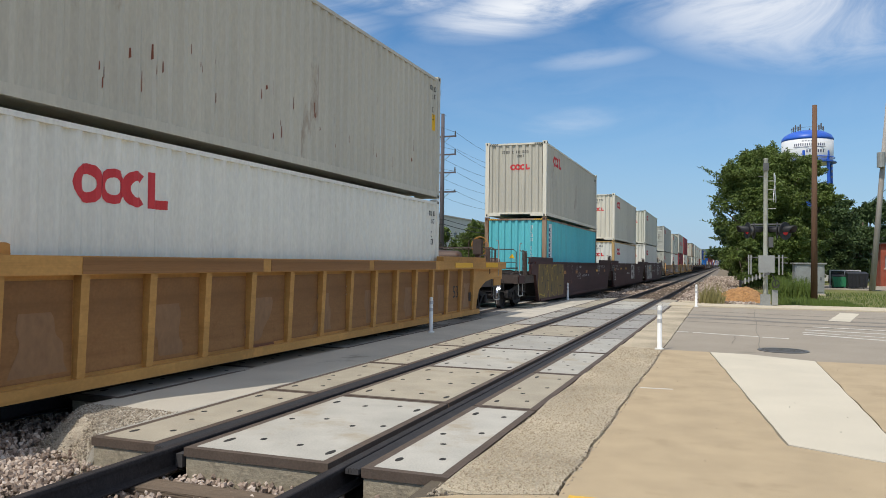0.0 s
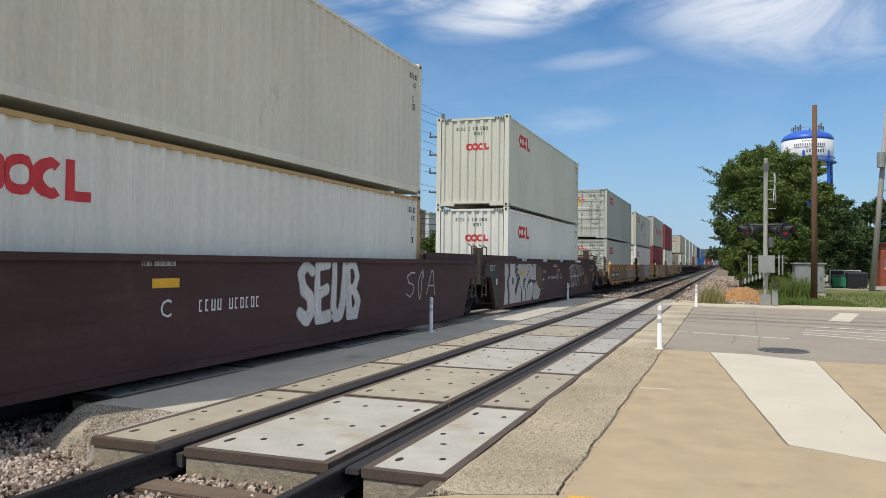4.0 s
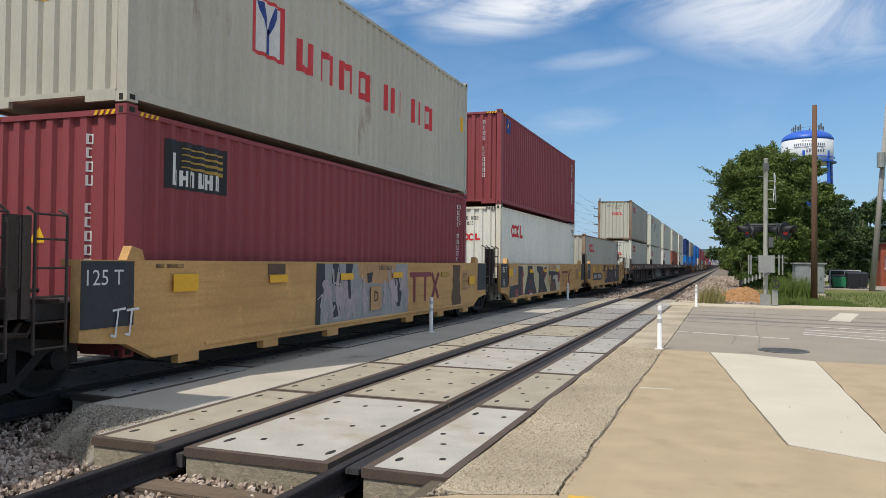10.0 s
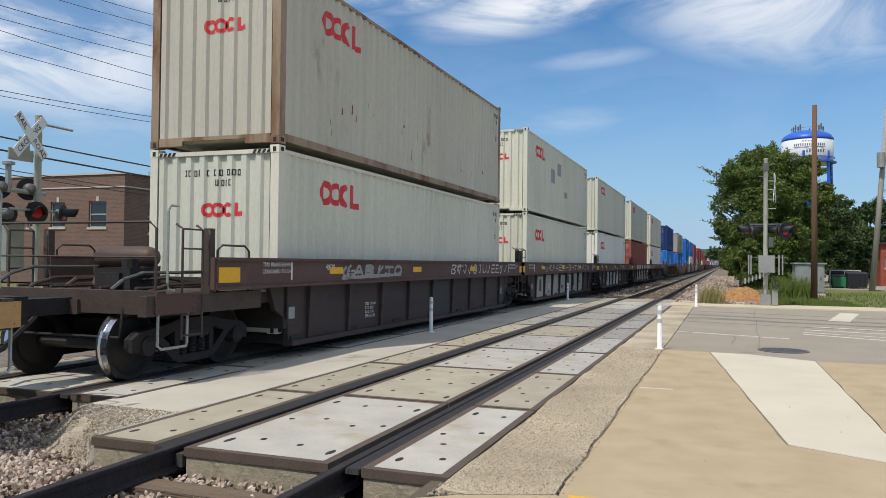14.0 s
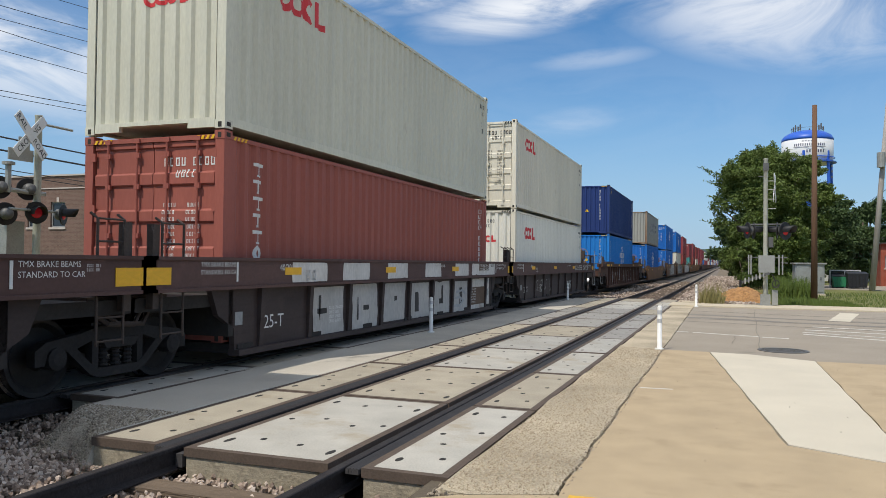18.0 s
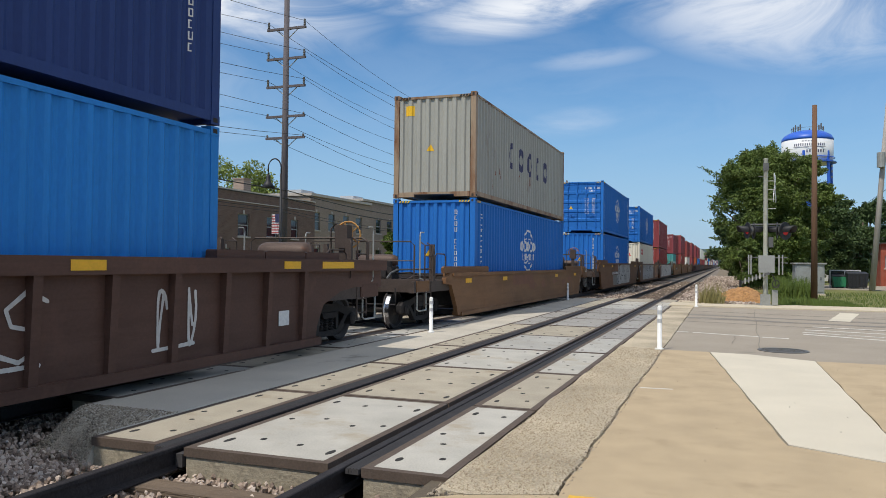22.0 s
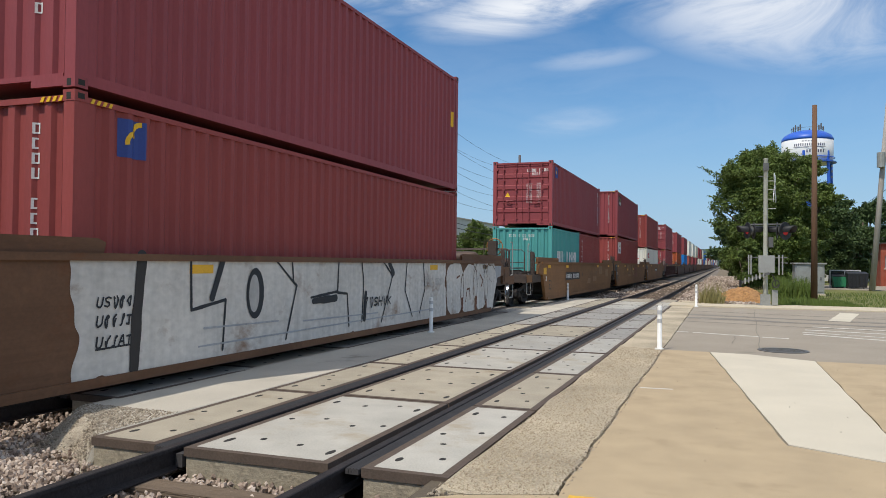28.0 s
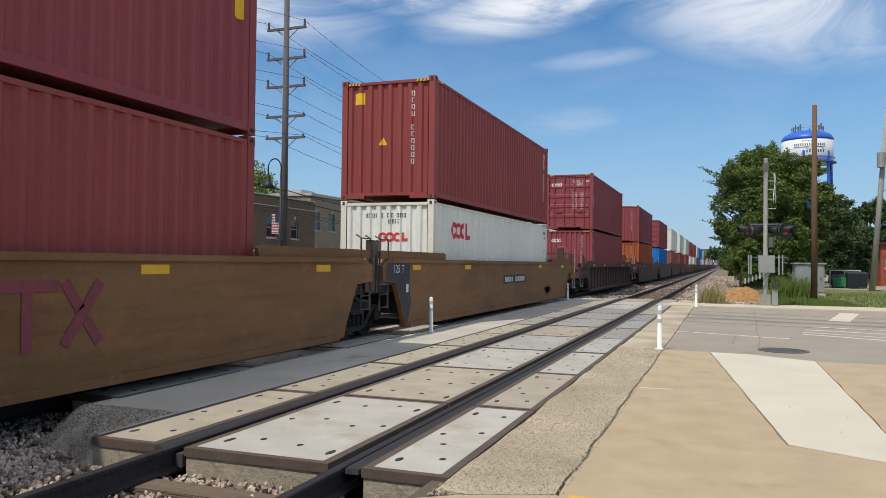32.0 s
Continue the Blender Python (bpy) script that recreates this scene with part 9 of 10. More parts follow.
# the big silver letters on the last red-brown unit
t = units[67.6]
MURAL = field(-7.6, -2.5, 0.19, 1.52, 0.018)
mural(0.001, area([(-7.6, 0.1), (-7.45, 0.7), (-7.5, 1.6), (-3.42, 1.6), (-3.44, 0.94), (-3.0, 0.60), (-2.75, 0.57), (-2.86, 0.36), (-3.10, 0.1)]), "spray_silver")
for k, outline in enumerate(([(-6.25, 1.6), (-5.95, 1.6), (-5.90, 1.13), (-5.65, 1.04), (-5.74, 0.93), (-6.22, 0.47), (-6.30, 0.62), (-6.02, 0.98), (-6.30, 1.16)], [(-5.70, 0.95), (-5.70, 0.77), (-5.55, 0.74), (-5.37, 0.46), (-5.39, 0.1), (-5.54, 0.1), (-5.56, 0.66), (-5.66, 0.74)],
                             [(-5.27, 0.90), (-5.14, 0.97), (-4.75, 1.03), (-4.43, 1.22), (-4.46, 1.36), (-4.62, 1.40), (-4.50, 1.27), (-4.70, 1.12), (-5.10, 0.84), (-5.20, 0.60), (-5.24, 0.62)], [(-5.0, 1.6), (-4.84, 1.6), (-4.90, 1.24)],
                             [(-4.12, 1.6), (-3.97, 1.6), (-3.96, 1.38), (-4.18, 1.10), (-4.70, 0.82), (-4.77, 0.57), (-4.58, 0.76), (-4.12, 0.86), (-3.84, 0.78), (-3.50, 0.83), (-3.42, 0.92), (-3.66, 0.90), (-3.95, 0.92), (-4.36, 0.95), (-4.02, 1.24)], [(-4.06, 0.40), (-3.92, 0.34), (-3.84, 0.1), (-4.26, 0.1)],
                             [(-7.2, 1.6), (-6.95, 1.6), (-6.85, 1.2), (-7.05, 0.9), (-6.90, 0.5), (-7.0, 0.1), (-7.15, 0.1), (-7.08, 0.55), (-7.25, 0.9), (-7.02, 1.2)], [(-6.62, 1.05), (-6.45, 1.0), (-6.5, 0.80), (-6.64, 0.84)])):
    mural(0.004, area(outline, 0.010, k), "spray_slate")
lines(t, SM + 0.007, "spray_slate", [[(-5.12, 0.82), (-4.95, 0.60), (-4.90, 0.24)], [(-3.86, 0.80), (-3.90, 0.50), (-4.04, 0.38)], [(-2.74, 0.58), (-2.84, 0.36), (-3.08, 0.22)], [(-3.40, 1.50), (-3.44, 0.94)]], 0.024)
lines(t, SM + 0.006, "spray_white", [[(-5.96, 1.06), (-5.80, 1.02)], [(-5.62, 0.97), (-5.36, 0.93), (-5.22, 0.80)], [(-4.86, 1.40), (-4.70, 1.44), (-4.52, 1.44)], [(-4.64, 0.96), (-4.66, 0.72)], [(-4.40, 0.80), (-4.0, 0.80), (-3.94, 0.72)], [(-3.84, 1.02), (-3.60, 1.02), (-3.52, 1.16), (-3.50, 1.46)], [(-2.98, 0.60), (-3.02, 0.40)], [(-6.2, 0.42), (-6.0, 0.62)], [(-3.92, 1.42), (-3.90, 1.22)]], 0.012)
mural(0.013, oval(-3.02, 1.03, 0.47, 0.36), "spray_brown", "brown sprayed disc")
rng = random.Random(67)
for k in range(26):
    y, z = rng.uniform(-2.75, -2.3), rng.uniform(0.35, 0.92)
    if k > 20:
        y, z = rng.uniform(-3.3, -2.95), rng.uniform(1.43, 1.50)
    lines(t, SM + 0.003, "spray_silver", [[(y, z), (y + 0.004, z)]], rng.uniform(0.012, 0.022), "sprayed dot")
for y, w in ((-2.25, 0.44), (-5.39, 0.46)):
    plate(t, SM + 0.016, y, 1.18, w, 0.10 if w < 0.45 else 0.12, "spray_orange" if w < 0.45 else "reflector", "reflector", "faded orange strip" if w < 0.45 else "")
plate(t, SM, -2.26, 0.91, 0.14, 0.07, "decal_white", "notice")
word(t, "40", 0.11, SM + 0.016, -6.18, 1.30, "decal_white")
word(t, "20", 0.11, SM + 0.016, -6.18, 1.14, "decal_white")


# yellow-tan articulated wagon, each unit with its own graffiti
def dark_end(t, s):
    plate(t, SH, s * 6.62, 1.10, 0.74, 0.70, "spray_slate", "painted_panel", "dark painted end panel")
    if s < 0:
        word(t, "125 T", 0.17, SH + 0.010, -6.97, 1.20, "decal_white")


for u in (89.08, 104.57, 119.85, 135.34, 150.42):
    t = units[u]
    for s in (-1, 1):
        if not (u == 89.08 and s < 0) and not (u == 150.42 and s > 0):
            dark_end(t, s)
    for y in (-6.0 if u == 135.34 else -5.42, 5.66):
        plate(t, SH + 0.036, y, 1.20 if y < 0 else 1.03, 0.45, 0.21, "reflector", "reflector", "large yellow reflective plate")
    plate(t, SH + 0.012, 3.72, 1.20, 0.50, 0.10, "reflector" if u == 89.08 else "wagon_gold", "reflector", "" if u == 89.08 else "worn yellow reflective strip")
    marks_row(t, SH + 0.030, 0.05, 1.40, 9, 0.08, "decal_black", int(u), 1)
    plate(t, SH + 0.002, 5.27, 1.05, 0.62, 0.46, "spray_tan", "mark_panel")
    marks_row(t, SH + 0.008, 5.0, 1.22, 7, 0.06, "spray_brown", int(u) + 1, 5)
    marks_row(t, SH + 0.008, 4.4, 1.40, 12, 0.05, "spray_brown", int(u) + 3, 1)
    marks_row(t, SH, -5.9, 1.42, 13, 0.045, "decal_black", int(u) + 2, 1)
t = units[89.08]
number_plate_bars(t, SH + 0.002, -6.1, -2.9, 0.70, 1.0, "spray_dark", "decal_white")
spray_patch(t, SH - 0.002, -6.85, 1.9, 0.43, 1.43, "buffed_tan", 88, 0.12, "grimy worn paint")
rng = random.Random(89)
MURAL = field(1.2, 5.2, 0.42, 1.43, 0.018)
haze = np.full(MURAL[0].shape, 9.0)
for k in range(34):  # lilac paint rolled on in upright passes, thick below and thin above
    y = 1.3 + 0.112 * k + rng.uniform(-0.03, 0.03)
    top_ = rng.uniform(0.75, 1.42) if rng.random() < 0.8 else 0.6
    haze = np.minimum(haze, along(*MURAL, [(y, 0.40), (y + rng.uniform(-0.03, 0.03), top_)]) - rng.uniform(0.034, 0.072))
mural(0.001, haze + 0.035 * ripple(*MURAL, 6, 0.35), "spray_lilac", "lilac paint rolled over the side")
plate(t, SH + 0.004, 2.95, 1.32, 0.56, 0.22, "spray_tan", "painted_panel")
lines(t, SH + 0.008, "spray_white", [[(2.08, 0.50), (2.38, 1.40), (2.76, 0.58)], [(2.02, 1.42), (2.34, 1.39), (2.22, 1.0), (2.46, 0.58)], [(1.5, 1.38), (1.72, 0.55), (1.95, 1.36)], [(2.96, 1.18), (2.82, 0.60)], [(3.02, 0.60), (3.06, 1.1), (3.22, 1.18)],
                                     [(3.36, 1.38), (3.42, 1.10), (3.32, 0.66), (3.52, 0.58)], [(3.92, 1.38), (3.98, 1.10), (3.82, 0.80), (4.06, 0.56)], [(3.58, 1.10), (3.74, 0.62), (4.10, 0.62)], [(4.26, 1.39), (4.34, 1.0), (4.30, 0.62)], [(4.52, 1.22), (4.56, 0.60), (4.86, 0.58)],
                                     [(4.70, 0.86), (5.02, 0.82), (5.02, 0.64), (4.68, 0.62)]], 0.009)
lines(t, SH + 0.050, "spray_white", [[(3.60, 1.30), (3.92, 1.41)], [(3.62, 1.40), (3.90, 1.29)], [(3.76, 1.27), (3.77, 1.43)]], 0.010)
t = units[104.57]
spray_patch(t, SH, -5.9, -3.2, 0.44, 1.42, "spray_orange", 10)
for k, (a, b, c, d) in enumerate(((-5.7, -4.9, 1.1, 1.4), (-5.3, -4.6, 0.7, 1.0), (-4.5, -3.6, 1.05, 1.4), (-5.8, -5.2, 0.5, 0.75))):
    spray_patch(t, SH + 0.0015, a, b, c, d, "spray_blue", 310 + k, 0.16)
MURAL = field(-4.4, 1.62, 0.42, 1.43, 0.018)
mural(0.003, area([(-4.3, 0.42), (-4.16, 0.56), (-3.32, 1.0), (-2.8, 0.75), (-2.7, 0.40)], 0.04), "spray_blue", "sprayed paint background")
mural(0.006, area([(-3.10, 1.6), (-3.14, 1.16), (-2.84, 0.82), (-2.80, 0.2), (1.52, 0.2), (1.56, 1.6)], 0.02), "spray_silver")
for k, shape_ in enumerate(([(-3.17, 1.6), (-3.0, 1.6), (-3.16, 1.16), (-2.85, 0.82), (-2.80, 0.2), (-2.96, 0.2), (-2.97, 0.78), (-3.30, 1.07)], [(-2.36, 1.6), (-1.84, 1.6), (-1.88, 1.07), (-2.25, 0.99), (-2.32, 1.24)],
                            [(-2.43, 0.79), (-2.20, 0.76), (-2.17, 0.64), (-2.34, 0.57)], [(-1.04, 1.6), (-0.71, 1.6), (-0.87, 1.18), (-0.71, 0.91), (-1.10, 1.22)], [(-1.49, 1.08), (-0.97, 0.56), (-1.17, 0.55), (-1.36, 0.76)],
                            [(-0.15, 1.27), (0.03, 1.27), (0.10, 0.78), (-0.01, 0.83)], [(0.47, 0.94), (0.70, 0.79), (1.10, 0.66), (1.07, 0.58), (0.67, 0.61), (0.51, 0.76)], [(0.96, 1.07), (1.51, 0.93), (1.46, 0.79), (1.06, 0.90)])):
    mural(0.009, area(shape_, 0.012, k), "spray_slate")
lines(t, SH + 0.012, "spray_slate", [[(-2.25, 0.99), (-2.06, 1.03), (-1.91, 1.02), (-1.76, 0.92), (-1.72, 0.80), (-1.75, 0.45)], [(-2.83, 0.60), (-2.91, 1.15), (-2.66, 1.15)], [(-1.48, 1.4), (-1.50, 1.08), (-1.36, 0.76)], [(-0.62, 1.38), (-0.70, 0.92), (-0.9, 0.5)], [(0.46, 1.3), (0.47, 0.94)]], 0.018)
lines(t, SH + 0.012, "spray_white", [[(-3.6, 1.1), (-3.45, 0.95)], [(-3.75, 0.85), (-3.66, 0.72)], [(-2.30, 1.35), (-2.22, 1.0)], [(0.55, 1.2), (0.60, 0.95)]], 0.014)
plate(t, SH + 0.022, -0.27, 0.92, 0.34, 0.44, "spray_tan", "mark_panel")
word(t, "E", 0.24, SH + 0.032, -0.36, 0.80, "spray_brown")
for u_pipe, y0, y1 in ((104.57, -5.6, 5.3), (89.08, -5.0, 5.4)):
    bm = bmesh.new()
    tube(bm, [(0, y0 - 0.5, 0.02), (0, y0, 0.06), (0, -2.35, 0.0), (0, -2.2, 0.03), (0, 1.85, 0.03), (0, 2.0, 0.06), (0, y1, 0.07), (-0.05, y1 + 0.2, 0.16)], 0.026, 7)
    for k in range(6):
        lathe(bm, [(0.045, y0 + 0.4 + k * 1.9), (0.045, y0 + 0.5 + k * 1.9)], "y", 8, (0, 0, 0.035))
    part("side_pipe", bm, M["spray_stone" if u_pipe > 100 else "tank_brown"], units[u_pipe], "pipe along the foot of the side", pose(1.53, 0, 0.49))
owner_bars(t, SH + 0.004, 1.7, 0.60, 0.60, "spray_maroon")
t = units[119.85]
plate(t, SH + 0.002, -3.39, 1.355, 0.45, 0.15, "spray_brown", "painted_panel")
MURAL = field(-2.30, 1.55, 0.41, 1.435, 0.018)
mural(0.001, area([(-2.27, 0.2), (-2.22, 1.6), (1.48, 1.6), (1.53, 0.2)]), "spray_dusty", "sprayed paint background")
mural(0.003, area([(-2.27, 0.2), (-2.22, 1.6), (-1.98, 1.6), (-1.96, 1.1), (-2.08, 0.8), (-2.10, 0.2)]), "spray_slate")
mural(0.003, area([(-0.86, 1.6), (0.95, 1.6), (0.80, 1.16), (0.30, 1.05), (-0.42, 1.08), (-0.70, 1.22)], 0.03), "spray_tan", "sprayed paint background")
for k, outline in enumerate(([(-1.70, 1.6), (-1.56, 1.6), (-1.40, 1.10), (-1.50, 1.02), (-1.72, 1.12)], [(-1.26, 1.6), (-0.90, 1.6), (-1.06, 1.12), (-1.02, 0.72), (-1.16, 0.66), (-1.20, 1.10)], [(-1.70, 0.80), (-1.44, 0.78), (-1.40, 0.56), (-1.66, 0.54)],
                             [(0.82, 1.12), (0.98, 1.24), (1.18, 0.84), (1.10, 0.58), (0.96, 0.60)], [(-0.40, 1.26), (-0.16, 1.28), (-0.20, 1.10), (-0.36, 1.10)])):
    mural(0.005, area(outline, 0.02, k), "spray_slate")
rng = random.Random(119)
haze = np.full(MURAL[0].shape, 9.0)
for k in range(46):
    y = rng.uniform(-2.0, -0.4) if k < 26 else rng.uniform(0.25, 1.45)
    z = rng.uniform(0.5, 1.0)
    haze = np.minimum(haze, along(*MURAL, [(y, z), (y + rng.uniform(-0.12, 0.12), z + rng.uniform(0.15, 0.42))]) - rng.uniform(0.02, 0.06))
mural(0.007, haze + 0.03 * ripple(*MURAL, 8, 0.3), "spray_lilac", "lilac paint sprayed over the letters")
lines(t, SH + 0.009, "spray_silver", [[(-1.74, 1.39), (-1.68, 1.12), (-1.44, 1.08), (-1.52, 1.36)], [(-1.72, 0.78), (-1.68, 0.52), (-1.40, 0.52), (-1.44, 0.74)], [(-0.62, 1.24), (-0.50, 0.92), (-0.30, 0.70)], [(-2.2, 0.86), (-2.05, 0.94), (-2.12, 0.72)], [(-2.06, 0.70), (-1.92, 0.48)], [(-0.98, 0.90), (-1.20, 0.46)], [(-0.58, 0.82), (-0.42, 0.60)]], 0.010)
plate(t, SH + 0.022, -0.06, 0.80, 0.44, 0.44, "spray_tan", "mark_panel")
word(t, "D", 0.20, SH + 0.032, -0.16, 0.74, "spray_dark")
tag(t, SH + 0.018, -6.6, -6.2, 0.6, 1.0, 2, "decal_white", 61, 0.014)
owner_bars(t, SH + 0.004, 1.62, 0.64, 0.62, "spray_maroon")
spray_patch(t, SH + 0.001, 4.2, 4.9, 0.45, 1.40, "spray_brown", 62, 0.12)
t = units[135.34]
MURAL = field(-6.22, 1.56, 0.42, 1.435, 0.018)
mural(0.001, area([(-6.22, 0.2), (-6.08, 0.62), (-5.98, 0.84), (-5.20, 0.84), (-5.20, 1.6), (1.50, 1.6), (1.53, 0.2)]), "spray_cream", "sprayed paint background")
for k, outline in enumerate(([(-4.47, 1.37), (-4.29, 1.09), (-4.43, 1.0), (-4.34, 0.38), (-4.64, 0.36), (-4.64, 1.22)], [(-3.22, 1.37), (-2.91, 1.10), (-2.95, 1.0), (-2.40, 0.38), (-2.70, 0.38), (-3.30, 1.2)],
                             [(-1.36, 1.30), (-0.97, 1.38), (-0.82, 1.18), (-1.28, 0.88), (-1.44, 0.9)], [(-1.80, 1.36), (-1.50, 1.32), (-1.50, 1.16), (-1.80, 1.0)], [(-1.80, 0.7), (-1.60, 0.7), (-1.44, 0.36), (-1.80, 0.40)], [(0.98, 1.24), (1.36, 1.22), (1.52, 1.0), (1.34, 0.72), (1.06, 0.76)])):
    mural(0.004, area(outline, 0.012, k), "spray_maroon")
for k, outline in enumerate(([(-5.12, 1.38), (-4.48, 1.37), (-4.47, 1.25), (-4.62, 1.22), (-4.60, 0.48), (-4.52, 0.2), (-6.12, 0.2), (-6.06, 0.58), (-5.93, 0.77), (-5.02, 0.81), (-5.02, 1.26), (-5.12, 1.28)],
                             [(-3.81, 1.39), (-3.16, 1.39), (-3.12, 1.26), (-2.60, 0.46), (-2.56, 0.2), (-4.30, 0.2), (-4.27, 0.42), (-3.76, 1.18), (-3.81, 1.26)],
                             [(-2.48, 1.38), (-1.60, 1.36), (-1.62, 1.20), (-1.78, 1.14), (-1.76, 1.00), (-1.40, 1.24), (-1.10, 1.22), (-1.42, 0.92), (-0.85, 0.48), (-0.71, 0.2), (-1.46, 0.2), (-1.56, 0.50), (-1.76, 0.70), (-1.72, 0.2), (-2.40, 0.2), (-2.19, 0.60), (-2.17, 1.11), (-2.48, 1.22)],
                             [(-0.62, 1.20), (1.06, 1.16), (1.06, 1.04), (0.26, 1.02), (0.12, 0.90), (0.86, 0.84), (1.04, 0.62), (0.74, 0.38), (-0.56, 0.28), (-0.30, 0.50), (-0.50, 0.95)])):
    mural(0.007, area(outline, 0.008, k + 3), "spray_slate")
for k, outline in enumerate(([(-5.44, 0.66), (-5.02, 0.66), (-5.02, 0.54), (-5.10, 0.42), (-5.14, 0.2), (-5.30, 0.2), (-5.36, 0.42)], [(-3.38, 0.99), (-3.31, 0.80), (-3.52, 0.80)], [(-3.72, 0.60), (-3.07, 0.58), (-3.16, 0.42), (-3.56, 0.40)])):
    mural(0.010, area(outline, 0.008, k), "spray_maroon")
mural(0.010, area([(-0.48, 0.92), (0.10, 0.80), (0.72, 0.72), (0.60, 0.46), (-0.30, 0.40)], 0.05), "spray_brown", "brown paint over the letters")
mural(0.012, area([(0.55, 1.02), (0.90, 0.98), (1.00, 0.60), (0.78, 0.44), (0.62, 0.70)], 0.04), "spray_silver", "pale paint over the letters")
lines(t, SH + 0.012, "spray_cream", [[(-5.14, 0.50), (-5.22, 0.36)], [(-0.66, 1.16), (-0.86, 0.98), (-0.74, 0.64), (-0.92, 0.44)]], 0.016)
plate(t, SH + 0.014, -3.32, 0.45, 0.30, 0.05, "spray_white", "painted_panel")
plate(t, SH + 0.030, -5.68, 1.12, 1.08, 0.61, "spray_tan", "mark_panel")
plate(t, SH + 0.036, -5.58, 1.22, 0.26, 0.14, "spray_dusty", "notice")
plate(t, SH + 0.020, 0.0, 1.33, 1.1, 0.20, "spray_tan", "mark_panel")
owner_bars(t, SH + 0.004, 1.88, 0.58, 0.60, "spray_maroon")
plate(t, SH + 0.020, -0.44, 0.88, 0.30, 0.30, "spray_tan", "mark_panel")
word(t, "C", 0.18, SH + 0.030, -0.50, 0.80, "spray_brown")
word(t, "15", 0.2, SH + 0.010, -6.85, 0.80, "decal_white")
t = units[150.42]
number_plate_bars(t, SH + 0.002, -5.4, -2.7, 0.66, 1.02, "spray_slate", "decal_white")
word(t, "B", 0.24, SH, -2.38, 0.70, "spray_dark")
rings_mark(t, SH, -1.78, 0.82, 0.17, "spray_dark")
MURAL = field(-2.12, 4.47, 0.43, 1.435, 0.018)
mural(0.001, area([(-2.10, 1.6), (-2.10, 1.04), (-1.50, 1.04), (-1.50, 0.55), (-0.6, 0.55), (-0.1, 1.6)]), "spray_orange", "sprayed paint background")
spray_patch(t, SH, 5.78, 6.95, 0.80, 1.40, "spray_orange", 170, 0.04)
mural(0.002, area([(-0.73, 0.2), (-0.71, 0.93), (-0.50, 1.10), (1.40, 1.17), (1.48, 1.6), (4.44, 1.6), (4.47, 0.2)]), "spray_maroon", "sprayed paint background")
mural(0.002, area([(-2.10, 1.22), (-1.80, 1.21), (-1.75, 1.06), (-2.08, 1.05)]), "spray_maroon", "sprayed paint background")
mural(0.005, area([(-1.92, 1.6), (-1.29, 1.6), (-1.31, 1.11), (-1.52, 1.08), (-1.83, 1.06), (-1.88, 1.19), (-1.93, 1.22)]), "spray_slate")
mural(0.005, area([(-1.52, 0.61), (-1.19, 0.61), (-1.17, 0.74), (-0.79, 0.74), (-0.64, 0.68), (-0.60, 0.2), (-1.52, 0.2)]), "spray_slate")
mural(0.005, np.maximum(oval(0.36, 0.90, 0.99, 0.585), -oval(0.42, 0.90, 0.17, 0.14)), "spray_slate")
mural(0.005, area([(1.48, 1.6), (2.08, 1.6), (2.20, 1.12), (2.30, 1.6), (3.00, 1.6), (2.98, 1.08), (2.70, 1.08), (2.52, 0.92), (2.74, 0.73), (2.92, 0.72), (3.02, 0.56), (3.04, 0.2), (2.22, 0.2), (2.20, 0.74), (2.06, 0.2), (1.47, 0.2), (1.54, 0.70)]), "spray_slate")
mural(0.005, area([(3.10, 1.6), (4.38, 1.6), (4.40, 1.06), (3.75, 1.06), (3.79, 0.82), (4.38, 0.80), (4.42, 0.2), (3.16, 0.2)]), "spray_slate")
mural(0.004, area([(2.54, 0.92), (2.71, 1.07), (2.97, 1.07), (2.98, 0.73), (2.75, 0.74)]), "spray_lilac")
lines(t, SH + 0.009, "spray_cream", [
    [(-1.94, 1.43), (-1.94, 1.22), (-2.09, 1.22), (-2.08, 1.06)], [(-1.29, 1.43), (-1.31, 1.12), (-1.50, 1.08)],
    [(-1.52, 0.61), (-1.19, 0.61), (-1.17, 0.74), (-0.79, 0.74), (-0.76, 0.90), (-0.65, 0.99), (-0.57, 1.18), (-0.40, 1.34), (-0.19, 1.43)],
    [(1.34, 0.90), (1.27, 0.68), (1.07, 0.52), (0.90, 0.44)], [(1.25, 0.56), (1.36, 0.56), (1.38, 0.78)],
    [(0.25, 0.92), (0.30, 1.00), (0.38, 0.96), (0.44, 0.84), (0.32, 0.83), (0.25, 0.92)],
    [(2.92, 0.72), (2.74, 0.73), (2.52, 0.92), (2.70, 1.08), (2.98, 1.08), (2.98, 0.92), (3.11, 0.91), (3.12, 0.55), (2.96, 0.55)],
    [(4.43, 1.43), (4.41, 0.99), (4.25, 0.98), (4.26, 0.83), (3.83, 0.81), (3.83, 0.70), (4.40, 0.72), (4.43, 0.44)], [(3.08, 1.43), (3.07, 1.13)]], 0.011)
plate(t, SH + 0.018, 0.66, 1.315, 1.58, 0.24, "spray_tan", "mark_panel")
plate(t, SH + 0.018, 2.53, 1.315, 0.66, 0.25, "spray_tan", "mark_panel")
marks_row(t, SH + 0.024, 0.02, 1.37, 11, 0.11, "decal_black", 66)
marks_row(t, SH + 0.024, 2.32, 1.36, 5, 0.09, "spray_brown", 67)


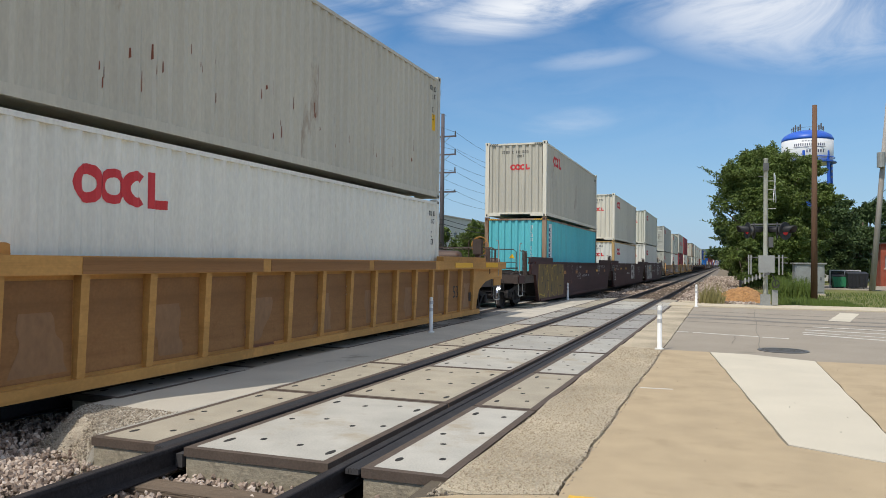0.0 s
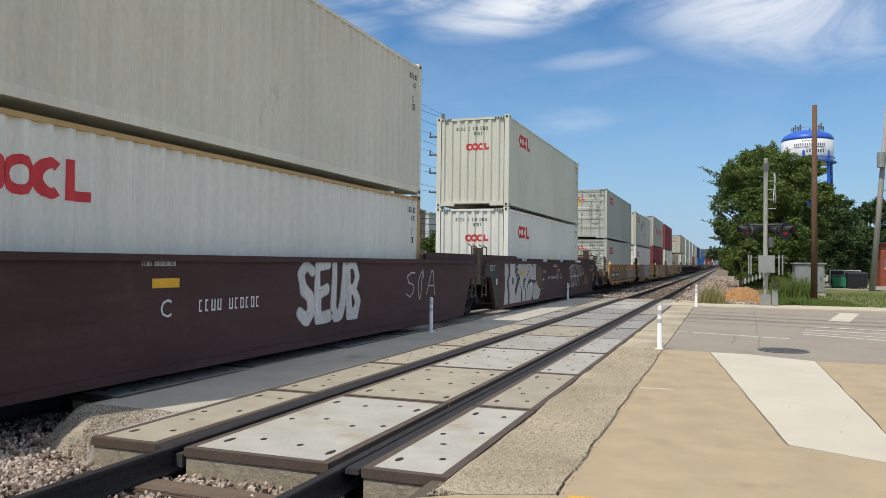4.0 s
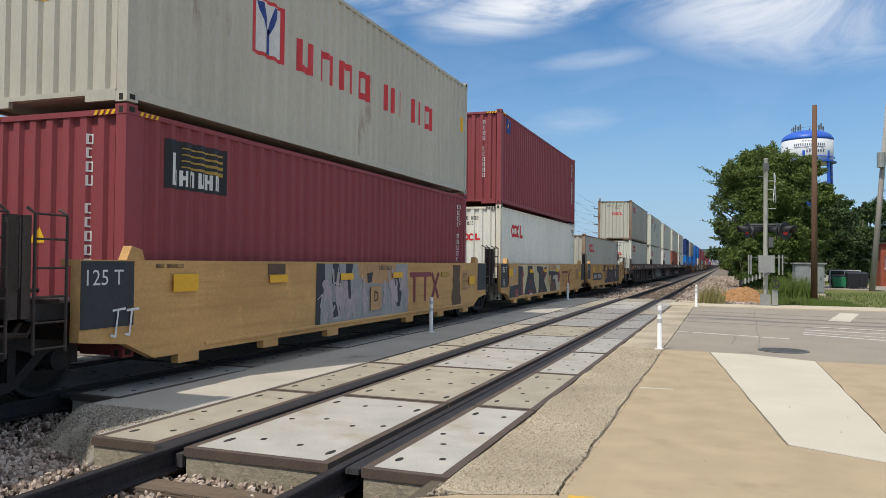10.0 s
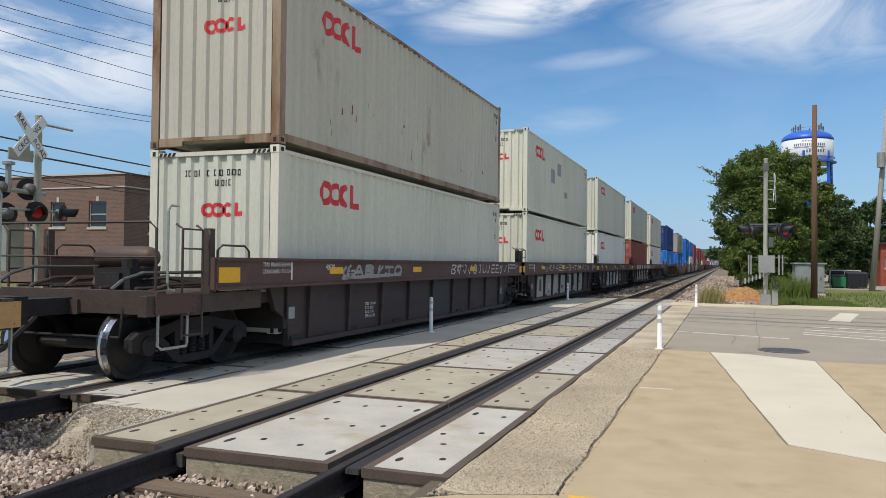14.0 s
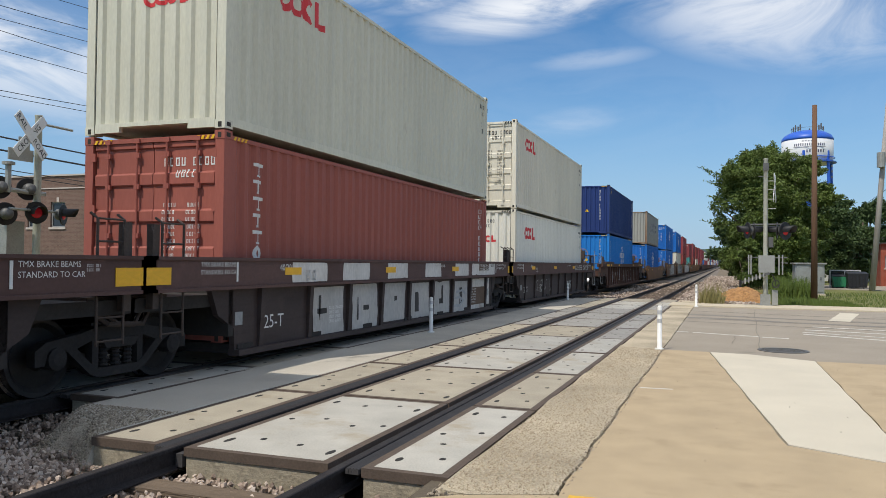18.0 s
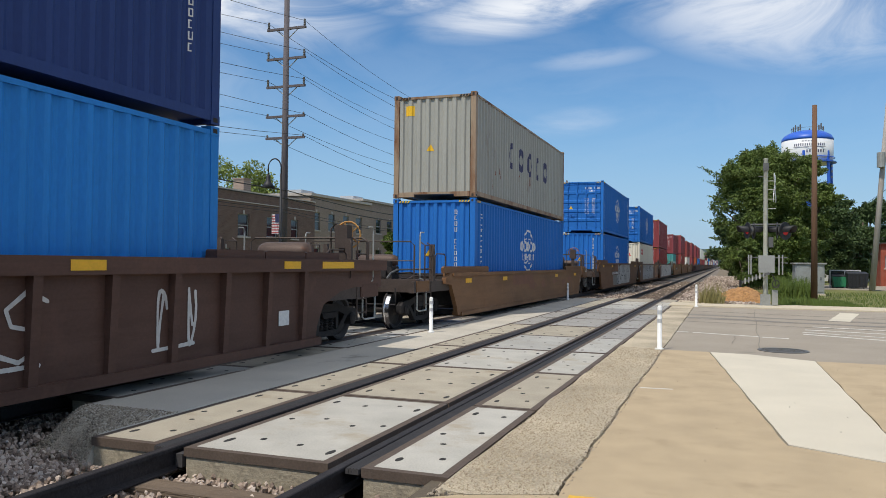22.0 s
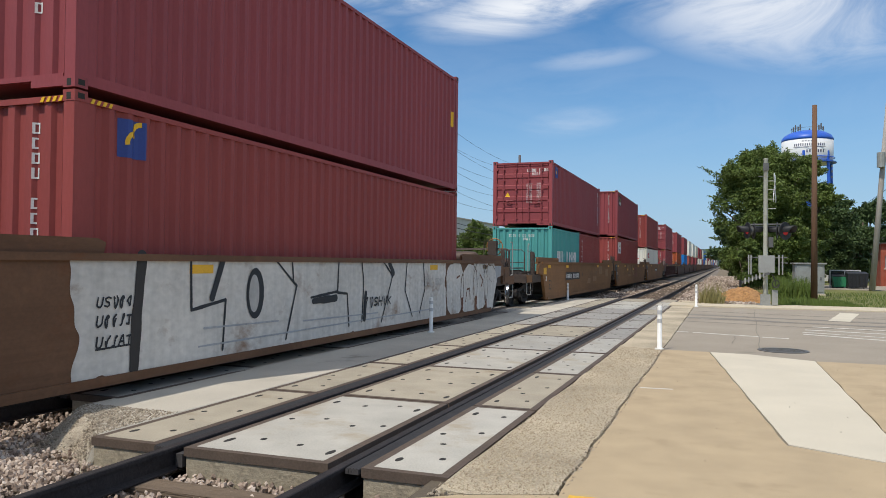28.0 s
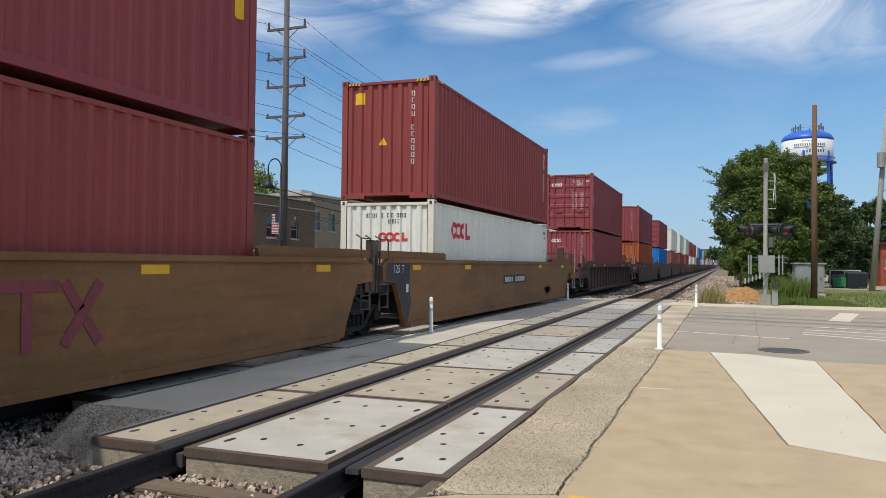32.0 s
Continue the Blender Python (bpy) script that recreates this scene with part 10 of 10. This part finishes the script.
# dark brown articulated wagon: white tags on the sill and between the ribs
def rib_bays(t, picks, mat, seed, z0=0.27, z1=1.06):
    """Bays between the ribs rolled over with pale paint, with dark gaps left in it."""
    rng = random.Random(seed)
    for k in picks:
        y0 = -5.45 + k * 1.3625
        a, b = y0 + 0.10, y0 + 1.3625 - 0.10
        za, zb = z0 + rng.uniform(-0.02, 0.03), z1 - rng.uniform(0.0, 0.06)
        spray_patch(t, DK + 0.002, a, b, za, zb, mat, seed + k, 0.035, "pale sprayed panel")
        for _ in range(rng.choice((1, 2, 2))):
            w, h = rng.uniform(0.16, 0.46), rng.choice((0.09, 0.12, 0.42))
            y, z = rng.uniform(a + 0.1, b - w - 0.1), rng.uniform(za + 0.12, zb - h - 0.06)
            spray_patch(t, DK + 0.006, y, y + w, z, z + h, "spray_dark", seed * 5 + k, 0.02, "dark gap in the pale paint")


for u in (170.16, 185.75, 201.35, 217.05, 232.48):
    t = units[u]
    word(t, "40/20", 0.10, DB, -5.15, 1.33, "decal_white")
    marks_row(t, DB, 6.95, 1.42, 8, 0.03, "decal_white", int(u), 2)
    marks_row(t, DB, -4.4, 1.33, 9, 0.04, "decal_white", int(u) + 4, 3)
    marks_row(t, DB, 1.2, 1.42, 16, 0.05, "decal_white", int(u) + 5, 1)
    marks_row(t, DK + 0.004, -3.4, 0.72, 12, 0.05, "decal_white", int(u) + 6, 4)
    for y in (-7.72, 7.57):
        plate(t, DB, y, 1.28, 0.46, 0.20, "reflector", "reflector")
    for y in (-6.19, 6.07):
        plate(t, DB, y, 1.32, 0.035, 0.26, "decal_white", "painted_bar")
    for y in (-6.95, 6.14):
        word(t, "TMX BRAKE BEAMS", 0.062, DB, y, 1.39, "decal_white")
        word(t, "STANDARD TO CAR", 0.062, DB, y, 1.29, "decal_white")
    plate(t, DK + 0.002, -5.95, 0.68, 0.17, 0.18, "decal_grey", "notice")
    plate(t, DK + 0.002, 5.72, 0.66, 0.14, 0.18, "decal_grey", "notice")
t = units[170.16]
tag(t, DB, -4.6, -2.0, 1.16, 1.46, 6, "spray_dusty", 70, 0.03)
tag(t, DB, 0.9, 5.9, 1.16, 1.46, 12, "spray_white", 71, 0.016)
rib_bays(t, (4,), "spray_dark", 3)
t = units[185.75]
rib_bays(t, (0, 1, 2, 3, 4, 5, 6), "spray_dusty", 5)
tag(t, DB, -4.0, 5.0, 1.16, 1.46, 14, "spray_white", 72, 0.014)
t = units[201.35]
rib_bays(t, (1, 2, 3, 4), "spray_silver", 6)
tag(t, DK + 0.004, 1.55, 2.5, 0.46, 0.94, 3, "spray_white", 73, 0.018)
word(t, "WELL LD LMT 122,500", 0.075, DB, -0.8, 1.19, "decal_white")
tag(t, DB, -3.6, -0.9, 1.16, 1.46, 6, "spray_dusty", 74, 0.020)
tag(t, DB, 1.0, 4.4, 1.16, 1.46, 8, "spray_dusty", 174, 0.014)
tag(t, DK + 0.004, -5.5, -4.8, 0.78, 1.02, 4, "spray_dusty", 75, 0.012)
word(t, "125T", 0.22, DK + 0.006, -5.5, 0.46, "decal_white")
t = units[217.05]
rib_bays(t, (1, 2, 3, 4, 5, 6, 7), "spray_silver", 7)
word(t, "25-T", 0.2, DK + 0.006, -5.35, 0.50, "decal_white")
for k, (y0, y1) in enumerate(((-4.85, -3.65), (-3.25, -2.1), (-1.4, -0.3), (0.6, 1.7), (2.53, 3.66), (3.84, 6.0))):
    spray_patch(t, DB, y0, y1, 1.15, 1.46, "spray_white", 30 + k, 0.04, "white sprayed patch")
plate(t, DB + 0.003, 4.93, 1.36, 0.86, 0.18, "spray_brown", "painted_panel")
for z, text in ((1.37, "TMX BRAKE BEAMS"), (1.285, "STANDARD TO CAR")):
    word(t, text, 0.062, DB + 0.010, 4.56, z, "decal_white")
word(t, "40/20", 0.09, DB + 0.004, 5.55, 1.36, "spray_dark")
spray_patch(t, DK + 0.003, 4.20, 5.92, 0.24, 1.06, "spray_weathered", 39, 0.04, "white sprayed panel")
plate(t, DK + 0.008, 4.9, 0.60, 1.4, 0.46, "spray_brown", "painted_panel", "brown data panel")
for k in range(6):
    marks_row(t, DK + 0.014, 4.25, 0.80 - 0.068 * k, 14 - k % 3, 0.035, "decal_white", 300 + k)
lines(t, DK + 0.010, "spray_grey", [[(2.95, 0.42), (3.3, 0.40), (3.6, 0.52), (3.3, 0.62), (3.0, 0.60)], [(3.05, 0.74), (3.5, 0.78), (3.7, 0.70)], [(3.2, 0.80), (3.4, 0.50)]], 0.03)
t = units[232.48]
word(t, "25-T", 0.2, DK + 0.006, -5.6, 0.50, "decal_white")
tag(t, DK + 0.004, -4.0, -1.2, 0.45, 0.95, 4, "spray_dusty", 77, 0.016)
tag(t, DB, 2.9, 4.6, 1.17, 1.44, 7, "spray_white", 78, 0.014)
tag(t, DB, 4.9, 6.0, 1.16, 1.45, 4, "spray_white", 79, 0.02)
tag(t, DK + 0.004, 1.8, 3.0, 0.36, 0.80, 7, "spray_white", 80, 0.018)

# brown ribbed wagon
t = units[254.1]
for y0, y1, n, sd in ((-6.45, -5.95, 5, 81), (-3.6, -2.9, 3, 82), (-1.75, -0.85, 2, 83), (-0.8, 0.1, 4, 84), (0.6, 3.2, 4, 85), (4.6, 5.4, 3, 86)):
    tag(t, RB + 0.004, y0, y1, 0.40, 1.22, n, "spray_white", sd, 0.022)
marks_row(t, RB + 0.004, -5.3, 0.98, 4, 0.17, "decal_white", 87)
marks_row(t, RB + 0.004, -4.4, 1.0, 6, 0.17, "spray_dusty", 88)
plate(t, RB + 0.006, 7.4, 0.62, 0.28, 0.22, "decal_white", "notice")
for s in (-1, 1):
    plate(t, 1.563, s * 8.9, 1.41, 1.1, 0.11, "reflector", "reflector")

# low-sided tan wagon
t = units[277.55]
marks_row(t, SM, -4.6, 1.12, 8, 0.06, "spray_brown", 90, 1)
spray_patch(t, SM, -3.2, -0.4, 0.8, 1.1, "spray_rust", 33, 0.1, "rust stain")

# rusty tan articulated wagon
t = units[301.04]
spray_patch(t, SM, -4.1, -1.5, 0.24, 1.02, "spray_stone", 40, 0.10)
spray_patch(t, SM + 0.001, -2.4, -1.3, 0.24, 1.50, "spray_dusty", 44, 0.06)
spray_patch(t, SM + 0.002, -3.4, -1.8, 1.05, 1.5, "spray_rust", 41, 0.16)
number_plate_bars(t, SM + 0.006, -4.5, -1.85, 0.82, 1.08, "spray_brown", "decal_white", 10)
MURAL = field(-1.75, 4.65, 0.22, 1.50, 0.018)
mural(0.004, area([(-1.64, 1.32), (-1.42, 1.43), (-1.30, 1.30), (-0.95, 1.42), (0.0, 1.47), (2.1, 1.49), (4.10, 1.46), (4.50, 0.87), (4.05, 0.26), (-0.3, 0.26), (-1.42, 0.23), (-1.48, 0.41), (-1.63, 0.42)], 0.02), "spray_silver")
for k, shape_ in enumerate(([(-1.30, 1.28), (-0.95, 1.40), (-1.10, 1.03)], [(-0.88, 0.55), (-0.57, 0.70), (-0.45, 0.60), (-0.55, 0.50)], [(0.30, 1.05), (0.76, 0.86), (0.70, 1.0), (0.80, 1.44), (0.62, 1.44), (0.60, 1.05)], [(1.22, 0.74), (1.42, 0.74), (1.18, 0.26), (1.02, 0.26)], [(1.53, 1.05), (1.95, 0.66), (1.93, 0.30), (1.75, 0.66)])):
    mural(0.006, area(shape_, 0.012, k), "spray_stone", "sprayed graffiti shade")
lines(t, SM + 0.009, "spray_black", [[(-1.64, 1.32), (-1.42, 1.43), (-1.10, 1.01), (-0.98, 0.78), (-0.90, 0.53), (-0.80, 0.54), (-0.57, 0.71), (-0.43, 0.61), (-0.37, 0.26)], [(-1.64, 1.32), (-1.63, 0.42), (-1.48, 0.41), (-1.42, 0.25)], [(-1.10, 1.04), (-0.92, 1.42), (-0.34, 1.45)],
                                     [(-0.44, 1.01), (-0.37, 0.89), (0.02, 0.73), (0.77, 0.83), (0.80, 1.46)], [(0.24, 1.46), (0.29, 1.02)], [(0.60, 0.77), (0.56, 0.41), (0.34, 0.26)], [(1.31, 1.46), (1.21, 1.03), (1.53, 1.04), (1.45, 0.74), (1.22, 0.75), (1.01, 0.28)]], 0.024)
lines(t, SM + 0.009, "spray_black", [[(2.13, 1.47), (2.19, 0.91), (1.94, 0.65), (1.90, 0.28)], [(2.16, 0.52), (2.38, 1.09), (2.64, 1.13), (2.65, 0.79), (2.38, 0.57), (2.59, 0.29)], [(2.87, 1.45), (2.93, 1.03), (3.15, 0.97), (3.15, 0.29)], [(3.55, 1.09), (3.95, 0.84), (3.68, 0.54), (3.55, 1.09)], [(4.11, 1.45), (4.51, 0.87), (4.03, 0.26)]], 0.024)
word(t, "B", 0.24, SM + 0.014, -1.32, 0.80, "spray_dark")
rings_mark(t, SM + 0.014, -0.62, 0.92, 0.16, "spray_stone")
tag(t, SM + 0.012, -2.5, -1.72, 0.27, 0.68, 4, "spray_black", 91, 0.014)
tag(t, SM, 4.6, 5.4, 0.6, 1.2, 3, "spray_black", 92, 0.014)
t = units[320.7]
spray_patch(t, SM, -6.4, 3.4, 0.26, 1.48, "spray_dusty", 43, 0.08)
bubble(t, SM + 0.004, -6.2, 3.2, 0.34, 1.44, 6, "spray_grey", "spray_dark", 44, "spray_dark")
owner_bars(t, SM + 0.022, -1.4, 0.72, 0.5, "spray_black")
spray_patch(t, SM, 4.8, 8.0, 0.3, 1.40, "spray_orange", 45, 0.14)
tag(t, SM + 0.012, 5.6, 7.8, 0.4, 1.3, 2, "spray_black", 93, 0.06)
t = units[339.98]
word(t, "53", 0.40, SM, -7.75, 0.58, "spray_dark")
spray_patch(t, SM, -6.4, 4.6, 0.24, 1.51, "spray_weathered", 46, 0.10)
for z in (1.02, 0.82, 0.60):
    tag(t, SM + 0.006, -6.05, -5.52, z - 0.08, z + 0.08, 5, "spray_black", int(z * 99), 0.010)
lines(t, SM + 0.007, "spray_dark", [[(-5.40, 1.50), (-5.45, 0.9), (-5.50, 0.27)]], 0.075)
lines(t, SM + 0.007, "spray_black", [[(-4.56, 1.49), (-4.54, 0.86), (-3.86, 0.96), (-3.91, 0.32)], [(-2.69, 1.49), (-2.19, 1.15), (-2.10, 1.10), (-2.39, 0.31)], [(-2.24, 1.49), (-2.19, 1.15)], [(-1.67, 0.90), (-0.79, 0.97), (-0.75, 1.49)], [(-0.79, 0.95), (-0.44, 0.92), (-0.36, 0.36)],
                                     [(0.11, 1.49), (0.19, 1.15), (0.19, 0.95), (0.14, 0.40)], [(1.01, 1.50), (1.47, 1.20), (0.97, 0.34)], [(2.2, 1.48), (2.1, 0.9), (2.5, 0.35)], [(3.1, 1.45), (3.2, 0.9), (2.9, 0.4)]], 0.020)
lines(t, SM + 0.009, "spray_black", [[(-3.93, 1.48), (-4.14, 1.0)], [(-1.60, 0.84), (-0.85, 0.86)], [(0.28, 0.9), (0.24, 0.45)], [(1.3, 1.46), (1.5, 1.25)]], 0.055)
Y, Z = field(-3.5, -2.9, 0.62, 1.42, 0.015)
oval = np.hypot((Y + 3.19) / 0.21, (Z - 1.02) / 0.35) - 1
sheet(t, SM + 0.007, Y, Z, oval, "spray_black")
sheet(t, SM + 0.010, Y, Z, np.hypot((Y + 3.22) / 0.12, (Z - 1.02) / 0.26) - 1, "spray_silver")
lines(t, SM + 0.008, "spray_grey", [[(-4.4, 0.40), (3.6, 0.44)], [(-4.3, 0.62), (-2.6, 0.60)], [(-1.9, 0.55), (0.8, 0.52)]], 0.012)
tag(t, SM + 0.018, 0.2, 1.4, 0.62, 0.85, 6, "spray_black", 101, 0.014)
marks_row(t, SM + 0.018, 3.2, 1.12, 9, 0.15, "spray_silver", 102)
Y, Z = field(4.5, 9.0, 0.20, 1.48, 0.018)
puffs = []
for cy, cz, ry, rz in ((5.2, 0.85, 0.62, 0.66), (6.3, 0.78, 0.66, 0.62), (7.25, 0.86, 0.60, 0.62), (8.15, 0.80, 0.62, 0.60), (6.9, 1.30, 0.26, 0.26), (7.7, 1.32, 0.22, 0.26), (8.3, 1.25, 0.28, 0.30)):
    puffs.append((((np.abs(Y - cy) / ry) ** 2.8 + (np.abs(Z - cz) / rz) ** 2.8) ** (1 / 2.8) - 1 + 0.10 * ripple(Y, Z, cy, 0.8)) * 0.5)
sheet(t, SM + 0.002, Y, Z, np.min(puffs, 0), "spray_weathered")
edge = np.full(Y.shape, 9.0)
for k, p in enumerate(puffs):
    edge = np.minimum(edge, np.maximum(np.abs(p) - 0.012, np.min(puffs[:k] + puffs[k + 1:], 0)))
sheet(t, SM + 0.005, Y, Z, edge, "spray_brown", "sprayed graffiti strokes")
lines(t, SM + 0.006, "spray_rust", [[(6.0, 0.5), (6.1, 0.8), (6.3, 0.82), (6.35, 0.55)], [(7.2, 1.15), (7.45, 1.0), (7.3, 0.85)], [(5.3, 1.1), (5.5, 1.15)]], 0.022)
for y in (5.72, 6.82, 7.72):
    spray_patch(t, SM + 0.009, y - 0.10, y + 0.12, 0.22, 0.62, "spray_rust", int(y * 7), 0.07, "rust stain")
spray_patch(t, SM + 0.001, 8.0, 9.3, 0.55, 1.40, "spray_grey", 48, 0.10)

# clean tan articulated wagon
t = units[363.6]
word(t, "53", 0.38, SM, -7.95, 0.50, "spray_dark")
number_plate_bars(t, SM + 0.002, -4.7, -1.55, 0.80, 1.12, "spray_dark", "decal_white", 10)
word(t, "A", 0.22, SM, -0.9, 0.90, "spray_dark")
plate(t, SM, -8.55, 1.20, 0.46, 0.24, "reflector", "reflector")
plate(t, SM, -8.35, 0.92, 0.14, 0.18, "decal_white", "notice")
marks_row(t, SM, 3.0, 1.1, 16, 0.05, "spray_brown", 104, 3)
for k, (y0, y1, z0, z1) in enumerate(((2.2, 3.4, 0.62, 0.86), (4.2, 5.4, 0.95, 1.36), (6.4, 7.4, 0.8, 1.2), (0.6, 1.6, 0.55, 0.8))):
    spray_patch(t, SM + 0.001, y0, y1, z0, z1, "buffed_tan", 180 + k, 0.12, "faded buffed patch")
t = units[383.2]
word(t, "53", 0.40, SM, -7.85, 0.42, "spray_dark")
slanted_end(t, "spray_slate")
owner_bars(t, SM + 0.004, 1.08, 0.58, 0.68, "spray_maroon")
marks_row(t, SM + 0.004, -2.9, 0.93, 15, 0.10, "spray_brown", 105, 1)
marks_row(t, SM + 0.004, -2.9, 0.74, 12, 0.05, "spray_brown", 106, 2)
marks_row(t, SM + 0.004, 0.30, 1.42, 9, 0.06, "spray_brown", 107, 1)
word(t, "C", 0.26, SM + 0.004, -1.0, 0.96, "spray_dark")
for y, z in ((-2.88, 1.12), (0.42, 1.14)):
    plate(t, SM + 0.004, y, z, 0.48, 0.12, "reflector", "reflector")
for k, (y0, y1, z0, z1) in enumerate(((-3.4, -2.0, 1.10, 1.46), (-1.9, -1.2, 0.86, 1.44), (-0.5, 0.3, 0.95, 1.40), (-2.7, -0.9, 0.66, 0.80), (0.5, 0.95, 0.7, 1.0))):
    spray_patch(t, SM + 0.001, y0, y1, z0, z1, "buffed_tan", 160 + k, 0.11, "faded buffed patch")
lines(t, SM + 0.003, "spray_brown", [[(0.02, 0.80), (0.32, 0.58)], [(0.55, 0.66), (0.75, 0.76)]], 0.018)
t = units[402.66]
slanted_end(t, "spray_slate")
number_plate_bars(t, SM + 0.002, -1.0, 1.6, 0.86, 1.12, "spray_dark", "decal_white", 10)
for u in (320.7, 339.98, 48.0, 67.6):
    slanted_end(units[u], "spray_slate" if u > 300 else "spray_dark")


# rust blooms along the smooth wagons
for u, mat, n in ((301.04, "spray_rust", 6), (320.7, "spray_brown", 4), (402.66, "spray_rust", 3), (277.55, "spray_rust", 5), (67.6, "spray_rust", 3)):
    rng = random.Random(int(u))
    for k in range(n):
        y, z, w, h = rng.uniform(-7.5, 7.5), rng.uniform(0.45, 1.05), rng.uniform(0.3, 0.9), rng.uniform(0.10, 0.30)
        if u == 277.55:
            z = 0.35 + z * 0.5
        Y, Z = field(y - w * 1.5, y + w * 1.5, max(0.24, z - h * 1.6), min(1.42 if u != 277.55 else 1.10, z + h * 1.6), 0.02)
        sheet(units[u], SM - 0.0015, Y, Z, np.hypot((Y - y) / w, (Z - z) / h) - 0.8 + 0.45 * ripple(Y, Z, k + int(u), 0.5) + 0.25 * ripple(Y, Z, k + 5, 0.16), mat, "bloom of rust")


def run(t):
    """How far the train has come after t seconds, gathering speed."""
    return 10.95 * t + 0.03475 * t * t


def motions():
    for t in movers:
        y0 = t.matrix_basis.translation.copy()
        walk(t, [(s, pose(y0.x, y0.y - run(s), y0.z)) for s in range(0, 33, 2)])
    rows = [(k / FPS, math.degrees(run(k / FPS) / BOGIE_R)) for k in range(32 * FPS + 1)]
    for w, y in rollers:
        walk(w, [(s, pose(0, y, BOGIE_R, a)) for s, a in rows])


motions()
